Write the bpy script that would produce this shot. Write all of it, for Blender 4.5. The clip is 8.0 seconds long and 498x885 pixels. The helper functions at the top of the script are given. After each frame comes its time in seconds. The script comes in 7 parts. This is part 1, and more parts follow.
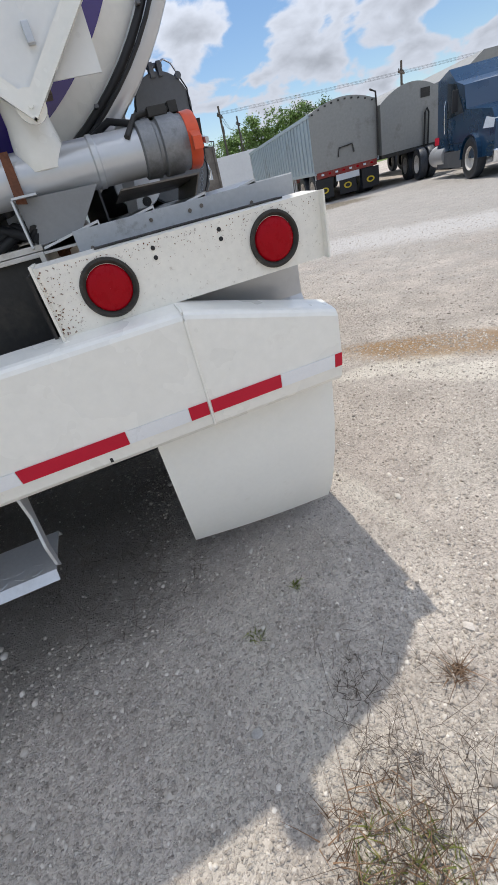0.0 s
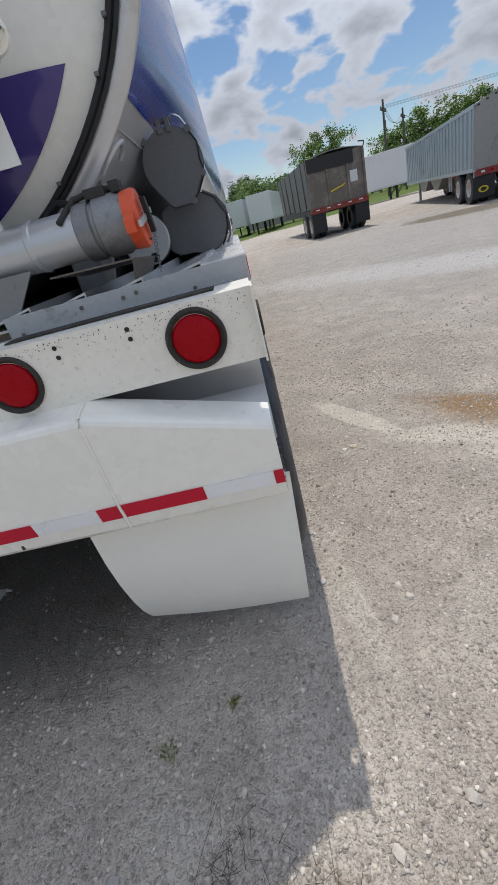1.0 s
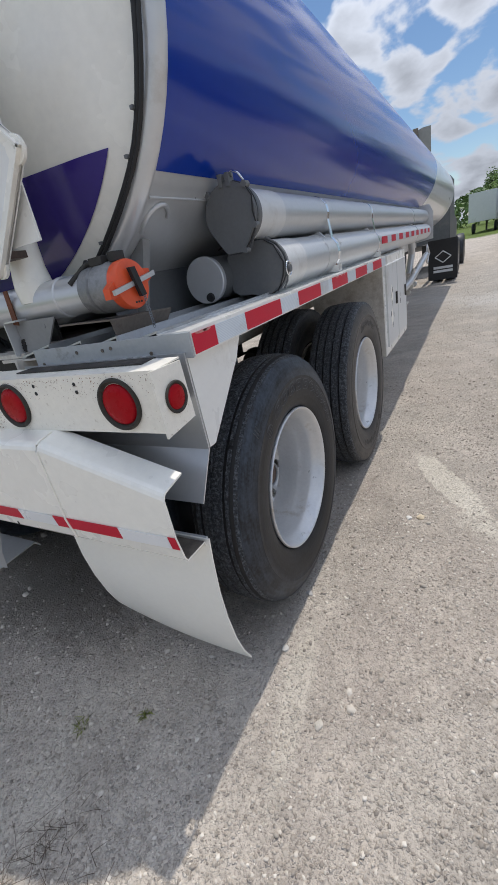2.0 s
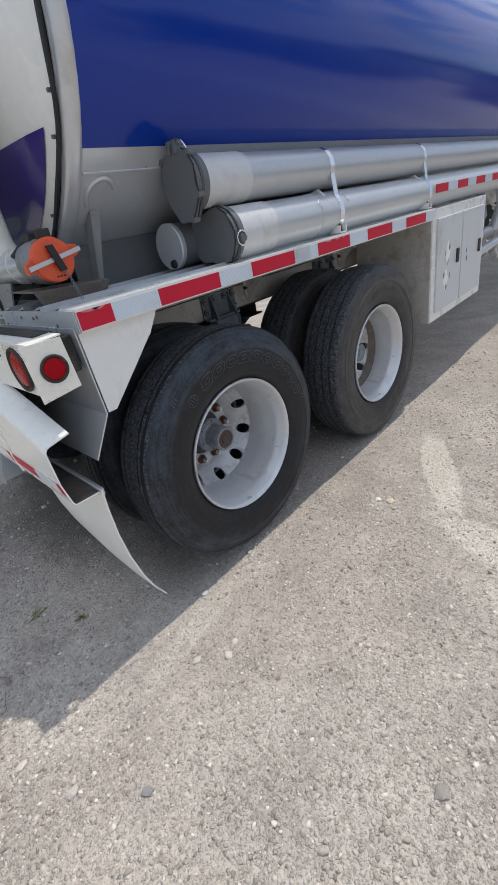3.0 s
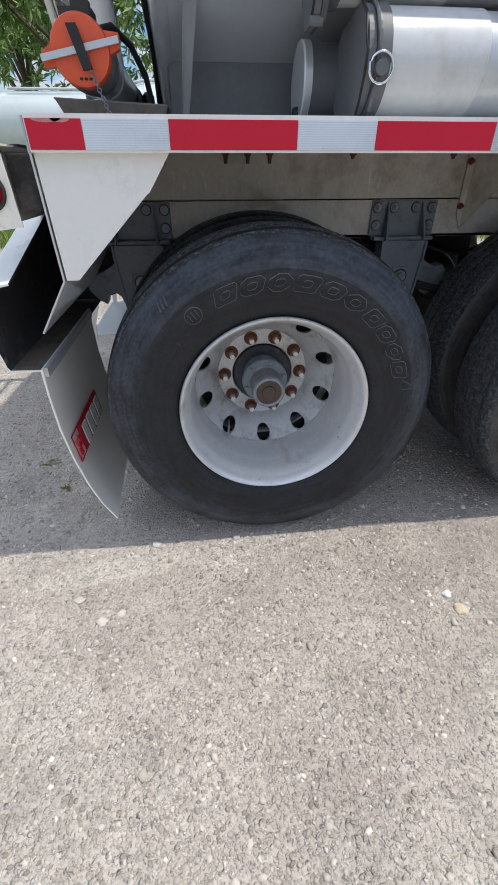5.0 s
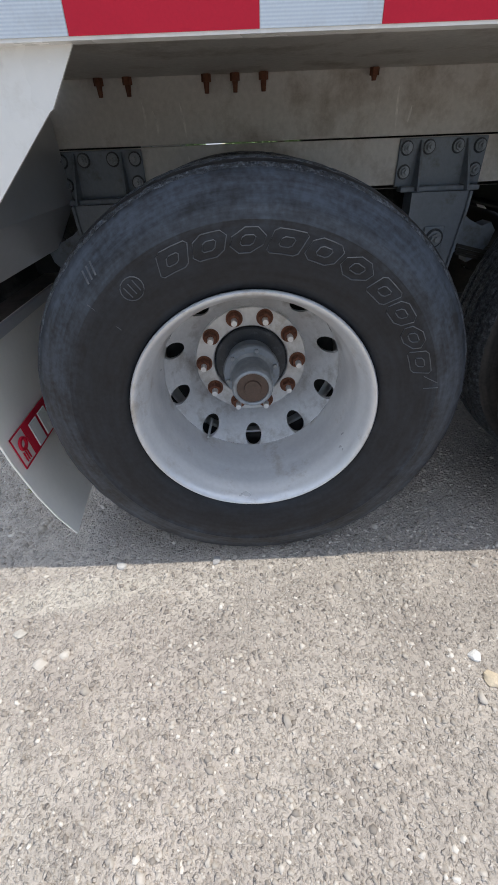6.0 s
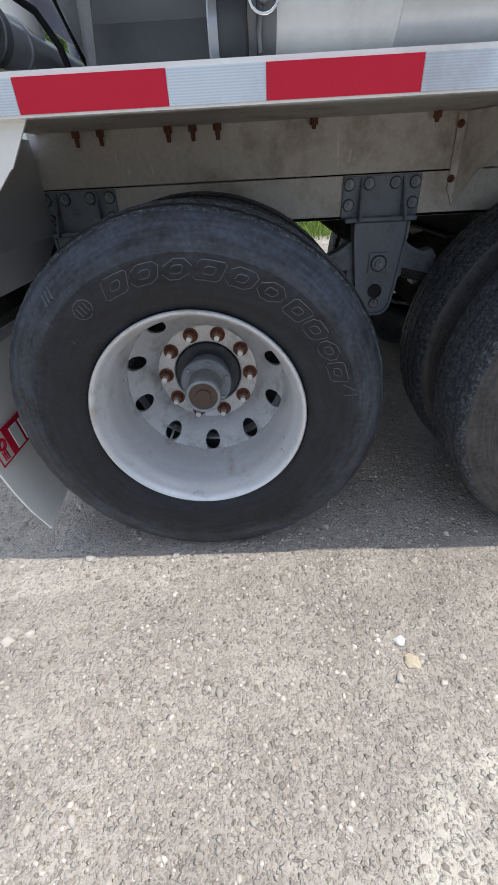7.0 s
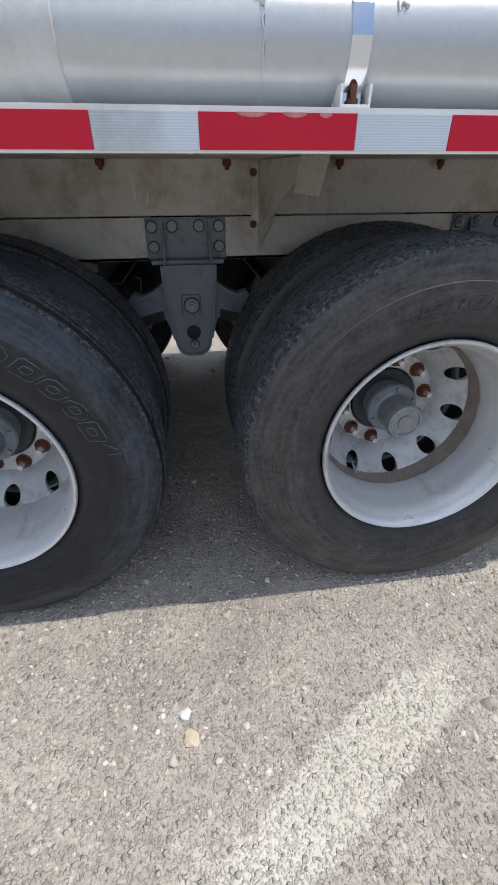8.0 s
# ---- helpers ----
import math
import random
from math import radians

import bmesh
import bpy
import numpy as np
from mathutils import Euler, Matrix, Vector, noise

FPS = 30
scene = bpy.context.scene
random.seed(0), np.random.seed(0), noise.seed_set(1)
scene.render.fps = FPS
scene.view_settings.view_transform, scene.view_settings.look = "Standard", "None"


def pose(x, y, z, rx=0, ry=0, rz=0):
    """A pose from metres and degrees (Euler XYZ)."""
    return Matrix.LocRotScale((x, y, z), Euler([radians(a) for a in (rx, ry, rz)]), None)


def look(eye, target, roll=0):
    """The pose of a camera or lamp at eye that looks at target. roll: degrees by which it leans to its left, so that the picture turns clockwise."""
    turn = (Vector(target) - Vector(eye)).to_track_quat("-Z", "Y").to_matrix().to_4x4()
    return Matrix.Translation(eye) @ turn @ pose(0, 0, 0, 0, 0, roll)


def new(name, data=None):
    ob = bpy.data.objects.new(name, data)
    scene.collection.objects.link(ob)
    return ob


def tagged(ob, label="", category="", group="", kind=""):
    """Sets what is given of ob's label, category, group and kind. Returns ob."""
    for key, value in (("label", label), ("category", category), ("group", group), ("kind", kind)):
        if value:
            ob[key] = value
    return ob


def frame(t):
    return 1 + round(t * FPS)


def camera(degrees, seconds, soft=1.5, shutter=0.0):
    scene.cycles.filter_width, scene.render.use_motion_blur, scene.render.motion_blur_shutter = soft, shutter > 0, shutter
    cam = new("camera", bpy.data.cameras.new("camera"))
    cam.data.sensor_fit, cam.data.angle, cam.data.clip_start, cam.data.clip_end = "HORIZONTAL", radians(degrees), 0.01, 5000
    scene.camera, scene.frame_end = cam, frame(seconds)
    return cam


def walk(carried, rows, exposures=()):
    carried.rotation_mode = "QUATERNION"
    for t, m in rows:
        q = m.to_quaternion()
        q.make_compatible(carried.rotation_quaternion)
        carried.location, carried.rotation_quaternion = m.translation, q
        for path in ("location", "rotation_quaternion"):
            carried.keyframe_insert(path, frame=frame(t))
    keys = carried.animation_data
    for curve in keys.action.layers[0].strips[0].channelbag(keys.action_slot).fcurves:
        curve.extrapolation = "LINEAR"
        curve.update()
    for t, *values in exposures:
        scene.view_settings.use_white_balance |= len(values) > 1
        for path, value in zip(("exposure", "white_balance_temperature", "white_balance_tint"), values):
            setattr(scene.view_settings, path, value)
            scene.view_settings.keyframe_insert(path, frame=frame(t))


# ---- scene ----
cam = camera(62.4, 8.0, soft=1.6)
PATH = [
    (0, (0.606, -1.811, 1.26), (0.983, -0.144, 0.222), -14.9),
    (0.3, (0.764, -1.776, 1.282), (1.161, -0.096, 0.272), -15.8),
    (0.5, (0.891, -1.736, 1.281), (1.214, -0.036, 0.278), -15.2),
    (0.8, (1.099, -1.64, 1.312), (1.150, 0.105, 0.337), -15.4),
    (1, (1.208, -1.625, 1.321), (1.04, 0.146, 0.405), -15.6),
    (1.2, (1.364, -1.609, 1.306), (0.944, 0.14, 0.43), -15.6),
    (2.3, (2.016, -1.284, 1.402), (0.948, 0.22, 0.629), -10.4),
    (2.5, (2.133, -1.208, 1.398), (0.999, 0.232, 0.597), -10.9),
    (3, (2.428, -1.061, 1.395), (1.11, 0.119, 0.462), -11.2),
    (3.5, (2.455, -0.867, 1.318), (0.966, -0.04, 0.269), -7.6),
    (4, (2.448, -0.611, 1.288), (0.832, -0.104, 0.225), -4.2),
    (4.2, (2.468, -0.511, 1.266), (0.864, -0.054, 0.162), -1.7),
    (5.3, (2.219, -0.116, 1.126), (0.573, -0.02, -0.006), -0.7),
    (5.5, (2.143, -0.079, 1.101), (0.521, -0.02, -0.068), -1.1),
    (6, (2.06, -0.005, 1.067), (0.444, -0.001, -0.112), -2.3),
    (6.5, (2.085, 0.058, 1.023), (0.461, -0.012, -0.142), -3.7),
    (7, (2.193, 0.182, 1.097), (0.527, 0.127, -0.008), -3.1),
    (7.5, (2.208, 0.383, 1.132), (0.511, 0.467, 0.077), -1.4),
    (8, (2.102, 0.641, 1.14), (0.411, 0.861, 0.094), -0.4),
]
walk(cam, [(t, look(eye, target, roll)) for t, eye, target, roll in PATH], [(0, 0.80, 6450, 11), (0.3, 0.64, 6450, 11), (1.0, 0.46, 6450, 11), (2.5, 0.62, 6400, 11), (4.0, 0.70, 6350, 10), (5.5, 0.93, 6300, 10), (7.0, 0.93, 6250, 10), (8.0, 0.85, 6250, 10)])

# ---- light ----
world = bpy.data.worlds.new("world")
scene.world = world
world.use_nodes = True
SUN_EL = 69.2
sun = new("sun", bpy.data.lights.new("sun", "SUN"))
sun.data.energy, sun.data.angle, sun.data.color = 1.78, radians(0.53), (1.0, 0.94, 0.84)
sun.matrix_world = look((0, 40 * math.cos(radians(SUN_EL)), 40 * math.sin(radians(SUN_EL))), (0, 0, 0))


def build_sky():
    nt = world.node_tree
    nt.nodes.clear()
    out = nt.nodes.new("ShaderNodeOutputWorld")
    bg = nt.nodes.new("ShaderNodeBackground")
    sky = nt.nodes.new("ShaderNodeTexSky")
    sky.sky_type, sky.sun_disc = "NISHITA", False
    sky.altitude, sky.air_density, sky.dust_density, sky.ozone_density = 300.0, 1.0, 0.5, 1.2
    sky.sun_elevation, sky.sun_rotation = radians(SUN_EL), 0.0
    bg.inputs["Strength"].default_value = 0.15
    # clouds on a flat layer overhead: direction divided by its height
    geo = nt.nodes.new("ShaderNodeTexCoord")
    sep = nt.nodes.new("ShaderNodeSeparateXYZ")
    nt.links.new(geo.outputs["Generated"], sep.inputs[0])
    lift = nt.nodes.new("ShaderNodeMath")
    lift.operation = "ADD"
    lift.inputs[1].default_value = 0.45
    nt.links.new(sep.outputs["Z"], lift.inputs[0])
    top = nt.nodes.new("ShaderNodeMath")
    top.operation = "MAXIMUM"
    top.inputs[1].default_value = 0.05
    nt.links.new(lift.outputs[0], top.inputs[0])
    div = nt.nodes.new("ShaderNodeVectorMath")
    div.operation = "DIVIDE"
    comb = nt.nodes.new("ShaderNodeCombineXYZ")
    for k in range(3):
        nt.links.new(top.outputs[0], comb.inputs[k])
    nt.links.new(geo.outputs["Generated"], div.inputs[0])
    nt.links.new(comb.outputs[0], div.inputs[1])
    n1 = nt.nodes.new("ShaderNodeTexNoise")
    n1.inputs["Scale"].default_value, n1.inputs["Detail"].default_value, n1.inputs["Roughness"].default_value = 6.2, 6.0, 0.47
    n1.inputs["Distortion"].default_value = 0.2
    nt.links.new(div.outputs[0], n1.inputs["Vector"])
    ramp = nt.nodes.new("ShaderNodeMapRange")
    ramp.inputs["From Min"].default_value, ramp.inputs["From Max"].default_value = 0.455, 0.535
    ramp.interpolation_type = "SMOOTHSTEP"
    nt.links.new(n1.outputs[0], ramp.inputs["Value"])
    shade = nt.nodes.new("ShaderNodeMapRange")
    shade.inputs["From Min"].default_value, shade.inputs["From Max"].default_value = 0.535, 0.70
    shade.inputs["To Min"].default_value, shade.inputs["To Max"].default_value = 1.0, 0.66
    nt.links.new(n1.outputs[0], shade.inputs["Value"])
    cloud = nt.nodes.new("ShaderNodeVectorMath")
    cloud.operation = "SCALE"
    cloud.inputs[0].default_value = (3.9, 4.2, 4.75)
    high = nt.nodes.new("ShaderNodeMapRange")
    high.inputs["From Min"].default_value, high.inputs["From Max"].default_value = 0.15, 0.9
    high.inputs["To Min"].default_value, high.inputs["To Max"].default_value = 0.62, 1.55
    nt.links.new(sep.outputs["Z"], high.inputs["Value"])
    lit = nt.nodes.new("ShaderNodeMath")
    lit.operation = "MULTIPLY"
    nt.links.new(high.outputs[0], lit.inputs[0])
    nt.links.new(shade.outputs[0], lit.inputs[1])
    nt.links.new(lit.outputs[0], cloud.inputs["Scale"])
    mix = nt.nodes.new("ShaderNodeMix")
    mix.data_type = "RGBA"
    nt.links.new(ramp.outputs[0], mix.inputs["Factor"])
    deep = nt.nodes.new("ShaderNodeHueSaturation")
    deep.inputs["Saturation"].default_value, deep.inputs["Value"].default_value = 1.15, 0.47
    nt.links.new(sky.outputs[0], deep.inputs["Color"])
    nt.links.new(deep.outputs[0], mix.inputs["A"])
    nt.links.new(cloud.outputs[0], mix.inputs["B"])
    nt.links.new(mix.outputs["Result"], bg.inputs["Color"])
    nt.links.new(bg.outputs[0], out.inputs["Surface"])


build_sky()


# ---- materials ----
def surface(name, color, rough=0.5, metal=0.0, vary=0.15, scale=4.0, fine=60.0, bump=0.05, dirt=None, dirt_amount=0.0, dirt_scale=3.0, coat=0.0, spec=0.5, island=False, obj_random=0.0):
    m = bpy.data.materials.new(name)
    m.use_nodes = True
    nt = m.node_tree
    b = nt.nodes["Principled BSDF"]
    tc = nt.nodes.new("ShaderNodeTexCoord")

    def noisy(sc, det=4.0, rgh=0.6):
        n = nt.nodes.new("ShaderNodeTexNoise")
        n.inputs["Scale"].default_value, n.inputs["Detail"].default_value, n.inputs["Roughness"].default_value = sc, det, rgh
        nt.links.new(tc.outputs["Object"], n.inputs["Vector"])
        return n

    big, small = noisy(scale), noisy(fine, 3.0)
    add = nt.nodes.new("ShaderNodeMath")
    add.operation = "ADD"
    nt.links.new(big.outputs[0], add.inputs[0])
    nt.links.new(small.outputs[0], add.inputs[1])
    rng = nt.nodes.new("ShaderNodeMapRange")
    rng.inputs["From Min"].default_value, rng.inputs["From Max"].default_value = 0.6, 1.4
    rng.inputs["To Min"].default_value, rng.inputs["To Max"].default_value = 1 - vary, 1 + vary
    nt.links.new(add.outputs[0], rng.inputs["Value"])
    value = rng.outputs[0]
    if island or obj_random:
        src = nt.nodes.new("ShaderNodeNewGeometry") if island else nt.nodes.new("ShaderNodeObjectInfo")
        r2 = nt.nodes.new("ShaderNodeMapRange")
        k = obj_random or 0.35
        r2.inputs["To Min"].default_value, r2.inputs["To Max"].default_value = 1 - k, 1 + k
        nt.links.new(src.outputs["Random Per Island" if island else "Random"], r2.inputs["Value"])
        mul = nt.nodes.new("ShaderNodeMath")
        mul.operation = "MULTIPLY"
        nt.links.new(value, mul.inputs[0])
        nt.links.new(r2.outputs[0], mul.inputs[1])
        value = mul.outputs[0]
    sc = nt.nodes.new("ShaderNodeVectorMath")
    sc.operation = "SCALE"
    sc.inputs[0].default_value = color
    nt.links.new(value, sc.inputs["Scale"])
    col = sc.outputs[0]
    if dirt:
        d = noisy(dirt_scale, 8.0, 0.7)
        r3 = nt.nodes.new("ShaderNodeMapRange")
        r3.inputs["From Min"].default_value, r3.inputs["From Max"].default_value = 0.66 - 0.32 * dirt_amount, 0.8 - 0.2 * dirt_amount
        nt.links.new(d.outputs[0], r3.inputs["Value"])
        mx = nt.nodes.new("ShaderNodeMix")
        mx.data_type = "RGBA"
        mx.inputs["B"].default_value = (*dirt, 1)
        nt.links.new(r3.outputs[0], mx.inputs["Factor"])
        nt.links.new(col, mx.inputs["A"])
        col = mx.outputs["Result"]
    nt.links.new(col, b.inputs["Base Color"])
    rr = nt.nodes.new("ShaderNodeMapRange")
    rr.inputs["To Min"].default_value, rr.inputs["To Max"].default_value = max(0.02, rough - 0.12 * min(1, rough * 2)), min(1, rough + 0.12 * min(1, rough * 2))
    nt.links.new(big.outputs[0], rr.inputs["Value"])
    nt.links.new(rr.outputs[0], b.inputs["Roughness"])
    b.inputs["Metallic"].default_value = metal
    b.inputs["Specular IOR Level"].default_value = spec
    b.inputs["Coat Weight"].default_value = coat
    b.inputs["Coat Roughness"].default_value = 0.04
    if bump:
        bp = nt.nodes.new("ShaderNodeBump")
        bp.inputs["Strength"].default_value, bp.inputs["Distance"].default_value = bump, 0.02
        nt.links.new(small.outputs[0], bp.inputs["Height"])
        nt.links.new(bp.outputs[0], b.inputs["Normal"])
    return m


M = {
    "white": surface("white_paint", (0.90, 0.875, 0.80), 0.27, vary=0.05, scale=3, fine=40, bump=0.02, dirt=(0.74, 0.70, 0.63), dirt_amount=0.12, coat=0.3),
    "white_flap": surface("white_plastic", (0.90, 0.88, 0.81), 0.4, vary=0.03, bump=0.01, dirt=(0.74, 0.70, 0.62), dirt_amount=0.2),
    "white_clean": surface("white_panel", (0.82, 0.815, 0.785), 0.28, vary=0.03, bump=0.01, dirt=(0.6, 0.58, 0.54), dirt_amount=0.2, coat=0.3),
    "alu": surface("bare_aluminium", (0.58, 0.59, 0.60), 0.42, metal=0.7, vary=0.08, scale=2, fine=90, bump=0.02, dirt=(0.4, 0.39, 0.37), dirt_amount=0.3),
    "silver": surface("silver_paint", (0.60, 0.61, 0.62), 0.30, metal=0.35, vary=0.05, scale=2, fine=30, bump=0.01, dirt=(0.45, 0.43, 0.4), dirt_amount=0.25, coat=0.3),
    "grimy": surface("grimy_aluminium", (0.64, 0.61, 0.56), 0.55, metal=0.15, vary=0.14, scale=5, fine=70, bump=0.05, dirt=(0.34, 0.29, 0.235), dirt_amount=0.55, dirt_scale=5),
    "blue": surface("blue_paint", (0.003, 0.034, 0.30), 0.16, vary=0.06, scale=1.0, fine=20, bump=0.0, coat=0.1, spec=0.4),
    "purple": surface("indigo_decal", (0.045, 0.028, 0.21), 0.18, vary=0.06, bump=0.0, coat=0.5),
    "grey": surface("grey_primer", (0.135, 0.14, 0.145), 0.55, vary=0.12, scale=6, fine=80, bump=0.03, dirt=(0.2, 0.19, 0.17), dirt_amount=0.35),
    "hanger": surface("grey_suspension_paint", (0.20, 0.228, 0.262), 0.36, vary=0.15, scale=8, fine=90, bump=0.04, dirt=(0.10, 0.095, 0.09), dirt_amount=0.4, dirt_scale=12),
    "grommet": surface("dusty_black_rubber", (0.035, 0.032, 0.026), 0.75, vary=0.35, scale=30, bump=0.05, dirt=(0.10, 0.09, 0.07), dirt_amount=0.3, dirt_scale=40),
    # near-black grime that also carries the shade of hollows and added parts
    "road_grime": surface("black_grime_and_shade", (0.035, 0.032, 0.029), 0.85, vary=0.3, scale=12, fine=90, bump=0.12, dirt=(0.11, 0.098, 0.085), dirt_amount=0.42, dirt_scale=9),
    "stained": surface("oil_stained_metal", (0.17, 0.145, 0.12), 0.55, metal=0.2, vary=0.25, scale=12, fine=80, bump=0.05, dirt=(0.07, 0.055, 0.045), dirt_amount=0.5, dirt_scale=14),
    "black": surface("black_rubber", (0.012, 0.012, 0.013), 0.55, vary=0.2, bump=0.02),
    "dark": surface("dark_greasy_steel", (0.035, 0.033, 0.03), 0.6, metal=0.2, vary=0.3, scale=9, bump=0.08, dirt=(0.09, 0.075, 0.06), dirt_amount=0.5),
    "wheel": surface("silver_wheel_paint", (0.67, 0.675, 0.68), 0.30, metal=0.35, vary=0.08, scale=7, fine=70, bump=0.02, dirt=(0.44, 0.40, 0.35), dirt_amount=0.36, dirt_scale=9, coat=0.15),
    "white_chipped": surface("chipped_white_paint", (0.87, 0.835, 0.75), 0.38, vary=0.07, scale=4, fine=60, bump=0.03, dirt=(0.40, 0.33, 0.24), dirt_amount=0.2, dirt_scale=75),
    "tube": surface("satin_aluminium_tube", (0.52, 0.535, 0.545), 0.34, metal=0.4, vary=0.07, scale=3, fine=60, bump=0.015, dirt=(0.52, 0.51, 0.49), dirt_amount=0.2, dirt_scale=4),
    "rust": surface("rust", (0.16, 0.062, 0.033), 0.85, vary=0.4, scale=30, fine=150, bump=0.15),
    "red_tape": surface("red_reflective_tape", (0.58, 0.014, 0.040), 0.45, vary=0.06, scale=8, fine=200, bump=0.02, spec=0.25),
    "red_lens": surface("red_lens", (0.36, 0.001, 0.008), 0.28, vary=0.12, scale=40, fine=260, bump=0.05, spec=0.15),
    "orange": surface("orange_plastic", (0.74, 0.095, 0.028), 0.38, vary=0.08, scale=12, bump=0.02, dirt=(0.5, 0.1, 0.04), dirt_amount=0.3),
    "chrome": surface("bright_steel", (0.75, 0.77, 0.8), 0.15, metal=1.0, vary=0.05, bump=0.0),
}


# ---- mesh helpers ----
def part(name, bm, material, parent=None, label="", smooth=None, bevel=0.0):
    me = bpy.data.meshes.new(name)
    if bevel:
        bmesh.ops.bevel(bm, geom=[e for e in bm.edges if e.is_manifold and e.calc_face_angle(0) > 0.6], offset=bevel, segments=2, affect="EDGES", profile=0.6)
    bmesh.ops.recalc_face_normals(bm, faces=bm.faces)
    bm.to_mesh(me)
    bm.free()
    me.materials.append(M[material] if isinstance(material, str) else material)
    if smooth is not None:
        me.shade_smooth()
        me.set_sharp_from_angle(angle=radians(smooth))
    ob = new(name, me)
    if parent:
        ob.parent = parent
    if label:
        ob["label"] = label
    return ob


def thing(name, x, y, z, label, category, group="", kind="", rz=0):
    e = new(name)
    e.matrix_basis = pose(x, y, z, 0, 0, rz)
    e.empty_display_size = 0.2
    return tagged(e, label, category, group, kind)


def box(bm, x0, x1, y0, y1, z0, z1):
    r = bmesh.ops.create_cube(bm, size=1, matrix=Matrix.Translation(((x0 + x1) / 2, (y0 + y1) / 2, (z0 + z1) / 2)) @ Matrix.Diagonal((abs(x1 - x0), abs(y1 - y0), abs(z1 - z0), 1)))
    return r["verts"]


def cyl(bm, p, q, r0, r1=None, seg=24, caps=True):
    p, q = Vector(p), Vector(q)
    m = Matrix.Translation((p + q) / 2) @ (q - p).to_track_quat("Z", "Y").to_matrix().to_4x4()
    return bmesh.ops.create_cone(bm, cap_ends=caps, segments=seg, radius1=r0, radius2=r0 if r1 is None else r1, depth=(q - p).length, matrix=m)["verts"]


def lathe(bm, prof, seg=64, axis="x", at=(0, 0, 0), close=False):
    """Turns a profile of (along the axis, radius) about that axis."""
    at, rings = Vector(at), []
    for a, r in prof:
        ring = []
        for k in range(seg):
            c, s = r * math.cos(2 * math.pi * k / seg), r * math.sin(2 * math.pi * k / seg)
            v = {"x": (a, c, s), "y": (s, a, c), "z": (c, s, a)}[axis]
            ring.append(bm.verts.new(at + Vector(v)))
        rings.append(ring)
    pairs = list(zip(rings, rings[1:])) + ([(rings[-1], rings[0])] if close else [])
    for u, w in pairs:
        for k in range(seg):
            bm.faces.new((u[k], u[(k + 1) % seg], w[(k + 1) % seg], w[k]))
    return rings


def prism(bm, pts, move):
    """A closed polygon of 3D points pushed along a vector."""
    move = Vector(move)
    a = [bm.verts.new(p) for p in pts]
    b = [bm.verts.new(Vector(p) + move) for p in pts]
    bm.faces.new(a), bm.faces.new(b[::-1])
    for k in range(len(a)):
        j = (k + 1) % len(a)
        bm.faces.new((a[j], a[k], b[k], b[j]))


def sheet(bm, prof, x0, x1, thick, n=1):
    """A bent plate: profile of (y, z) swept from x0 to x1."""
    pts = [Vector((0, y, z)) for y, z in prof]
    off = []
    for k, p in enumerate(pts):
        d = (pts[min(k + 1, len(pts) - 1)] - pts[max(k - 1, 0)]).normalized()
        off.append(Vector((0, -d.z, d.y)) * thick)
    rows = []
    for i in range(n + 1):
        x = x0 + (x1 - x0) * i / n
        rows.append([bm.verts.new((x, p.y, p.z)) for p in pts] + [bm.verts.new((x, (p + o).y, (p + o).z)) for p, o in reversed(list(zip(pts, off)))])
    for u, w in zip(rows, rows[1:]):
        for k in range(len(u)):
            j = (k + 1) % len(u)
            bm.faces.new((u[k], u[j], w[j], w[k]))
    bm.faces.new(rows[0][::-1]), bm.faces.new(rows[-1])


def pipe(bm, pts, r, seg=10):
    """A round bar along points."""
    pts = [Vector(p) for p in pts]
    rings = []
    up = Vector((0.13, 0.31, 0.94))
    for k, p in enumerate(pts):
        d = (pts[min(k + 1, len(pts) - 1)] - pts[max(k - 1, 0)]).normalized()
        a = d.cross(up).normalized()
        b = d.cross(a)
        rings.append([bm.verts.new(p + r * (math.cos(2 * math.pi * i / seg) * a + math.sin(2 * math.pi * i / seg) * b)) for i in range(seg)])
    for u, w in zip(rings, rings[1:]):
        for k in range(seg):
            bm.faces.new((u[k], u[(k + 1) % seg], w[(k + 1) % seg], w[k]))
    bm.faces.new(rings[0][::-1]), bm.faces.new(rings[-1])


def arc(c, r, a0, a1, n, plane="yz"):
    out = []
    for k in range(n + 1):
        a = radians(a0 + (a1 - a0) * k / n)
        u, v = r * math.cos(a), r * math.sin(a)
        out.append({"yz": (c[0], c[1] + u, c[2] + v), "xz": (c[0] + u, c[1], c[2] + v), "xy": (c[0] + u, c[1] + v, c[2])}[plane])
    return out


BM = bmesh.new


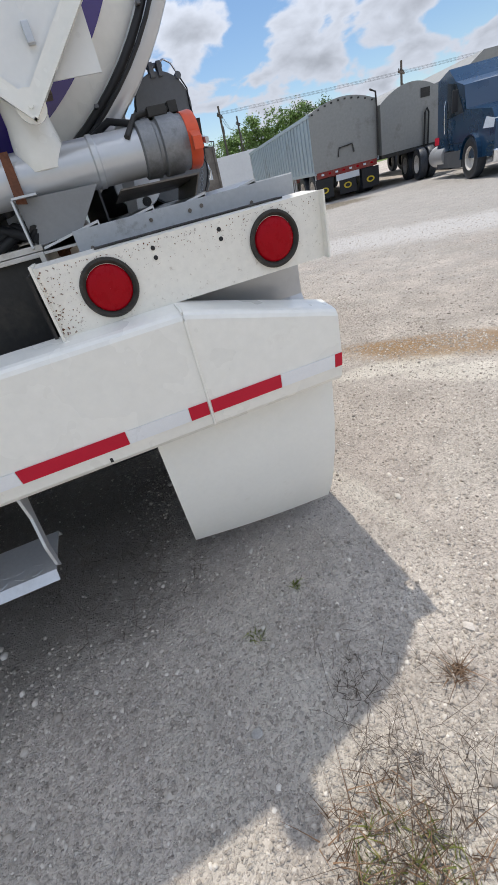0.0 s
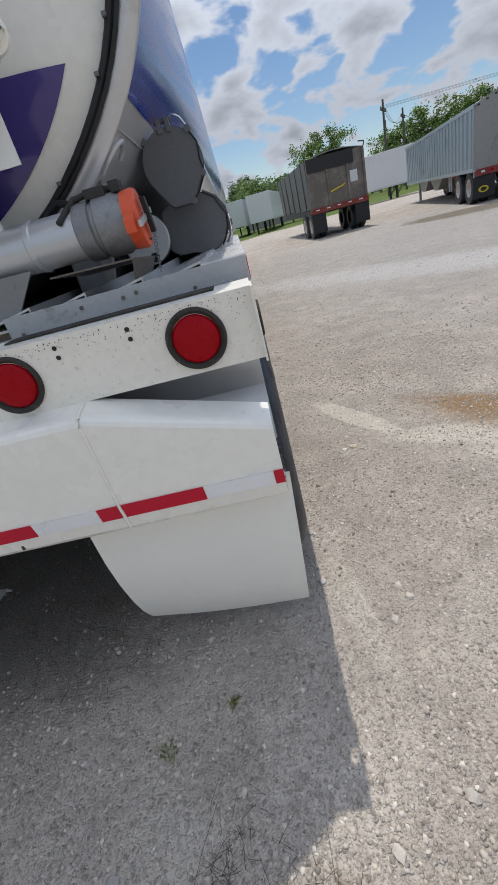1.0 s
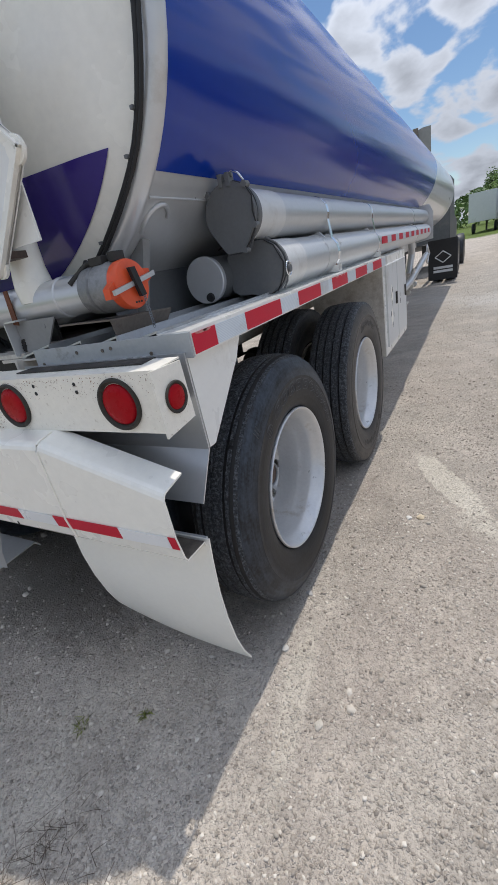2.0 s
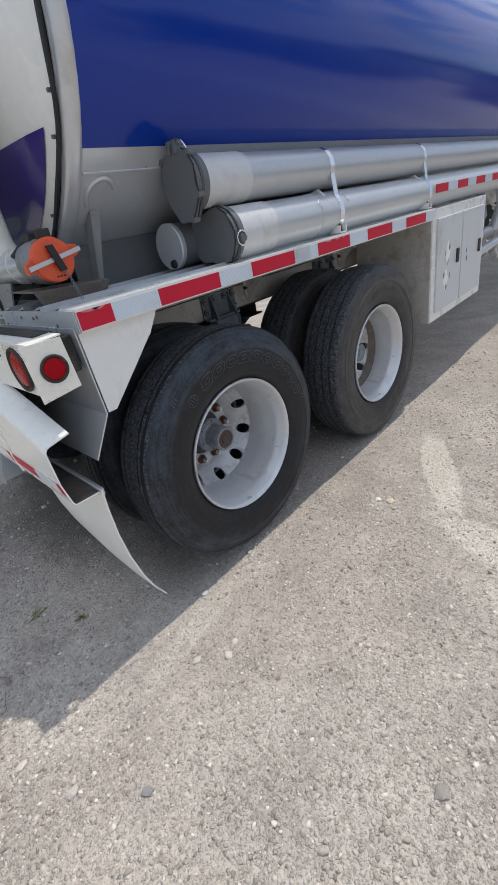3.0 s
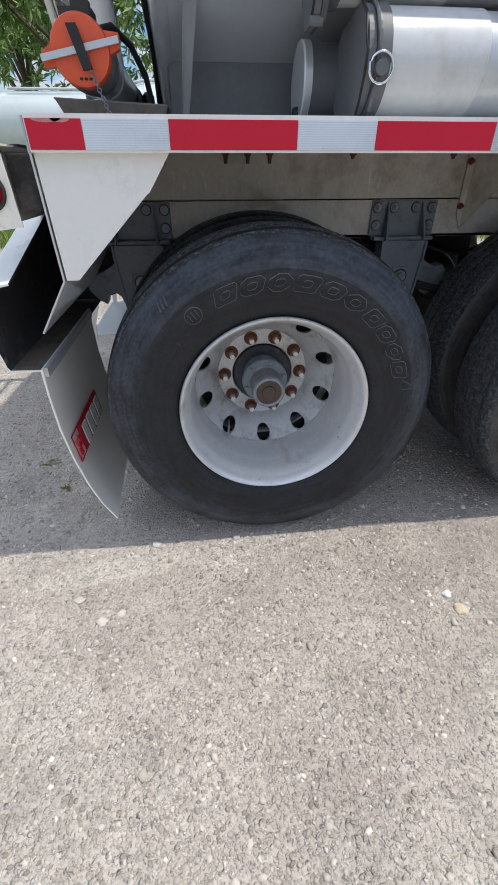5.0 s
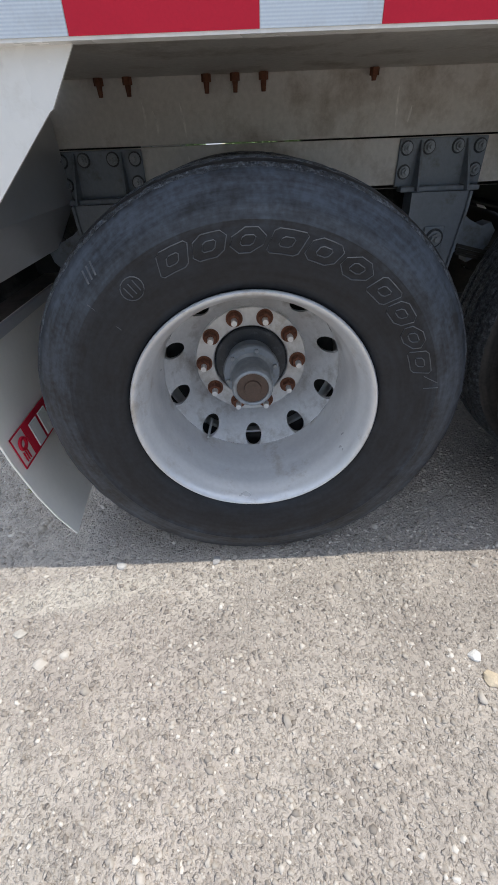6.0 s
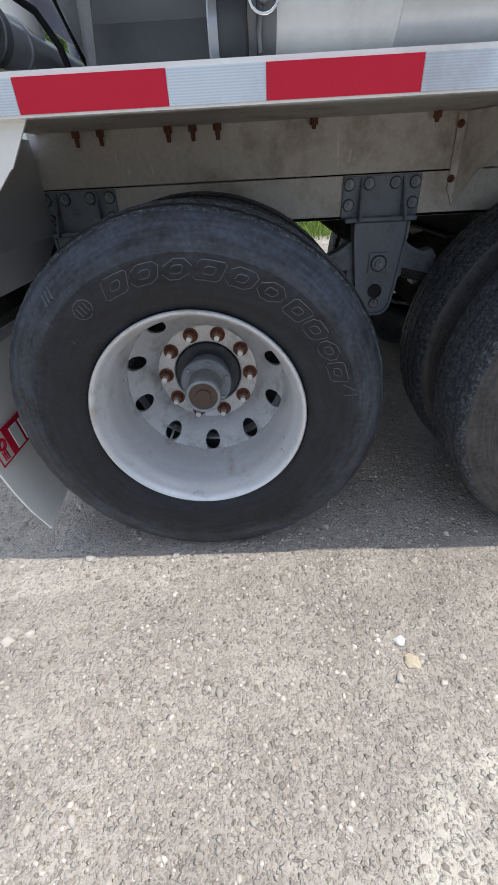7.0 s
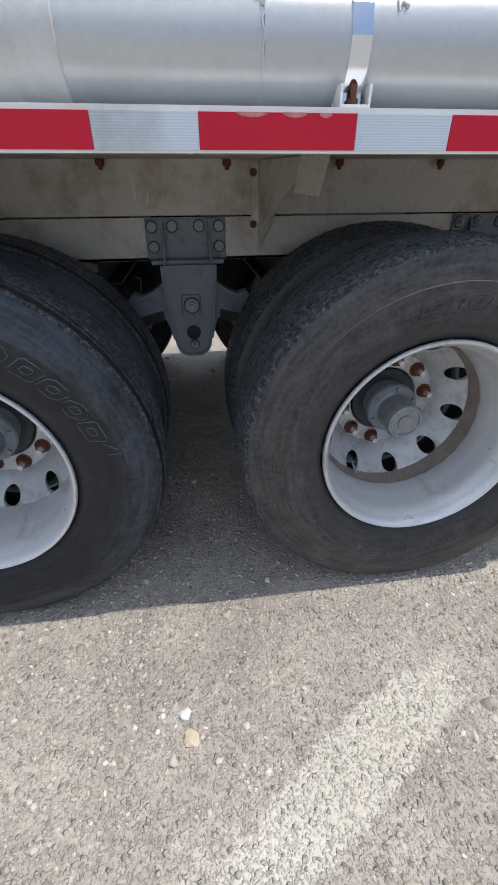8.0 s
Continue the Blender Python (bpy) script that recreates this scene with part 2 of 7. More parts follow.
# ---- ground ----
def blob(nt, vec, cx, cy, sx, sy, rot, soft, warp):
    """A mask of a stain: 1 inside an ellipse with a ragged edge."""
    mp = nt.nodes.new("ShaderNodeMapping")
    mp.vector_type = "TEXTURE"
    mp.inputs["Location"].default_value, mp.inputs["Rotation"].default_value, mp.inputs["Scale"].default_value = (cx, cy, 0), (0, 0, radians(rot)), (sx, sy, 1)
    nt.links.new(vec, mp.inputs["Vector"])
    ln = nt.nodes.new("ShaderNodeVectorMath")
    ln.operation = "LENGTH"
    nt.links.new(mp.outputs[0], ln.inputs[0])
    ad = nt.nodes.new("ShaderNodeMath")
    ad.operation = "ADD"
    nt.links.new(ln.outputs["Value"], ad.inputs[0])
    nt.links.new(warp, ad.inputs[1])
    mr = nt.nodes.new("ShaderNodeMapRange")
    mr.interpolation_type = "SMOOTHSTEP"
    mr.inputs["From Min"].default_value, mr.inputs["From Max"].default_value = 1.0 + soft, 1.0 - soft
    nt.links.new(ad.outputs[0], mr.inputs["Value"])
    return mr.outputs[0]


def gravel_material():
    m = bpy.data.materials.new("packed_gravel")
    m.use_nodes = True
    nt = m.node_tree
    b = nt.nodes["Principled BSDF"]
    tc = nt.nodes.new("ShaderNodeTexCoord")
    vec = tc.outputs["Object"]

    def noisy(sc, det=5.0, rgh=0.6):
        n = nt.nodes.new("ShaderNodeTexNoise")
        n.inputs["Scale"].default_value, n.inputs["Detail"].default_value, n.inputs["Roughness"].default_value = sc, det, rgh
        nt.links.new(vec, n.inputs["Vector"])
        return n.outputs[0]

    def math_node(op, a, c):
        n = nt.nodes.new("ShaderNodeMath")
        n.operation = op
        for k, v in enumerate((a, c)):
            if isinstance(v, (int, float)):
                n.inputs[k].default_value = v
            else:
                nt.links.new(v, n.inputs[k])
        return n.outputs[0]

    def mix(f, a, c):
        n = nt.nodes.new("ShaderNodeMix")
        n.data_type = "RGBA"
        for key, v in (("Factor", f), ("A", a), ("B", c)):
            if isinstance(v, tuple):
                n.inputs[key].default_value = (*v, 1)
            elif isinstance(v, (int, float)):
                n.inputs[key].default_value = v
            else:
                nt.links.new(v, n.inputs[key])
        return n.outputs["Result"]

    def rng(v, a, c, lo=0.0, hi=1.0):
        n = nt.nodes.new("ShaderNodeMapRange")
        n.inputs["From Min"].default_value, n.inputs["From Max"].default_value, n.inputs["To Min"].default_value, n.inputs["To Max"].default_value = a, c, lo, hi
        nt.links.new(v, n.inputs["Value"])
        return n.outputs[0]

    wob = nt.nodes.new("ShaderNodeTexNoise")
    wob.inputs["Scale"].default_value, wob.inputs["Detail"].default_value = 85.0, 2.0
    nt.links.new(vec, wob.inputs["Vector"])
    off = nt.nodes.new("ShaderNodeVectorMath")
    off.operation = "MULTIPLY_ADD"
    off.inputs[1].default_value = (0.014, 0.014, 0.0)
    nt.links.new(wob.outputs["Color"], off.inputs[0])
    nt.links.new(vec, off.inputs[2])
    bent = off.outputs[0]

    def cells(sc, feature="F1"):
        n = nt.nodes.new("ShaderNodeTexVoronoi")
        n.inputs["Scale"].default_value, n.feature = sc, feature
        nt.links.new(bent, n.inputs["Vector"])
        return n

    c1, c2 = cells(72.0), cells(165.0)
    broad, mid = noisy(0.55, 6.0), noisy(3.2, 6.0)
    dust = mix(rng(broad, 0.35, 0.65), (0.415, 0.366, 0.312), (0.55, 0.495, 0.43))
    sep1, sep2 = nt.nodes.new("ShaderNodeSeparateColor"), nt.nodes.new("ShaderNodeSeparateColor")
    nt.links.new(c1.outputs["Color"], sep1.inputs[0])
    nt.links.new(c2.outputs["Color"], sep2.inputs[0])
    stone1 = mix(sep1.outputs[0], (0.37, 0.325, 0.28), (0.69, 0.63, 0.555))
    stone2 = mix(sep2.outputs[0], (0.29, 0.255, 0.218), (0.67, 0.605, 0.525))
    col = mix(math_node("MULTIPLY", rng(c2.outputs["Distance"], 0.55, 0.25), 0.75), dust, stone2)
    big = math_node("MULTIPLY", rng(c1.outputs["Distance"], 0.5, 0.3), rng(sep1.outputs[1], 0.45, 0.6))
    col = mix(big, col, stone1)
    patch = nt.nodes.new("ShaderNodeVectorMath")
    patch.operation = "SCALE"
    nt.links.new(col, patch.inputs[0])
    nt.links.new(math_node("MULTIPLY", rng(mid, 0.3, 0.7, 0.78, 1.2), rng(noisy(34.0, 4.0, 0.7), 0.3, 0.7, 0.80, 1.20)), patch.inputs["Scale"])
    col = patch.outputs[0]
    col = mix(rng(noisy(0.9, 5.0), 0.45, 0.7, 0.0, 0.3), col, (0.49, 0.405, 0.35))
    ragged = math_node("MULTIPLY", math_node("SUBTRACT", noisy(22.0, 5.0, 0.7), 0.5), 1.1)
    warp = math_node("MULTIPLY", math_node("SUBTRACT", noisy(2.6, 6.0, 0.65), 0.5), 1.0)
    warp = math_node("ADD", warp, ragged)
    pale = mix(rng(mid, 0.3, 0.7), (0.67, 0.615, 0.52), (0.75, 0.70, 0.60))
    speck = rng(c2.outputs["Distance"], 0.2, 0.5, 0.45, 1.0)
    for cx, cy, sx, sy, rot, amount, soft in ((1.712, 0.96, 0.40, 0.085, -60, 0.85, 0.08), (2.3, 0.42, 0.45, 0.12, -20, 0.85, 0.3), (1.34, -0.60, 0.05, 0.3, 8, 0.4, 0.35), (2.6, -0.05, 0.5, 0.13, -42, 0.75, 0.3), (0.95, -1.75, 0.3, 0.35, 0, 0.3, 0.35), (0.72, -1.4, 0.13, 0.5, 12, 0.28, 0.5), (0.42, -1.5, 0.08, 0.5, 10, 0.22, 0.5)):
        k = math_node("MULTIPLY", math_node("MULTIPLY", blob(nt, vec, cx, cy, sx, sy, rot, soft, warp), amount), speck)
        col = mix(k, col, pale)
    for cx, cy, sx, sy, rot, amount in ((2.75, 0.45, 0.75, 0.22, -38, 0.8), (2.45, 0.75, 0.35, 0.12, -40, 0.7)):
        k = math_node("MULTIPLY", blob(nt, vec, cx, cy, sx, sy, rot, 0.4, warp), amount)
        col = mix(k, col, (0.33, 0.205, 0.095))
    yard = blob(nt, vec, 9.0, 8.5, 8.2, 7.0, -40, 0.45, warp)
    grey = mix(sep2.outputs[1], (0.27, 0.262, 0.248), (0.50, 0.488, 0.465))
    col = mix(math_node("MULTIPLY", yard, 0.62), col, grey)
    track = blob(nt, vec, 5.5, 4.6, 5.5, 0.8, -42, 0.5, warp)
    col = mix(math_node("MULTIPLY", track, 0.65), col, (0.62, 0.605, 0.58))
    mud = blob(nt, vec, 8.4, 13.0, 1.9, 1.0, -40, 0.2, warp)
    col = mix(math_node("MULTIPLY", mud, 0.8), col, (0.17, 0.14, 0.095))
    # dark soil and the trailer's shade, both painted into the ground colour
    under_shade = blob(nt, vec, -0.1, -0.05, 0.85, 0.75, 0, 0.4, warp)
    col = mix(math_node("MULTIPLY", under_shade, 0.62), col, (0.13, 0.117, 0.10))
    # grass beyond the yard
    xyz = nt.nodes.new("ShaderNodeSeparateXYZ")
    nt.links.new(vec, xyz.inputs[0])
    edge = math_node("MULTIPLY", math_node("SUBTRACT", noisy(0.35, 6.0), 0.5), 9.0)
    far = rng(math_node("ADD", math_node("SUBTRACT", xyz.outputs[1], math_node("MULTIPLY", xyz.outputs[0], 0.25)), edge), 40.0, 42.0)
    west = rng(math_node("ADD", xyz.outputs[0], math_node("MULTIPLY", edge, 0.35)), -5.6, -6.4)
    grass = mix(mid, (0.075, 0.12, 0.022), (0.14, 0.19, 0.04))
    col = mix(math_node("MAXIMUM", far, west), col, grass)
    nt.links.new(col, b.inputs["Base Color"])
    b.inputs["Roughness"].default_value = 0.93
    b.inputs["Specular IOR Level"].default_value = 0.25
    h = math_node("ADD", math_node("MULTIPLY", rng(c1.outputs["Distance"], 0.55, 0.1), big), math_node("MULTIPLY", rng(c2.outputs["Distance"], 0.6, 0.1), 0.45))
    h = math_node("ADD", h, math_node("MULTIPLY", noisy(320.0, 2.0), 0.35))
    bp = nt.nodes.new("ShaderNodeBump")
    bp.inputs["Strength"].default_value, bp.inputs["Distance"].default_value = 1.0, 0.009
    nt.links.new(h, bp.inputs["Height"])
    nt.links.new(bp.outputs[0], b.inputs["Normal"])
    return m


def build_ground():
    bm = BM()
    xs = [-900, -300, -100, -40, -15, -6, -3, -2, -1, 0, 1, 2, 3, 4, 6, 10, 20, 40, 100, 300, 900]
    grid = [[bm.verts.new((x, y, 0)) for x in xs] for y in xs]
    for r, s in zip(grid, grid[1:]):
        for k in range(len(xs) - 1):
            bm.faces.new((r[k], r[k + 1], s[k + 1], s[k]))
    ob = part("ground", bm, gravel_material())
    tagged(ob, "pale packed limestone gravel yard with grass beyond", "ground", kind="structure")


build_ground()

# ---- the tank trailer ----
TA, TB, TZ = 1.16, 0.86, 2.11  # half width, half height and centre height of the oval tank
TY0, TY1 = -0.25, 11.2
trailer = thing("tank_trailer", 0, 0, 0, "white and blue oval tank trailer parked on gravel", "trailer")


def oval(f, a):
    return f * TA * math.cos(a), TZ + f * TB * math.sin(a)


def oval_sweep(bm, rows, n=96):
    """Rings of (y, factor of the oval) joined."""
    rings = [[bm.verts.new((oval(f, 2 * math.pi * k / n)[0], y, oval(f, 2 * math.pi * k / n)[1])) for k in range(n)] for y, f in rows]
    for u, w in zip(rings, rings[1:]):
        for k in range(n):
            bm.faces.new((u[k], u[(k + 1) % n], w[(k + 1) % n], w[k]))
    return rings


def build_tank():
    bm = BM()
    rings = oval_sweep(bm, [(TY0 + (TY1 - TY0) * k / 12, 1.0) for k in range(13)] + [(11.35, 0.97), (11.5, 0.9), (11.6, 0.7), (11.65, 0.3)])
    bm.faces.new(rings[-1])
    part("tank_shell", bm, "silver", trailer, "pale silver lower tank shell", smooth=40)
    # blue coat of paint, a thin skin over the upper shell
    bm = BM()
    a0 = math.asin((1.684 - TZ) / TB)
    n = 60
    for k in range(n):
        for j in range(8):
            quad = []
            for kk, jj in ((k, j), (k + 1, j), (k + 1, j + 1), (k, j + 1)):
                a = a0 + (math.pi - 2 * a0) * kk / n
                x, z = oval(1.0025, a)
                end = 5.95 + 2.2 * min(1.0, (z - 1.684) / 1.2)
                quad.append((x, -0.243 + (end + 0.243) * jj / 8, z))
            bm.faces.new([bm.verts.new(p) for p in quad])
    bmesh.ops.remove_doubles(bm, verts=bm.verts, dist=0.0005)
    part("blue_skin", bm, "blue", trailer, "glossy royal blue upper side", smooth=60)
    # rolled rear rim, dished head
    bm = BM()
    oval_sweep(bm, [(-0.235, 1.0), (-0.25, 1.01), (-0.266, 1.007), (-0.28, 0.993), (-0.287, 0.97), (-0.279, 0.948), (-0.262, 0.938)])
    part("head_rim", bm, "silver", trailer, "rounded silver rim round the tank's rear end", smooth=60)
    bm = BM()
    rings = oval_sweep(bm, [(-0.255, 0.94), (-0.27, 0.9), (-0.30, 0.8), (-0.335, 0.6), (-0.355, 0.4), (-0.365, 0.2), (-0.367, 0.05)])
    bm.faces.new(rings[-1])
    part("tank_head", bm, "white", trailer, "off-white dished rear head", smooth=60)
    bm = BM()
    pts = [(oval(0.953, 2 * math.pi * k / 96)[0], -0.284 - 0.004 * math.sin(k * 0.9), oval(0.953, 2 * math.pi * k / 96)[1]) for k in range(97)]
    pipe(bm, pts, 0.011)
    pipe(bm, [(x * 1.018, y - 0.012, TZ + (z - TZ) * 1.018) for x, y, z in pts], 0.006)
    part("black_cable", bm, "black", trailer, "black cable clipped round the head", smooth=60)


build_tank()


def head_y(f):
    rows = [(0.05, -0.367), (0.2, -0.365), (0.4, -0.355), (0.6, -0.335), (0.8, -0.30), (0.9, -0.27), (0.94, -0.255)]
    for (f0, y0), (f1, y1) in zip(rows, rows[1:]):
        if f <= f1:
            return y0 + (y1 - y0) * (f - f0) / (f1 - f0)
    return -0.255


def build_decal():
    # indigo field on the lower part of the head, up to a level line
    bm = BM()
    n, m = 60, 14
    top = 1.765
    for side in range(n):
        for j in range(m):
            quad = []
            for kk, jj in ((side, j), (side + 1, j), (side + 1, j + 1), (side, j + 1)):
                z = 1.46 + (top - 1.46) * jj / m
                lim = 0.87 * TA * math.sqrt(max(0.0, 1 - ((z - TZ) / (0.87 * TB)) ** 2))
                x = -lim + 2 * lim * kk / n
                f = math.hypot(x / TA, (z - TZ) / TB)
                quad.append((x, head_y(f) - 0.004, z))
            bm.faces.new([bm.verts.new(p) for p in quad])
    bmesh.ops.remove_doubles(bm, verts=bm.verts, dist=0.0005)
    part("indigo_field", bm, "purple", trailer, "dark indigo painted field", smooth=60)


build_decal()


# ---- running gear ----
def ring_rubber(name, color, dust, rings, r_lo=0.385, r_hi=0.475):
    """Rubber with streaks and fine ribs that run round the tyre's axis."""
    m = bpy.data.materials.new(name)
    m.use_nodes = True
    nt = m.node_tree
    b = nt.nodes["Principled BSDF"]
    tc = nt.nodes.new("ShaderNodeTexCoord")
    sep = nt.nodes.new("ShaderNodeSeparateXYZ")
    nt.links.new(tc.outputs["Object"], sep.inputs[0])

    def op(kind, a, c=None):
        n = nt.nodes.new("ShaderNodeMath")
        n.operation = kind
        for k, v in enumerate((a, c)):
            if isinstance(v, (int, float)):
                n.inputs[k].default_value = v
            elif v is not None:
                nt.links.new(v, n.inputs[k])
        return n.outputs[0]

    r = op("SQRT", op("ADD", op("MULTIPLY", sep.outputs[1], sep.outputs[1]), op("MULTIPLY", sep.outputs[2], sep.outputs[2])))
    ang = op("ARCTAN2", sep.outputs[1], sep.outputs[2])

    def polar(fr, fa, det):
        c = nt.nodes.new("ShaderNodeCombineXYZ")
        nt.links.new(op("MULTIPLY", r, fr), c.inputs[0])
        nt.links.new(op("MULTIPLY", op("SINE", ang), fa), c.inputs[1])
        nt.links.new(op("ADD", op("MULTIPLY", op("COSINE", ang), fa), op("MULTIPLY", sep.outputs[0], fr)), c.inputs[2])
        n = nt.nodes.new("ShaderNodeTexNoise")
        n.inputs["Scale"].default_value, n.inputs["Detail"].default_value, n.inputs["Roughness"].default_value = 1.0, det, 0.65
        nt.links.new(c.outputs[0], n.inputs["Vector"])
        return n.outputs[0]

    streak, grime = polar(70.0, 3.0, 5.0), polar(14.0, 5.0, 8.0)
    fine = nt.nodes.new("ShaderNodeTexNoise")
    fine.inputs["Scale"].default_value, fine.inputs["Detail"].default_value = 90.0, 6.0
    nt.links.new(tc.outputs["Object"], fine.inputs["Vector"])
    mx = nt.nodes.new("ShaderNodeMix")
    mx.data_type = "RGBA"
    mx.inputs["A"].default_value, mx.inputs["B"].default_value = (*color, 1), (*dust, 1)
    rg = nt.nodes.new("ShaderNodeMapRange")
    rg.inputs["From Min"].default_value, rg.inputs["From Max"].default_value = 1.05, 1.8
    nt.links.new(op("ADD", op("ADD", streak, grime), op("MULTIPLY", fine.outputs[0], 0.6)), rg.inputs["Value"])
    band = nt.nodes.new("ShaderNodeMapRange")
    band.interpolation_type = "SMOOTHSTEP"
    band.inputs["From Min"].default_value, band.inputs["From Max"].default_value = r_lo, r_hi
    band.inputs["To Min"].default_value, band.inputs["To Max"].default_value = 0.35, 1.5
    nt.links.new(op("ADD", r, op("MULTIPLY", op("SUBTRACT", grime, 0.5), 0.06)), band.inputs["Value"])
    nt.links.new(op("MULTIPLY", rg.outputs[0], band.outputs[0]), mx.inputs["Factor"])
    nt.links.new(mx.outputs["Result"], b.inputs["Base Color"])
    b.inputs["Roughness"].default_value, b.inputs["Specular IOR Level"].default_value = 0.46, 0.32
    h = op("ADD", op("MULTIPLY", op("SINE", op("MULTIPLY", r, rings)), 0.05), op("MULTIPLY", fine.outputs[0], 0.5))
    bp = nt.nodes.new("ShaderNodeBump")
    bp.inputs["Strength"].default_value, bp.inputs["Distance"].default_value = 0.3, 0.003
    nt.links.new(h, bp.inputs["Height"])
    nt.links.new(bp.outputs[0], b.inputs["Normal"])
    return m


M["rubber"] = ring_rubber("tyre_rubber_streaked", (0.013, 0.0135, 0.0155), (0.055, 0.067, 0.086), 420.0)
M["rubber_tan"] = ring_rubber("tyre_rubber_dusty", (0.030, 0.031, 0.034), (0.092, 0.086, 0.082), 420.0, 0.30, 0.40)
M["rubber_worn"] = surface("worn_raised_rubber", (0.072, 0.078, 0.088), 0.5, vary=0.3, scale=40, bump=0.03)
M["rubber_worn_tan"] = surface("dusty_raised_rubber", (0.075, 0.068, 0.06), 0.6, vary=0.3, scale=40, bump=0.03)
M["wheel_dusty"] = surface("dusty_silver_wheel_paint", (0.58, 0.585, 0.59), 0.36, metal=0.3, vary=0.12, scale=9, fine=80, bump=0.03, dirt=(0.33, 0.31, 0.285), dirt_amount=0.5, dirt_scale=14)
M["hub_dark"] = surface("dark_hub_paint", (0.030, 0.035, 0.042), 0.45, vary=0.3, scale=20, fine=120, bump=0.05, dirt=(0.10, 0.11, 0.125), dirt_amount=0.35, dirt_scale=30)
M["scrape"] = surface("bare_scrape", (0.70, 0.67, 0.62), 0.5, vary=0.2, scale=60, bump=0.03)
M["tape_worn"] = surface("peeled_tape", (0.55, 0.22, 0.20), 0.6, vary=0.3, scale=60, bump=0.03)


def ribbed_tape():
    """White retroreflective tape with fine ribs along it."""
    m = surface("white_reflective_tape_ribbed", (0.70, 0.76, 0.81), 0.3, vary=0.06, scale=8, fine=250, bump=0.02, coat=0.25, dirt=(0.48, 0.49, 0.5), dirt_amount=0.3)
    nt = m.node_tree
    b = nt.nodes["Principled BSDF"]
    tc = nt.nodes.new("ShaderNodeTexCoord")
    wv = nt.nodes.new("ShaderNodeTexWave")
    wv.bands_direction = "Z"
    wv.inputs["Scale"].default_value, wv.inputs["Distortion"].default_value = 75.0, 0.3
    nt.links.new(tc.outputs["Object"], wv.inputs["Vector"])
    mx = nt.nodes.new("ShaderNodeMix")
    mx.data_type, mx.blend_type = "RGBA", "MULTIPLY"
    mx.inputs["B"].default_value = (0.80, 0.83, 0.87, 1)
    old = b.inputs["Base Color"].links[0].from_socket
    nt.links.new(wv.outputs[1], mx.inputs["Factor"])
    nt.links.new(old, mx.inputs["A"])
    nt.links.new(mx.outputs["Result"], b.inputs["Base Color"])
    return m


M["white_tape"] = ribbed_tape()
M["white_tape_plain"] = surface("smooth_white_tape", (0.88, 0.89, 0.90), 0.3, vary=0.04, scale=10, fine=200, bump=0.01, coat=0.3, dirt=(0.6, 0.6, 0.58), dirt_amount=0.2)
M["rust_grease"] = surface("greasy_rust", (0.075, 0.048, 0.037), 0.5, vary=0.35, scale=30, fine=150, bump=0.08)
M["bolt"] = surface("dirty_bolt_steel", (0.26, 0.28, 0.30), 0.4, metal=0.4, vary=0.3, scale=40, bump=0.05)
# pale bluish specks: dusty scuffs, and glints of sky painted into the rubber
M["tread"] = surface("tread_rubber", (0.030, 0.034, 0.040), 0.45, spec=0.5, vary=0.4, scale=60, fine=140, bump=0.9, dirt=(0.19, 0.21, 0.235), dirt_amount=0.62, dirt_scale=95)

AX = ((0.0134, 0.527), (1.258, 0.532))


def tyre_profile(worn, grow):
    """Section from the bead outwards, over the tread and back: (across, radius); a worn one has round shoulders."""
    p = [(0.066, 0.290), (0.090, 0.295), (0.103, 0.303), (0.114, 0.325), (0.121, 0.355), (0.1245, 0.385), (0.1255, 0.405), (0.1240, 0.4265), (0.1252, 0.4285), (0.1243, 0.432)]
    if worn:
        p += [(0.1215, 0.447), (0.1165, 0.464), (0.110, 0.480), (0.102, 0.4945), (0.092, 0.506), (0.080, 0.5135), (0.066, 0.518)]
        grooves = ((0.045, 0.5205), (0.0, 0.5225))
        depth = 0.0032
    else:
        p += [(0.1235, 0.447), (0.121, 0.466), (0.1175, 0.484), (0.113, 0.500), (0.1075, 0.509), (0.100, 0.5135), (0.090, 0.516)]
        grooves = ((0.068, 0.518), (0.023, 0.5215))
        depth = 0.013
    tread = []
    for c, r in grooves:
        if c:
            tread += [(c + 0.0065, r - 0.001), (c + 0.0048, r - depth), (c - 0.0048, r - depth), (c - 0.0065, r)]
        else:
            tread += [(0.0065, r), (0.0048, r - depth)]
    half = [(a, r * grow) for a, r in p + tread]
    return half + [(-a, r) for a, r in reversed(half)]


def build_tyre(worn, grow):
    bm = BM()
    prof = tyre_profile(worn, grow)
    rings = lathe(bm, prof, 240)
    rnd = random.Random(71)
    # ribs of the tread: edges nibbled by small sipes and chips
    for a, ring in zip(prof, rings):
        if a[1] > 0.478:
            for k, v in enumerate(ring):
                s = (0.0 if worn else 0.0018) * ((k % 3) == 0) * (a[1] > 0.506) + rnd.random() ** 4 * 0.0022
                v.co.y *= 1 - s / a[1]
                v.co.z *= 1 - s / a[1]
                v.co.x += rnd.gauss(0, 0.0006)
    # flattened where it stands
    for v in bm.verts:
        if v.co.z < -0.515:
            v.co.z = -0.515 + (v.co.z + 0.515) * 0.9
    return bm


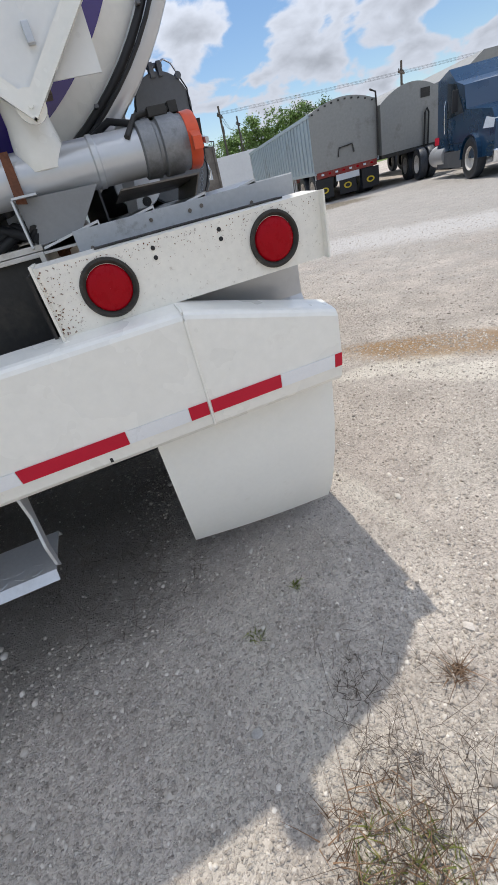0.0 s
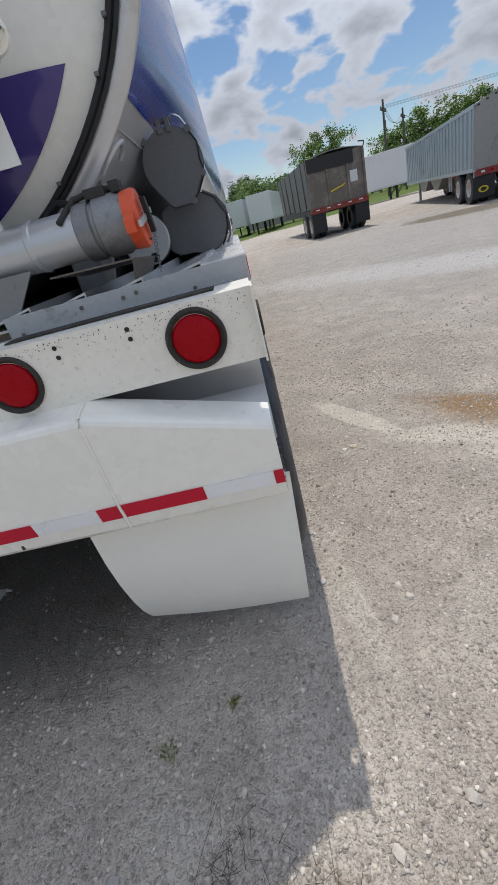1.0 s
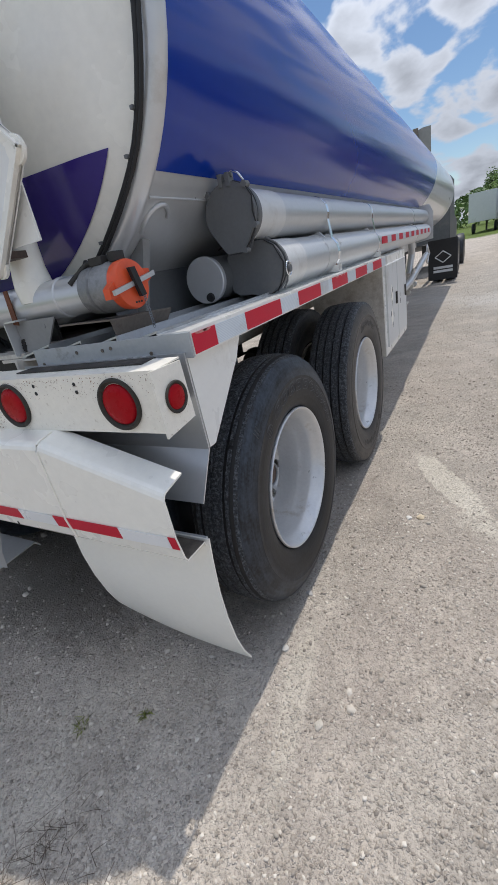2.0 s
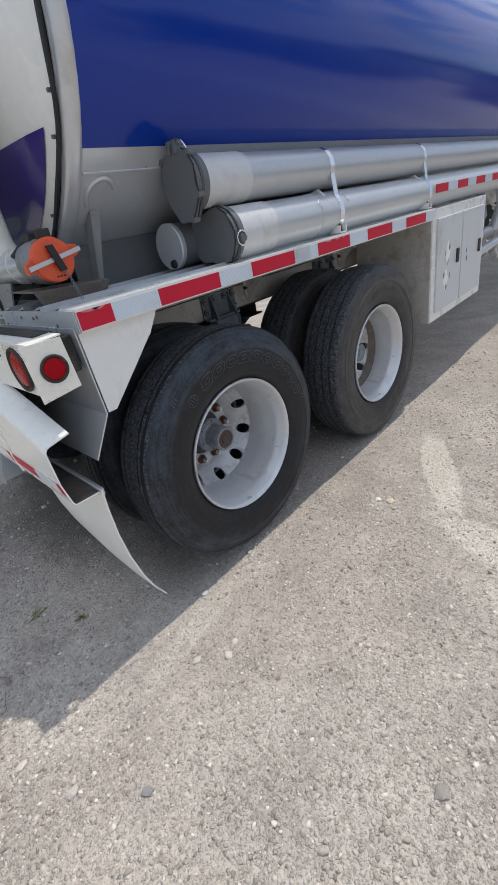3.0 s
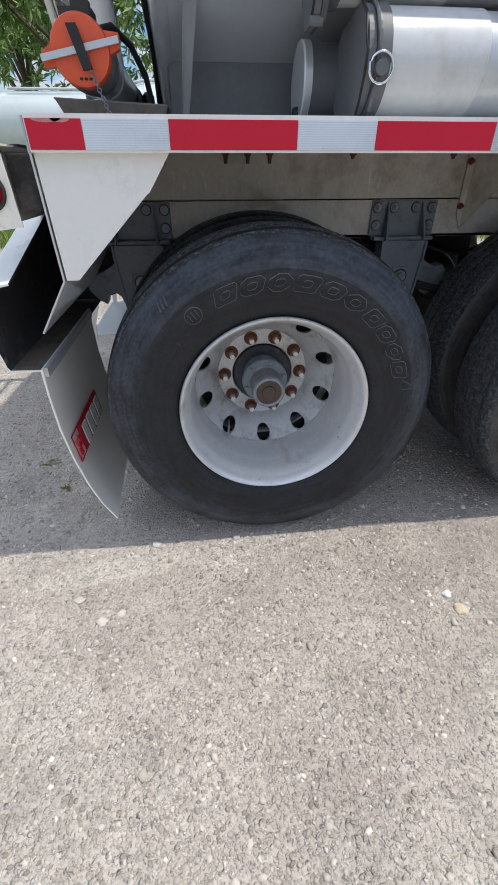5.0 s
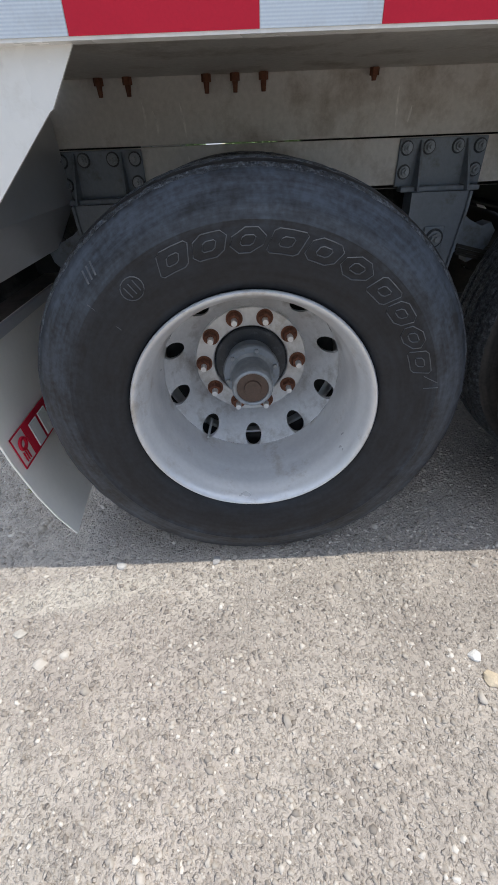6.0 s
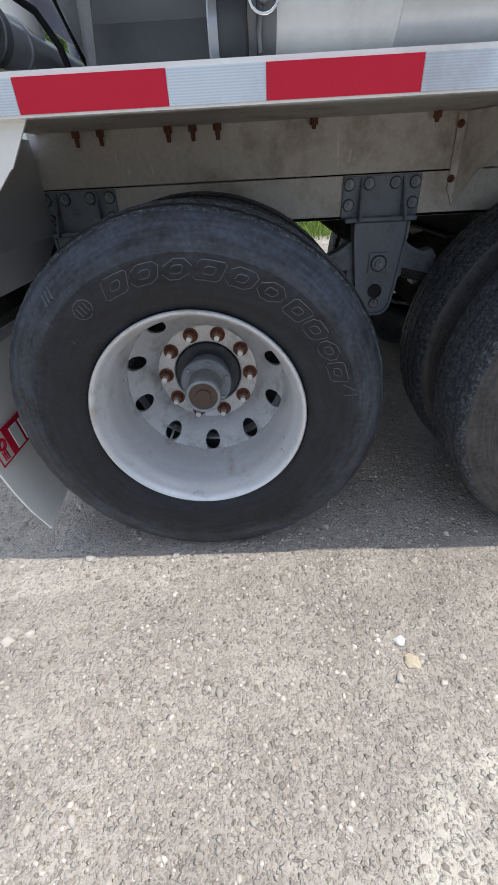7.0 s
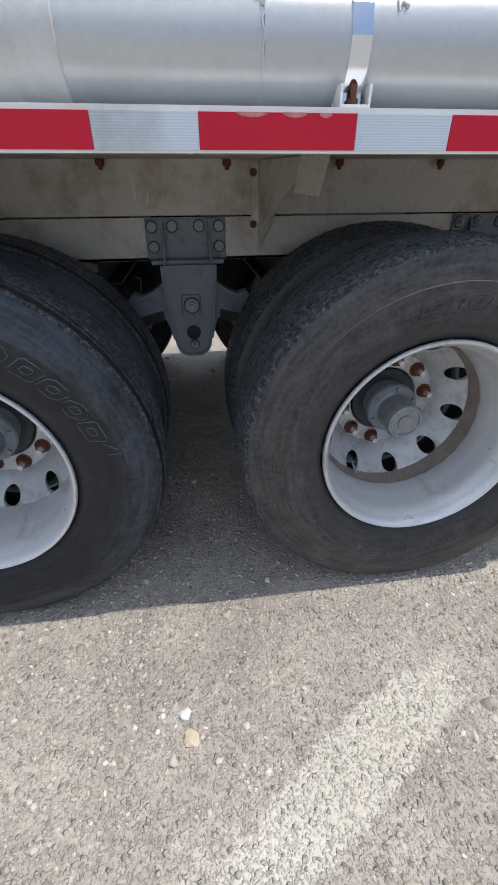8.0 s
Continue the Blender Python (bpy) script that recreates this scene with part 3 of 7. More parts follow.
def sector_disc(bm, holes, r0, r1, rc, rh, xof, seg=20):
    """A ring from r0 to r1 with round holes on the circle rc."""
    for i in range(holes):
        a0 = 2 * math.pi * (i + 0.5) / holes
        half = math.pi / holes
        outer, inner = [], []
        for k in range(seg):
            t = 2 * math.pi * k / seg
            u, v = math.cos(t), math.sin(t)  # u: along the radius, v: along the angle
            inner.append((rc + rh * u, rh * v / rc))
            hu = (r1 - rc) if u > 0 else (rc - r0)
            s = min(hu / abs(u) if abs(u) > 1e-6 else 9, half * rc / abs(v) if abs(v) > 1e-6 else 9)
            outer.append((rc + s * u, s * v / rc))
        # snap the four corners
        for cr, ca in ((r0, -half), (r0, half), (r1, -half), (r1, half)):
            k = min(range(seg), key=lambda q: (outer[q][0] - cr) ** 2 + ((outer[q][1] - ca) * rc) ** 2)
            outer[k] = (cr, ca)

        def put(p):
            r, a = p
            return bm.verts.new((xof(r), r * math.cos(a0 + a), r * math.sin(a0 + a)))

        vo, vi = [put(p) for p in outer], [put(p) for p in inner]
        back = [bm.verts.new(v.co + Vector((-0.014, 0, 0))) for v in vi]
        for k in range(seg):
            j = (k + 1) % seg
            bm.faces.new((vo[k], vo[j], vi[j], vi[k]))
            bm.faces.new((vi[k], vi[j], back[j], back[k]))


def disc_x(r):
    return -0.205 + 0.071 * max(0.0, (r - 0.165) / 0.067) ** 1.15


def wheel_part(y, z, side, label, tyre_mat, spin, worn, grow):
    """An outer dished wheel; its own x axis points outwards from the tyre's middle plane."""
    w = new("wheel")
    w.parent = trailer
    w.matrix_basis = pose(side * 1.1, y, z, spin, 0, 0) if side > 0 else pose(side * 1.1, y, z, spin, 0, 180)
    w["label"] = label
    ty = part("tyre", build_tyre(worn, grow), tyre_mat, w, smooth=40)
    ty.data.materials.append(M["tread"])
    ty.data.materials.append(M["black"])
    # tread faces; groove floors go black, their shade put into the colour
    for f in ty.data.polygons:
        r = math.hypot(f.center.y, f.center.z)
        if r > (0.507 if worn else 0.498):
            f.material_index = 2 if abs(f.center.x) < 0.08 and r < (0.5175 if worn else 0.5125) else 1
    bm = BM()
    lathe(bm, [(disc_x(0.25), 0.25), (-0.096, 0.2525), (-0.084, 0.2545), (-0.06, 0.256), (-0.02, 0.2565), (-0.005, 0.2600), (0.012, 0.2632), (0.045, 0.2650), (0.062, 0.2690), (0.076, 0.2755), (0.090, 0.2805), (0.102, 0.2845), (0.108, 0.2885), (0.1130, 0.2925), (0.1135, 0.2960), (0.1105, 0.2990), (0.103, 0.2995), (0.098, 0.2950)], 120)
    part("rim", bm, "wheel", w, smooth=50)
    bm = BM()
    sector_disc(bm, 10, 0.172, 0.25, 0.2285, 0.0215 + 0.0045, disc_x)
    lathe(bm, [(disc_x(0.172), 0.172), (-0.2045, 0.1685), (-0.199, 0.165), (-0.199, 0.115), (-0.202, 0.1115), (-0.22, 0.110)], 60)
    bmesh.ops.remove_doubles(bm, verts=bm.verts, dist=0.0006)
    part("wheel_disc", bm, "wheel_dusty", w, "dusty silver wheel disc with hand holes", smooth=35)
    bm = BM()
    lathe(bm, [(-0.26, 0.26), (-0.225, 0.255), (-0.225, 0.1)], 48)
    part("brake_drum", bm, "dark", w, smooth=35)
    bm = BM()
    lathe(bm, [(-0.235, 0.109), (-0.200, 0.108), (-0.196, 0.104), (-0.194, 0.07)], 48)
    part("hub_bore", bm, "hub_dark", w, smooth=35)
    bm = BM()
    lathe(bm, [(-0.20, 0.072), (-0.150, 0.069), (-0.145, 0.079), (-0.138, 0.082), (-0.127, 0.082), (-0.122, 0.079), (-0.118, 0.058)], 48)
    part("hub", bm, "hanger", w, "grey painted axle hub", smooth=35)
    bm = BM()
    lathe(bm, [(-0.119, 0.063), (-0.112, 0.0555), (-0.060, 0.0535), (-0.052, 0.0565), (-0.032, 0.0565), (-0.026, 0.053), (-0.024, 0.0485), (-0.026, 0.0445), (-0.030, 0.0435)], 48)
    cap = part("hub_cap", bm, "bolt", w, "greasy round oil cap", smooth=35)
    bm = BM()
    lathe(bm, [(-0.030, 0.0445), (-0.030, 0.024), (-0.025, 0.022), (-0.025, 0.0005)], 36)
    part("cap_face", bm, "rust_grease" if worn else "bolt", cap, "rust-brown centre" if worn else "", smooth=35)
    for k in range(6):
        a = 2 * math.pi * k / 6 + 0.3
        bm = BM()
        cyl(bm, (-0.125, 0.071 * math.cos(a), 0.071 * math.sin(a)), (-0.112, 0.071 * math.cos(a), 0.071 * math.sin(a)), 0.006, seg=6)
        part("cap_bolt", bm, "bolt", w)
    for k in range(10):
        a = 2 * math.pi * k / 10
        c, s = 0.1415 * math.cos(a), 0.1415 * math.sin(a)
        bm = BM()
        cyl(bm, (-0.2005, c, s), (-0.1965, c, s), 0.0245, seg=24)
        cyl(bm, (-0.199, c, s), (-0.177, c, s), 0.0205, 0.0175, seg=6)
        part("wheel_nut", bm, "rust", w, "rusty wheel nut")
        bm = BM()
        cyl(bm, (-0.178, c, s), (-0.155, c, s), 0.0095, 0.0085, seg=10)
        part("stud", bm, "wheel", w)
    bm = BM()
    a = radians(234)
    pipe(bm, [(-0.17, 0.226 * math.cos(a), 0.226 * math.sin(a)), (-0.13, 0.232 * math.cos(a), 0.232 * math.sin(a)), (-0.082, 0.240 * math.cos(a), 0.240 * math.sin(a))], 0.004, 8)
    part("valve_stem", bm, "alu", w)
    return w


def side_x(r):
    """How far out the sidewall lies at a radius."""
    pts = [(0.325, 0.114), (0.355, 0.121), (0.385, 0.1245), (0.405, 0.1255), (0.4265, 0.1235), (0.431, 0.1255), (0.447, 0.1215), (0.464, 0.1165), (0.480, 0.110), (0.4945, 0.102)]
    for (r0, x0), (r1, x1) in zip(pts, pts[1:]):
        if r <= r1:
            return x0 + (x1 - x0) * (r - r0) / (r1 - r0)
    return 0.10


def ridge(bm, pts, t=0.0012, close=True):
    """A fine raised line over the sidewall through (angle, radius) points."""
    out = []
    n = len(pts)
    for k in range(n if close else n - 1):
        (a0, r0), (a1, r1) = pts[k], pts[(k + 1) % n]
        m = max(1, int(abs(a1 - a0) / 2.5))
        out += [(a0 + (a1 - a0) * i / m, r0 + (r1 - r0) * i / m) for i in range(m)]
    out.append(pts[0] if close else pts[-1])
    pipe(bm, [(side_x(r) + 0.0004, r * math.cos(radians(a)), r * math.sin(radians(a))) for a, r in out], t, 5)


def rounded(a0, a1, r0, r1, lean, c=0.28):
    """Corners of a leaning block with cut corners, as (angle, radius)."""
    raw = [(0, c), (c, 0), (1 - c, 0), (1, c), (1, 1 - c), (1 - c, 1), (c, 1), (0, 1 - c)]
    return [(a0 + (a1 - a0) * u - lean * (v - 0.5), r0 + (r1 - r0) * v) for u, v in raw]


def lettering(w, mat, spans, r0=0.372, r1=0.416, lean=2.2, label="raised blank block on the sidewall"):
    """Raised blank blocks round the sidewall, each an outline within an outline."""
    for k, (a0, a1) in enumerate(spans):
        bm = BM()
        ridge(bm, rounded(a0, a1, r0, r1, lean, 0.12 + 0.1 * (k % 3)))
        d, e = (a1 - a0) * 0.3, (r1 - r0) * 0.3
        ridge(bm, rounded(a0 + d, a1 - d, r0 + e, r1 - e, lean * 0.5, 0.2))
        part("raised_block", bm, mat, w, label, smooth=60)


wheel_rear = wheel_part(*AX[0], 1, "worn black road tyre on a dished silver wheel", "rubber", 0, True, 1.0)
wheel_front = wheel_part(*AX[1], 1, "dusty brown-black tyre on a dished silver wheel", "rubber_tan", 9, False, 1.008)
# dirt settled in the front wheel's barrel
bm = BM()
prev = None
for k in range(27):
    a = 2 * math.pi * k / 26
    w = 0.034 + 0.02 * math.cos(a + 0.9)
    row = [bm.verts.new((x, r * math.cos(a), r * math.sin(a))) for x, r in ((-0.1115, 0.2475), (-0.098, 0.2508), (-0.1085 + w, 0.2548))]
    if prev:
        for j in range(2):
            bm.faces.new((prev[j], prev[j + 1], row[j + 1], row[j]))
    prev = row
M["caked"] = surface("caked_dirt", (0.24, 0.205, 0.17), 0.9, vary=0.35, scale=20, fine=120, bump=0.3)
part("settled_dirt", bm, "caked", wheel_front, "brown dirt settled in the wheel's barrel", smooth=60)
lettering(wheel_rear, "rubber_worn", [(116.5 - 10.7 * k - 9.2, 116.5 - 10.7 * k) for k in range(6)] + [(51.5 - 9.3 * k - 8.0, 51.5 - 9.3 * k) for k in range(4)])
bm = BM()
ridge(bm, [(126.5 + 3.6 * math.cos(radians(20 * k)), 0.392 + 0.022 * math.sin(radians(20 * k))) for k in range(18)])
for k in range(3):
    ridge(bm, [(124.8 + 1.7 * k, 0.380), (124.8 + 1.7 * k, 0.404)], 0.0014, False)
part("raised_emblem", bm, "rubber_worn", wheel_rear, "round raised emblem of plain bars", smooth=60)
for k in range(3):
    bm = BM()
    ridge(bm, [(134.2 - 1.5 * k, 0.455), (133.0 - 1.5 * k, 0.478)], 0.0022, False)
    part("wear_mark", bm, "rubber_worn", wheel_rear, smooth=60)
for a0, ra, a1, rb in ((138.8, 0.437, 139.6, 0.358), (14.0, 0.40, 10.5, 0.43), (9.5, 0.398, 8.8, 0.432)):
    bm = BM()
    ridge(bm, [(a0, ra), (a1, rb)], 0.0009, False)
    part("mould_line", bm, "rubber_worn", wheel_rear, smooth=60)
lettering(wheel_front, "rubber_worn_tan", [(88 - 14 * k, 98 - 14 * k) for k in range(4)] + [(226 + 13 * k, 235 + 13 * k) for k in range(6)], 0.37, 0.41)
bm = BM()
ridge(bm, [(a, 0.436) for a in range(0, 360, 3)], 0.0018)
part("mould_ring", bm, "rubber_worn_tan", wheel_front, smooth=60)
for k in range(2):
    bm = BM()
    ridge(bm, [(146 - 2 * k, 0.432), (144.5 - 2 * k, 0.462)], 0.0014, False)
    part("wear_mark", bm, "rubber_worn_tan", wheel_front, smooth=60)
for k, (y, z) in enumerate(AX):
    for x, rz in ((0.74, 0), (-0.74, 180), (-1.1, 180)):
        src = wheel_rear if k == 0 else wheel_front
        w = new("wheel")
        w.parent = trailer
        w.matrix_basis = pose(x, y, z, 33 * k + 11, 0, rz)
        for o in src.children:
            if o.name.split(".")[0] in ("tyre", "rim") or (x < -1 and o.name.split(".")[0] in ("wheel_disc", "hub", "hub_cap", "wheel_nut")):
                c = o.copy()
                scene.collection.objects.link(c)
                c.parent = w
    bm = BM()
    cyl(bm, (-0.9, y, z), (0.9, y, z), 0.065, seg=20)
    part("axle", bm, "dark", trailer, smooth=40)
    # unseen dark drums and chambers added to block views of the far wheels
    for sx in (1, -1):
        bm = BM()
        lathe(bm, [(0.30, 0.07), (0.34, 0.2), (0.36, 0.215), (0.60, 0.215), (0.62, 0.19)], 36, "x", (0, y, z))
        for v in bm.verts:
            v.co.x *= sx
        part("brake_housing", bm, "dark", trailer, smooth=40)
        bm = BM()
        lathe(bm, [(0.0, 0.001), (0.0, 0.07), (0.05, 0.085), (0.06, 0.09), (0.12, 0.085), (0.18, 0.06), (0.18, 0.001)], 24, "y", (sx * 0.27, y + 0.18, z + 0.16))
        part("brake_chamber", bm, "dark", trailer, smooth=40)


def bolt(bm, p, d, r=0.011, h=0.012):
    p, d = Vector(p), Vector(d)
    cyl(bm, p, p + d * 0.003, r * 1.35, seg=12)
    cyl(bm, p + d * 0.003, p + d * h, r, seg=6)
    cyl(bm, p + d * h, p + d * (h + 0.01), r * 0.5, seg=8)


def build_frame():
    for sx in (1, -1):
        bm = BM()
        x = sx * 0.5
        box(bm, x, x - sx * 0.012, -0.556, 2.5, 1.068, 1.232)
        box(bm, x + sx * 0.003, x - sx * 0.012, -0.556, 2.5, 0.93, 1.064)
        box(bm, x + sx * 0.003, x - sx * 0.14, -0.52, 2.5, 0.93, 0.942)
        box(bm, x - sx * 0.001, x - sx * 0.14, -0.52, 2.5, 1.222, 1.234)
        part("frame_beam", bm, "grimy", trailer, "dusty bare-metal frame beam", bevel=0.002)
    # scraped streaks on the beam's face
    for k, (y, z0, z1) in enumerate(((-0.28, 1.085, 1.175), (-0.245, 1.09, 1.15), (-0.16, 1.085, 1.17), (0.48, 1.075, 1.185), (0.52, 1.1, 1.14), (1.05, 1.08, 1.16), (-0.16, 0.99, 1.04))):
        bm = BM()
        n = 7
        left = [(0.5004 if z1 > 1.068 else 0.5034, y + 0.006 * math.sin(2.5 * i / n + k), z0 + (z1 - z0) * i / n) for i in range(n + 1)]
        right = [(x, yy + 0.001 + 0.006 * math.sin(math.pi * i / n), z) for i, (x, yy, z) in enumerate(left)]
        prism(bm, left + right[::-1], (0.0004, 0, 0))
        part("scrape", bm, "scrape", trailer)
    for y in (-0.43, 0.635, 1.74):
        h = new("suspension_hanger")
        h.parent = trailer
        h.matrix_basis = pose(0.503, y, 0)
        h["label"] = "blue-grey painted suspension hanger"
        bm = BM()
        box(bm, 0, 0.012, -0.135, 0.135, 0.935, 1.062)
        box(bm, 0.004, 0.05, -0.125, 0.125, 0.922, 0.937)
        part("mounting_plate", bm, "hanger", h, bevel=0.004)
        for s in (-1, 1):
            bm = BM()
            prism(bm, [(0.01, s * 0.068, 1.055), (0.022, s * 0.068, 1.055), (0.075, s * 0.075, 0.925), (0.01, s * 0.075, 0.925)], (0, 0.007 * s, 0))
            part("rib", bm, "hanger", h, bevel=0.0015)
        # tapered leg with a round foot and a folded edge all round
        edge = [(-0.088, 0.922), (0.088, 0.922), (0.086, 0.87), (0.066, 0.70), (0.058, 0.650), (0.050, 0.628), (0.036, 0.614), (0.018, 0.609), (-0.018, 0.609), (-0.036, 0.614), (-0.050, 0.628), (-0.058, 0.650), (-0.066, 0.70), (-0.086, 0.87)]
        bm = BM()
        prism(bm, [(0.062, y_, z_) for y_, z_ in edge], (-0.012, 0, 0))
        part("hanger_leg", bm, "hanger", h, bevel=0.002)
        bm = BM()
        for (ya, za), (yb, zb) in zip(edge[1:], edge[2:] + edge[:1]):
            d = Vector((0, yb - ya, zb - za)).normalized()
            nrm = Vector((0, d.z, -d.y)) * 0.008
            prism(bm, [(0.074, ya, za), (0.074, yb, zb), (0.0, yb, zb), (0.0, ya, za)], -nrm)
        part("leg_edge", bm, "hanger", h, bevel=0.0015)
        bm = BM()
        box(bm, 0.062, 0.074, -0.034, 0.034, 0.755, 0.826)
        part("bushing_plate", bm, "hanger", h, bevel=0.006)
        bm = BM()
        cyl(bm, (0.0735, 0.002, 0.79), (0.077, 0.002, 0.79), 0.030, 0.029, seg=24)
        part("washer", bm, "hub_dark", h)
        bm = BM()
        bolt(bm, (0.077, 0.002, 0.79), (1, 0, 0), 0.0175, 0.018)
        part("pivot_bolt", bm, "bolt", h)
        bm = BM()
        cyl(bm, (0.0615, 0.003, 0.645), (0.065, 0.003, 0.645), 0.019, 0.018, seg=18)
        part("washer", bm, "hub_dark", h)
        bm = BM()
        bolt(bm, (0.065, 0.003, 0.645), (1, 0, 0), 0.011, 0.012)
        part("pivot_bolt", bm, "bolt", h)
        bm = BM()
        lathe(bm, [(0.060, 0.026), (0.070, 0.025), (0.070, 0.019), (0.063, 0.018), (0.0625, 0.0005)], 24, "x", (0, 0.002, 0.69))
        part("bushing", bm, "black", h, smooth=30)
        for by, bz in ((-0.113, 1.037), (-0.045, 1.038), (0.045, 1.038), (0.113, 1.037), (-0.112, 0.975), (0.112, 0.975)):
            bm = BM()
            cyl(bm, (0.0115, by, bz), (0.0155, by, bz), 0.0205, 0.019, seg=18)
            part("washer", bm, "hub_dark", h)
            bm = BM()
            bolt(bm, (0.0155, by, bz), (1, 0, 0), 0.0118, 0.013)
            part("plate_bolt", bm, "bolt", h)
        # rocker arms swept down on both sides, hollowed below
        bm = BM()
        arm = [(0.0, 0.885), (0.075, 0.875), (0.13, 0.835), (0.175, 0.815), (0.205, 0.825), (0.225, 0.80), (0.215, 0.755), (0.18, 0.715), (0.155, 0.70), (0.145, 0.735), (0.115, 0.745), (0.095, 0.73), (0.085, 0.70), (0.075, 0.655), (0.0, 0.655)]
        prism(bm, [(0.03, y_, z_) for y_, z_ in arm] + [(0.03, -y_, z_) for y_, z_ in arm[-2:0:-1]], (-0.06, 0, 0))
        part("rocker", bm, "hanger", h, bevel=0.003)
    for y, z in AX:
        bm = BM()
        for k in range(3):
            pts = [(0.5, y - 0.52 + 1.04 * i / 12, 0.66 + 0.012 * k + 0.07 * ((i - 6) / 6) ** 2) for i in range(13)]
            sheet_pts = [(p[1], p[2]) for p in pts]
            sheet(bm, sheet_pts, 0.46, 0.54, 0.01)
        part("leaf_spring", bm, "dark", trailer)
    for y in (-0.38, -0.3, -0.08, 0.0, 0.08, 0.39, 0.78, 1.15, 1.5, 1.9):
        bm = BM()
        cyl(bm, (0.535, y, 1.224), (0.535, y, 1.207), 0.0135, seg=6)
        cyl(bm, (0.535, y, 1.208), (0.535, y, 1.182 if y < 0.3 else 1.196), 0.0085, 0.006, seg=8)
        part("deck_bolt", bm, "rust", trailer, "rusty bolt end under the deck")


build_frame()


# ---- deck, side rail, lamps, bumper ----
M["tray_paint"] = surface("scuffed_pale_grey_metal", (0.46, 0.475, 0.49), 0.45, metal=0.2, vary=0.1, scale=5, fine=70, bump=0.03, dirt=(0.22, 0.205, 0.19), dirt_amount=0.33, dirt_scale=16)
def build_deck():
    # underside shelf and outer rail
    bm = BM()
    sheet(bm, [(-0.53, 1.226), (2.02, 1.226)], 0.5, 1.20, 0.006)
    part("deck_shelf", bm, "grimy", trailer)
    for sx in (1, -1):
        bm = BM()
        x = sx * 1.218
        pts = [(x, -0.535, 1.262), (x, -0.535, 1.196), (x - sx * 0.03, -0.535, 1.196), (x - sx * 0.03, -0.535, 1.201), (x - sx * 0.005, -0.535, 1.201), (x - sx * 0.005, -0.535, 1.257), (x - sx * 0.11, -0.535, 1.257), (x - sx * 0.11, -0.535, 1.262)]
        prism(bm, pts, (0, 2.555, 0))
        part("side_rail", bm, "white_clean", trailer, "white side rail with red and white tape", bevel=0.0012)
    rail = [o for o in trailer.children if o.name.startswith("side_rail")][0]
    # reflective tape, eleven inches red, seven white
    marks = [-0.533, -0.42]
    while marks[-1] < 2.0:
        marks.append(marks[-1] + (0.178 if len(marks) % 2 == 0 else 0.2794))
    for k, (a, b) in enumerate(zip(marks, marks[1:])):
        b = min(b, 2.015)
        bm = BM()
        box(bm, 1.2185, 1.2200, a + 0.0006, b - 0.0006, 1.2005, 1.2535)
        part("tape_red" if k % 2 == 0 else "tape_white", bm, "red_tape" if k % 2 == 0 else "white_tape", rail)
    # peeled scallops along the tape's upper edge
    for y, w in ((0.765, 0.028), (0.84, 0.022), (0.895, 0.012), (-0.49, 0.03), (-0.462, 0.02)):
        bm = BM()
        prism(bm, [(1.2201, y + w * math.cos(radians(a)), 1.2537 + 0.007 * math.sin(radians(a))) for a in range(180, 361, 15)], (0.0004, 0, 0))
        part("tape_scuff", bm, "tape_worn", rail)
    # planks of the hose tray, each tilted like a louvre
    for k in range(4):
        x1 = 1.105 - 0.15 * k
        bm = BM()
        prism(bm, [(x1, -0.531, 1.270), (x1 - 0.15, -0.531, 1.242), (x1 - 0.15, -0.531, 1.236), (x1, -0.531, 1.264)], (0, 2.55, 0))
        prism(bm, [(x1, -0.531, 1.270), (x1 + 0.004, -0.531, 1.270), (x1 + 0.004, -0.531, 1.238), (x1, -0.531, 1.238)], (0, 2.55, 0))
        part("tray_plank", bm, "alu", trailer)
    bm = BM()
    box(bm, 0.5, -1.2, -0.52, 2.0, 1.236, 1.25)
    part("centre_deck", bm, "grimy", trailer)
    # rear closing channel under the tray
    bm = BM()
    box(bm, 0.585, 1.2165, -0.5415, -0.5365, 1.194, 1.259)
    end = part("tray_end", bm, "tray_paint", trailer, "grey channel closing the hose tray", bevel=0.001)
    for x, z in ((0.62, 1.212), (0.79, 1.238), (0.90, 1.236), (0.935, 1.24), (1.08, 1.215)):
        bm = BM()
        cyl(bm, (x, -0.5405, z), (x, -0.5445, z), 0.0055, seg=6)
        part("rivet", bm, "stained", end)
    # rear plate bent back at its foot, and the white gusset
    for sx in (1, -1):
        bm = BM()
        sheet(bm, [(-0.548, 1.21), (-0.540, 0.93), (-0.625, 0.80)], sx * 0.52, sx * 1.192, 0.005)
        part("rear_plate", bm, "silver", trailer, "grey splash plate behind the wheels", bevel=0.001)
        bm = BM()
        x = sx * 1.192
        prism(bm, [(x, -0.538, 1.197), (x, -0.246, 1.197), (x, -0.300, 1.12), (x, -0.305, 1.118), (x, -0.500, 0.932), (x, -0.530, 0.932)], (-sx * 0.005, 0, 0))
        part("gusset", bm, "white_clean", trailer, "white triangular gusset plate")


build_deck()


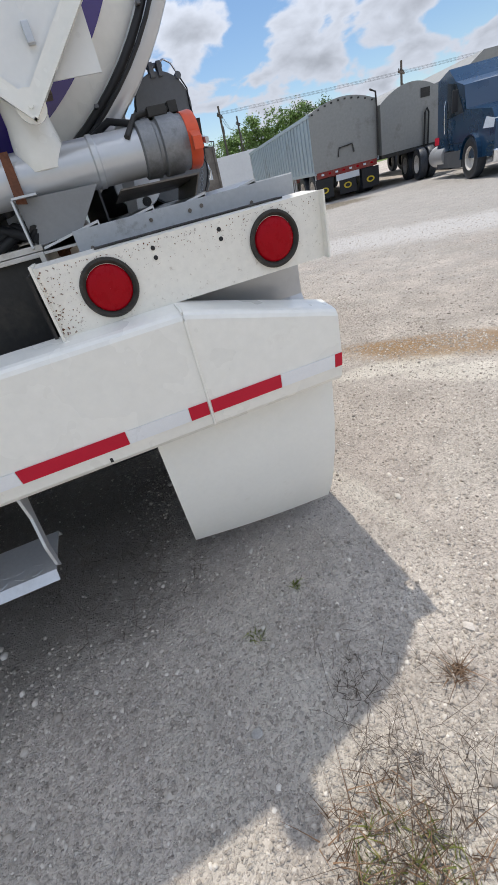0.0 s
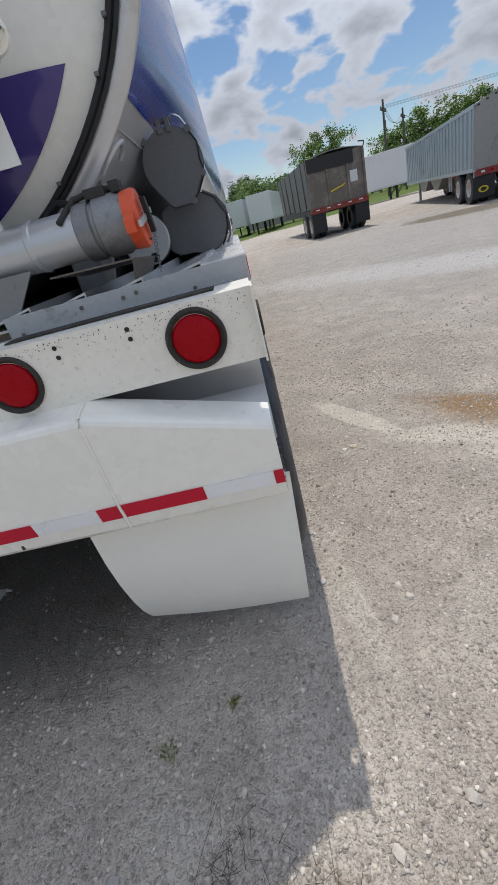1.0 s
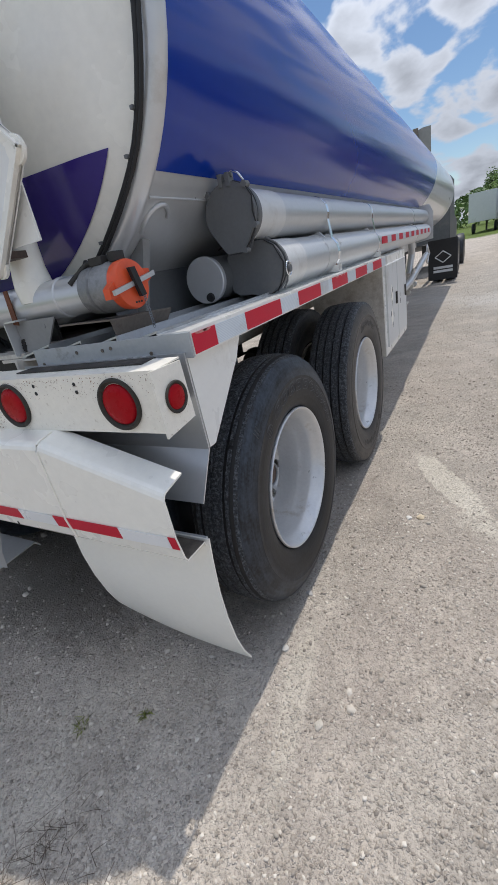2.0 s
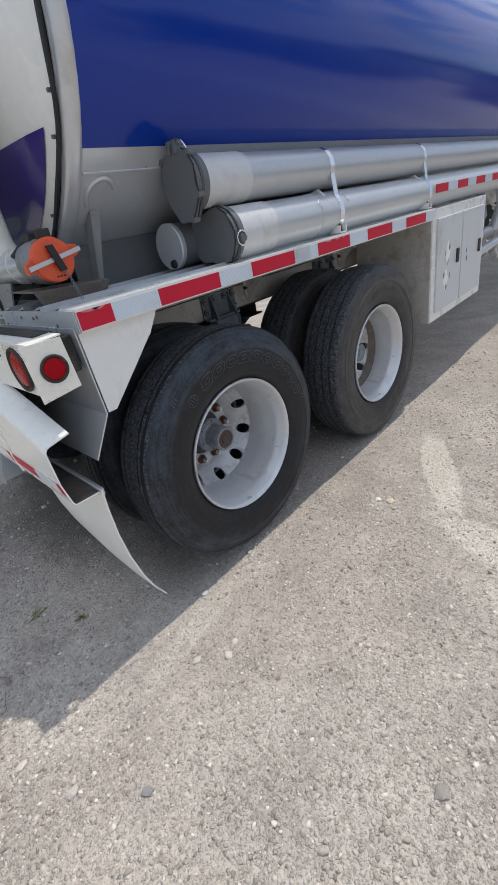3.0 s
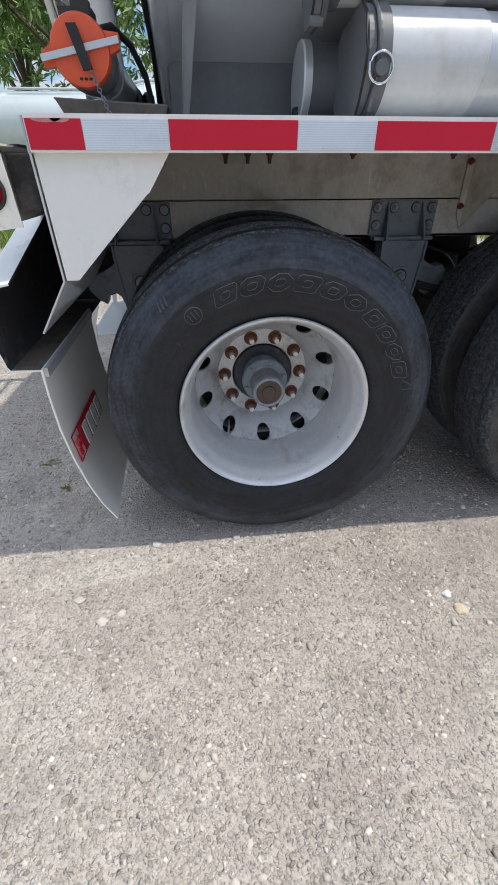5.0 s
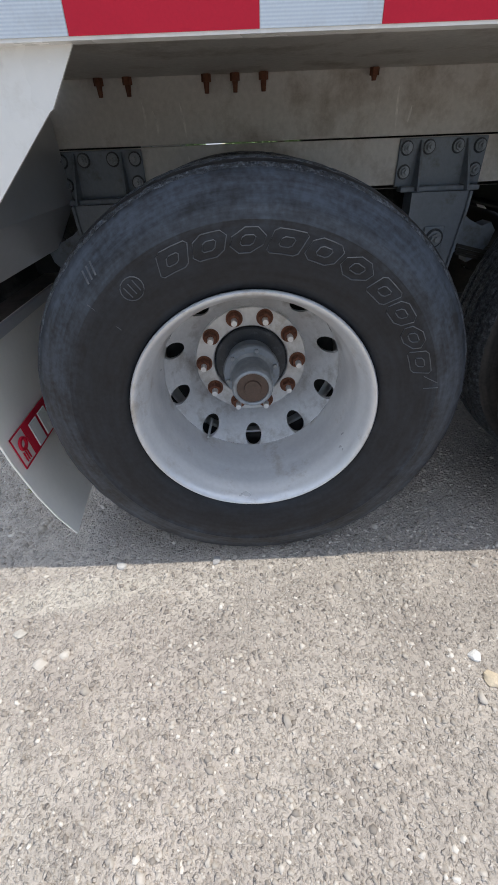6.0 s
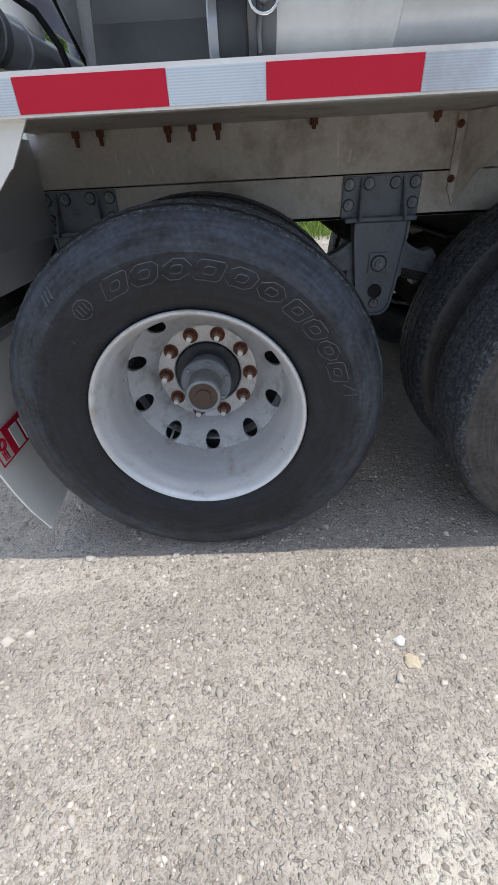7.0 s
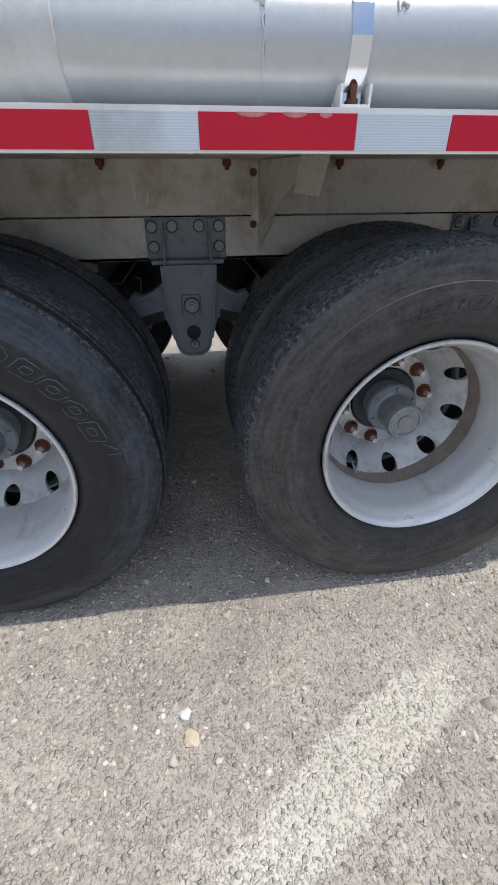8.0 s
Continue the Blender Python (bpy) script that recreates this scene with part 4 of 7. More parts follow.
def lamp(parent, at, axis, r_g, r_l):
    """A round sealed lamp: black grommet, domed red lens; looks along the given axis sign."""
    d = Vector(axis)
    q = d.to_track_quat("X", "Z").to_matrix().to_4x4()
    if r_g < 0.06:
        q = q @ Matrix.Diagonal((0.45, 1, 1, 1))
    l = new("tail_lamp" if r_g > 0.06 else "marker_lamp")
    l.parent = parent
    l.matrix_basis = Matrix.Translation(at) @ q
    l["label"] = "round red lamp in a black rubber ring"
    bm = BM()
    lathe(bm, [(0.0, r_g * 0.97), (0.006, r_g), (0.012, r_g * 0.97), (0.0135, r_g * 0.9), (0.008, r_l * 1.06), (0.002, r_l * 1.0)], 48)
    part("grommet", bm, "grommet", l, smooth=50)
    bm = BM()
    lathe(bm, [(0.003, r_l * 1.02), (0.008, r_l * 0.98), (0.011, r_l * 0.9), (0.0135, r_l * 0.6), (0.0145, r_l * 0.3), (0.0147, 0.0004)], 48)
    part("lens", bm, "red_lens", l, smooth=50)


def build_lamp_box(sx):
    b = new("lamp_box")
    b.parent = trailer
    b["label"] = "chipped white folded-metal lamp box"
    bm = BM()
    x0, x1 = sx * 0.47, sx * 1.212
    sheet(bm, [(-0.684, 1.045), (-0.690, 1.205), (-0.595, 1.208)], x0, x1, 0.004)
    part("face", bm, "white_chipped", b, bevel=0.001)
    bm = BM()
    prism(bm, [(sx * 1.216, -0.716, 1.208), (sx * 1.216, -0.600, 1.205), (sx * 1.216, -0.592, 1.055), (sx * 1.216, -0.712, 1.042)], (-sx * 0.005, 0, 0))
    part("end_plate", bm, "white_chipped", b)
    bm = BM()
    prism(bm, [(x0, -0.72, 1.215), (x0, -0.60, 1.215), (x0, -0.60, 1.02), (x0, -0.715, 1.02)], (sx * 0.006, 0, 0))
    part("inner_flange", bm, "white_chipped", b)
    for x in (0.622, 1.068):
        lamp(b, (sx * x, -0.688, 1.125), (0, -1, 0), 0.070, 0.054)
    lamp(b, (sx * 1.216, -0.648, 1.127), (sx, 0, 0), 0.041, 0.031)
    # near-black box added to put shade into the gap behind the lamps
    bm = BM()
    box(bm, sx * 0.50, sx * 1.172, -0.606, -0.553, 1.085, 1.196)
    part("wiring_cover", bm, "road_grime", b, bevel=0.004)
    if sx > 0:
        bm = BM()
        box(bm, 0.62, 1.13, -0.645, -0.585, 1.210, 1.214)
        part("cover_plate", bm, "road_grime", b, "dark steel plate on the box", bevel=0.001)
    # rust bleeding at the inner end
    rnd = random.Random(8)
    bm = BM()
    for k in range(420):
        edge = k % 3
        f = rnd.random() ** 1.8
        cx, cz, r = sx * (0.477 + 0.075 * f), rnd.uniform(1.048, 1.2), rnd.uniform(0.0006, 0.0022) * (1 - 0.5 * f)
        if edge:
            cx, cz, r = sx * rnd.uniform(0.5, 1.2), 1.199 - 0.055 * f, rnd.uniform(0.0005, 0.0016) * (1 - 0.4 * f)
        yy = -0.6885 - 0.0375 * (cz - 1.045) - 0.0002
        cyl(bm, (cx, yy, cz), (cx, yy - 0.0006, cz), r, r * 0.7, seg=7)
    tagged(part("rust_spots", bm, "rust", b), "rust specks in the chipped paint", kind="stuff")
    for x in (0.752, 0.925):
        bm = BM()
        for dz in (0.0, 0.022):
            cyl(bm, (sx * x, -0.6935, 1.172 + dz - 0.011), (sx * x, -0.687, 1.172 + dz - 0.011), 0.0055, seg=10)
        part("bolt_hole", bm, "black", b)


def build_bumper():
    b = new("rear_bumper")
    b.parent = trailer
    b["label"] = "dented white rear bumper with reflective tape"
    bm = BM()

    def face_y(z):
        return -0.762 - 0.0126 * (z - 0.78)

    def section(top):
        z = top - 0.016
        pts = [(-0.675, top + 0.018), (-0.744, top + 0.005), (-0.754, top + 0.001), (face_y(z) + 0.004, top - 0.006), (face_y(z), z), (-0.762, 0.78), (-0.750, 0.705), (-0.740, 0.692), (-0.66, 0.690), (-0.655, 0.67)]
        inner = []
        for k, p in enumerate(pts):
            d = (Vector(pts[min(k + 1, len(pts) - 1)]) - Vector(pts[max(k - 1, 0)])).normalized()
            inner.append((p[0] - d.y * 0.005, p[1] + d.x * 0.005))
        return pts + inner[::-1]

    half = [0.0, 0.15, 0.3, 0.45, 0.6, 0.75, 0.77, 0.83, 0.89, 0.95, 1.01, 1.07, 1.13, 1.18, 1.19]
    rows = []
    for x in [-x for x in half[:0:-1]] + half:
        top = 1.03 if abs(x) < 0.78 else 1.03 - 0.12 * (abs(x) - 0.77) / 0.42
        rows.append([bm.verts.new((x, y, z)) for y, z in section(top)])
    for u, w in zip(rows, rows[1:]):
        for k in range(len(u)):
            j = (k + 1) % len(u)
            bm.faces.new((u[k], u[j], w[j], w[k]))
    bm.faces.new(rows[0][::-1]), bm.faces.new(rows[-1])
    shell = part("bumper_shell", bm, "white", b)
    shell.data.materials.append(M["road_grime"])
    shell.data.materials.append(M["stained"])
    # inner faces and lower lip: road dirt plus shade painted in as dark colour
    for f in shell.data.polygons:
        if f.normal.y > 0.25 or (f.normal.z < -0.5 and f.center.z > 0.8):
            f.material_index = 1
        elif f.normal.z > 0.5 and f.center.z < 0.75:
            f.material_index = 2
    for sx in (1, -1):
        # near-black plate added to stop bright views through the bumper's hollow
        bm = BM()
        prism(bm, [(sx * 0.46, -0.752, 0.705), (sx * 0.46, -0.755, 1.0), (sx * 0.46, -0.685, 1.035), (sx * 0.46, -0.68, 1.195), (sx * 0.46, -0.51, 1.195), (sx * 0.46, -0.51, 0.74), (sx * 0.46, -0.62, 0.705)], (-sx * 0.008, 0, 0))
        part("mounting_web", bm, "road_grime", b)
        bm = BM()
        pts = [(sx * 0.762, y, z) for y, z in [(-0.70, 1.044), (-0.747, 1.037), (-0.758, 1.031), (-0.767, 1.012), (-0.7655, 0.9), (-0.764, 0.78), (-0.753, 0.704)]]
        pipe(bm, pts, 0.0042, 8)
        part("weld", bm, "white", b, smooth=60)
    tape = [(-0.985, -0.70, 0), (-0.70, -0.52, 1), (-0.52, -0.23, 0), (-0.23, -0.05, 1), (-0.05, 0.23, 1), (0.23, 0.52, 0), (0.52, 0.70, 1), (0.70, 0.757, 0), (0.767, 0.985, 0), (0.985, 1.165, 1), (1.165, 1.19, 0), (-1.165, -0.985, 1), (-1.19, -1.165, 0)]
    for a, c, w in tape:
        bm = BM()
        prism(bm, [(a + 0.0006, -0.7635, 0.784), (c - 0.0006, -0.7635, 0.784), (c - 0.0006, -0.7565, 0.741), (a + 0.0006, -0.7565, 0.741)], (0, -0.0022, 0.0002))
        part("tape_white" if w else "tape_red", bm, "white_tape_plain" if w else "red_tape", b)


def build_flap(sx):
    f = new("mud_flap")
    f.parent = trailer
    f["label"] = "white plastic mud flap curved under the wheel"
    prof = [(-0.655, 0.70), (-0.658, 0.62), (-0.657, 0.5), (-0.645, 0.38), (-0.622, 0.26), (-0.595, 0.17), (-0.558, 0.09)]
    bm = BM()
    n = 10
    rows = []
    for i in range(n + 1):
        u = i / n
        row = []
        for y, z in prof:
            drop = (0.70 - z) / 0.61
            x = 0.582 + (1.203 - 0.582) * u - 0.035 * u * drop
            row.append(bm.verts.new((sx * x, y - 0.012 * math.sin(math.pi * u) * drop + 0.006 * (1 - u) * drop, z + 0.055 * (1 - u) * drop)))
        rows.append(row)
    back = [[bm.verts.new(v.co + Vector((0, 0.006, 0))) for v in row] for row in rows]
    for grid in (rows, back):
        for u, w in zip(grid, grid[1:]):
            for k in range(len(u) - 1):
                bm.faces.new((u[k], u[k + 1], w[k + 1], w[k]))
    for a, b in ((rows[0], back[0]), (rows[-1], back[-1]), ([r[0] for r in rows], [r[0] for r in back]), ([r[-1] for r in rows], [r[-1] for r in back])):
        for k in range(len(a) - 1):
            bm.faces.new((a[k], a[k + 1], b[k + 1], b[k]))
    part("sheet", bm, "white_flap", f, smooth=40)
    bm = BM()
    box(bm, sx * 0.60, sx * 1.19, -0.652, -0.640, 0.672, 0.70)
    part("clamp_bar", bm, "silver", f, bevel=0.002)
    if sx > 0:
        bm = BM()
        prism(bm, [(1.085, -0.644, 0.445), (0.80, -0.644, 0.445), (0.80, -0.630, 0.345), (1.085, -0.630, 0.345)], (0, 0.003, 0.0006))
        for x0, x1, za, zb in ((1.155, 1.085, 0.445, 0.4415), (1.155, 1.085, 0.3485, 0.345), (1.155, 1.152, 0.445, 0.345), (1.112, 1.109, 0.385, 0.355), (1.122, 1.119, 0.385, 0.355), (1.132, 1.129, 0.385, 0.355)):
            ya, yb = -0.630 - 0.14 * (za - 0.345), -0.630 - 0.14 * (zb - 0.345)
            prism(bm, [(x0, ya, za), (x1, ya, za), (x1, yb, zb), (x0, yb, zb)], (0, 0.003, 0.0006))
        lathe(bm, [(-0.634, 0.021), (-0.628, 0.020), (-0.628, 0.013), (-0.634, 0.012)], 20, "y", (1.12, 0, 0.41))
        part("red_sticker", bm, "red_tape", f, "red and white sticker with blank bars")
        bm = BM()
        for k in range(4):
            x = 1.06 - 0.062 * k
            prism(bm, [(x, -0.635, 0.432), (x - 0.045, -0.635, 0.432), (x - 0.045, -0.6245, 0.358), (x, -0.6245, 0.358)], (0, 0.004, 0.0006))
        part("sticker_bar", bm, "white_clean", f)


for s in (1, -1):
    build_lamp_box(s)
    build_flap(s)
build_bumper()


# ---- hose tubes and straps ----
M["cap_dark"] = surface("charcoal_cap", (0.07, 0.075, 0.082), 0.5, vary=0.15, scale=8, fine=80, bump=0.03, dirt=(0.13, 0.13, 0.125), dirt_amount=0.35)
# grey set darker than the shell, with the tank's shade in the colour
M["shaded_grey"] = surface("dull_grey_with_shade", (0.25, 0.25, 0.247), 0.5, vary=0.1, scale=6, bump=0.02)
M["sleeve"] = surface("pale_painted_sleeve", (0.61, 0.615, 0.61), 0.36, vary=0.06, scale=4, fine=50, bump=0.02, dirt=(0.45, 0.44, 0.42), dirt_amount=0.25)
M["grey_cast"] = surface("cast_aluminium", (0.27, 0.275, 0.28), 0.5, metal=0.5, vary=0.2, scale=14, fine=120, bump=0.06, dirt=(0.12, 0.115, 0.11), dirt_amount=0.4, dirt_scale=10)

def shield(cx, y, cz, r, turn=0.0, foot=0.128, wide=0.042):
    """Outline of a hose-tube door: round, drawn in to a short flat foot; turned about its centre."""
    pts = [(r * math.cos(radians(-28 + 236 * k / 28)), r * math.sin(radians(-28 + 236 * k / 28))) for k in range(29)]
    pts += [(-wide - 0.016, -foot + 0.03), (-wide, -foot + 0.006), (-wide + 0.01, -foot), (wide - 0.01, -foot), (wide, -foot + 0.006), (wide + 0.016, -foot + 0.03)]
    c, s = math.cos(radians(turn)), math.sin(radians(turn))
    return [(cx + u * c - v * s, y, cz + u * s + v * c) for u, v in pts]


def eye_ring(bm, c, r, t, axis):
    pts = arc(c, r, 0, 360, 18, axis)
    pipe(bm, pts, t, 8)


def build_tubes():
    u = new("upper_hose_tube")
    u.parent = trailer
    u["label"] = "long white hose tube with a grey door"
    bm = BM()
    lathe(bm, [(0.37, 0.0865), (5.7, 0.0865)], 48, "y", (1.058, 0, 1.557))
    part("tube", bm, "tube", u, smooth=30)
    bm = BM()
    lathe(bm, [(0.115, 0.08), (0.115, 0.09), (0.38, 0.09), (0.383, 0.0868)], 48, "y", (1.058, 0, 1.557))
    part("sleeve", bm, "sleeve", u, "white end sleeve", smooth=30)
    bm = BM()
    lathe(bm, [(0.09, 0.06), (0.09, 0.097), (0.14, 0.097), (0.142, 0.0905)], 48, "y", (1.058, 0, 1.557))
    part("collar", bm, "grey", u, smooth=30)
    bm = BM()
    prism(bm, shield(1.052, 0.082, 1.560, 0.102), (0, 0.016, 0))
    part("door", bm, "grey", u, "dark grey shield-shaped door", bevel=0.003)
    bm = BM()
    prism(bm, shield(1.052, 0.099, 1.560, 0.106, 0, 0.133, 0.046), (0, 0.012, 0))
    part("door_flange", bm, "cap_dark", u, bevel=0.002)
    for x, z in ((1.128, 1.640), (0.975, 1.638), (1.145, 1.51), (1.092, 1.436)):
        bm = BM()
        cyl(bm, (x, 0.075, z), (x, 0.105, z), 0.011, seg=12)
        part("lug", bm, "grey", u)
    bm = BM()
    box(bm, 1.030, 1.046, 0.074, 0.112, 1.645, 1.688)
    box(bm, 1.060, 1.076, 0.074, 0.112, 1.645, 1.688)
    cyl(bm, (1.024, 0.093, 1.680), (1.082, 0.093, 1.680), 0.008, seg=10)
    part("hinge", bm, "grey", u, bevel=0.002)
    bm = BM()
    pipe(bm, [(1.068, 0.085, 1.682), (1.088, 0.08, 1.690), (1.112, 0.08, 1.676), (1.126, 0.085, 1.652)], 0.0035, 8)
    part("latch_wire", bm, "chrome", u, smooth=60)
    bm = BM()
    pipe(bm, [(1.126, 0.078, 1.645), (1.150, 0.080, 1.60), (1.146, 0.079, 1.55), (1.152, 0.080, 1.51), (1.118, 0.079, 1.46), (1.095, 0.08, 1.44)], 0.0028, 6)
    part("seal_wire", bm, "black", u, smooth=60)
    lo = new("lower_hose_tube")
    lo.parent = trailer
    lo["label"] = "long white hose tube with a grey cap"
    bm = BM()
    lathe(bm, [(0.44, 0.0965), (0.79, 0.0965), (0.792, 0.0985), (0.80, 0.0965), (1.0, 0.0965), (5.6, 0.0965)], 48, "y", (1.088, 0, 1.362))
    part("tube", bm, "tube", lo, smooth=30)
    bm = BM()
    lathe(bm, [(0.23, 0.09), (0.23, 0.1), (0.455, 0.1), (0.458, 0.0968)], 48, "y", (1.088, 0, 1.362))
    part("sleeve", bm, "sleeve", lo, "white end sleeve", smooth=30)
    # rough weld beads round the tube and a dented patch between them
    rnd = random.Random(17)
    for y0, a0, a1 in ((0.79, -70, 95), (1.02, 20, 80)):
        bm = BM()
        pipe(bm, [(1.088 + 0.0975 * math.cos(radians(a)), y0 + rnd.gauss(0, 0.001), 1.362 + 0.0968 * math.sin(radians(a))) for a in range(a0, a1, 5)], 0.0018, 7)
        for k in range(10):
            a = radians(rnd.uniform(20, 80))
            c = Vector((1.088 + 0.097 * math.cos(a), y0 + rnd.gauss(0, 0.012), 1.362 + 0.097 * math.sin(a)))
            cyl(bm, c, c + Vector((math.cos(a), 0, math.sin(a))) * 0.004, rnd.uniform(0.003, 0.008), 0.002, seg=7)
        part("weld_bead", bm, "silver", lo, smooth=60)
    bm = BM()
    prism(bm, shield(1.088, 0.186, 1.362, 0.102, -90, 0.140, 0.070), (0, 0.016, 0))
    part("door", bm, "grey", lo, "grey shield-shaped door lying on its side", bevel=0.003)
    bm = BM()
    prism(bm, shield(1.088, 0.203, 1.362, 0.106, -90, 0.145, 0.074), (0, 0.010, 0))
    part("door_flange", bm, "cap_dark", lo, bevel=0.002)
    bm = BM()
    lathe(bm, [(0.212, 0.08), (0.212, 0.104), (0.236, 0.104), (0.238, 0.0995)], 48, "y", (1.088, 0, 1.362))
    part("collar", bm, "grey", lo, smooth=30)
    bm = BM()
    pipe(bm, [(1.120, 0.183, 1.462), (1.158, 0.184, 1.437), (1.176, 0.183, 1.40), (1.190, 0.184, 1.372), (1.184, 0.183, 1.33), (1.168, 0.184, 1.295), (1.15, 0.184, 1.27)], 0.003, 6)
    part("seal_wire", bm, "black", lo, smooth=60)
    bm = BM()
    eye_ring(bm, (1.196, 0.215, 1.345), 0.026, 0.003, "yz")
    part("pull_ring", bm, "chrome", lo, smooth=60)
    bm = BM()
    cyl(bm, (1.185, 0.215, 1.345), (1.205, 0.215, 1.345), 0.014, seg=12)
    pipe(bm, [(1.19, 0.212, 1.33), (1.187, 0.206, 1.30), (1.17, 0.208, 1.275)], 0.004, 6)
    pipe(bm, [(1.12, 0.205, 1.468), (1.165, 0.204, 1.44), (1.19, 0.206, 1.40), (1.193, 0.212, 1.365)], 0.004, 6)
    part("latch", bm, "grey", lo, smooth=50)
    s = new("inner_hose_tube")
    s.parent = trailer
    s["label"] = "short tube with a pale round end plate"
    bm = BM()
    lathe(bm, [(0.15, 0.086), (1.9, 0.086)], 40, "y", (0.875, -0.03, 1.358))
    part("tube", bm, "grey", s, smooth=30)
    bm = BM()
    lathe(bm, [(0.13, 0.0004), (0.13, 0.086), (0.134, 0.0895), (0.152, 0.0895), (0.152, 0.08)], 40, "y", (0.875, -0.03, 1.358))
    part("end_plate", bm, "silver", s, smooth=30)
    bm = BM()
    lathe(bm, [(-0.012, 0.0004), (-0.012, 0.015), (0.0, 0.018)], 16, "y", (0.89, 0.10, 1.292))
    part("drain_plug", bm, "black", s, smooth=30)
    for y in (0.958, 2.02, 4.2):
        st = new("tube_strap")
        st.parent = trailer
        st["label"] = "bright steel strap round the hose tubes"
        pts = [(1.160, 1.268)] + [(1.088 + 0.1 * math.cos(radians(a)), 1.362 + 0.1 * math.sin(radians(a))) for a in (-45, -22, 0, 25, 48)] + [(1.058 + 0.0895 * math.cos(radians(a)), 1.557 + 0.0895 * math.sin(radians(a))) for a in (-20, 0, 25, 50, 75, 95, 120)]
        bm = BM()
        prev = None
        for x, z in pts:
            row = [bm.verts.new((x, y - 0.018, z)), bm.verts.new((x, y + 0.018, z)), bm.verts.new((x - 0.003, y + 0.018, z - 0.001)), bm.verts.new((x - 0.003, y - 0.018, z - 0.001))]
            if prev:
                for k in range(4):
                    bm.faces.new((prev[k], prev[(k + 1) % 4], row[(k + 1) % 4], row[k]))
            prev = row
        part("band", bm, "chrome", st)
        if y < 2.5:
            bm = BM()
            sheet(bm, [(y - 0.03, 1.30), (y - 0.028, 1.266), (y + 0.028, 1.266), (y + 0.03, 1.30)], 1.115, 1.184, 0.006)
            part("foot", bm, "white_clean", st)
            bm = BM()
            cyl(bm, (1.168, y, 1.268), (1.168, y, 1.302), 0.0065, seg=8)
            cyl(bm, (1.168, y, 1.272), (1.168, y, 1.281), 0.010, seg=6)
            part("stud", bm, "rust", st)
        bm = BM()
        prism(bm, [(0.99, y - 0.11, 1.26), (1.05, y - 0.11, 1.46), (1.12, y - 0.11, 1.47), (1.15, y - 0.11, 1.44), (1.0, y - 0.11, 1.26)], (0, 0.02, 0))
        part("saddle", bm, "silver", st)
    # end plate and rail with tape past the cabinet
    bm = BM()
    prism(bm, [(0.93, 5.72, 1.22), (1.2, 5.72, 1.25), (1.2, 5.72, 1.6), (1.15, 5.72, 1.70), (1.0, 5.72, 1.70), (0.93, 5.72, 1.6)], (0, 0.02, 0))
    part("tube_end_plate", bm, "silver", trailer)
    y = 2.1
    while y < 5.5:
        bm = BM()
        box(bm, 1.186, 1.190, y, y + 0.20, 1.345, 1.395)
        part("tape_red", bm, "red_tape", lo)
        bm = BM()
        box(bm, 1.186, 1.1895, y + 0.203, y + 0.377, 1.345, 1.395)
        part("tape_white", bm, "white_tape", lo)
        y += 0.38


build_tubes()


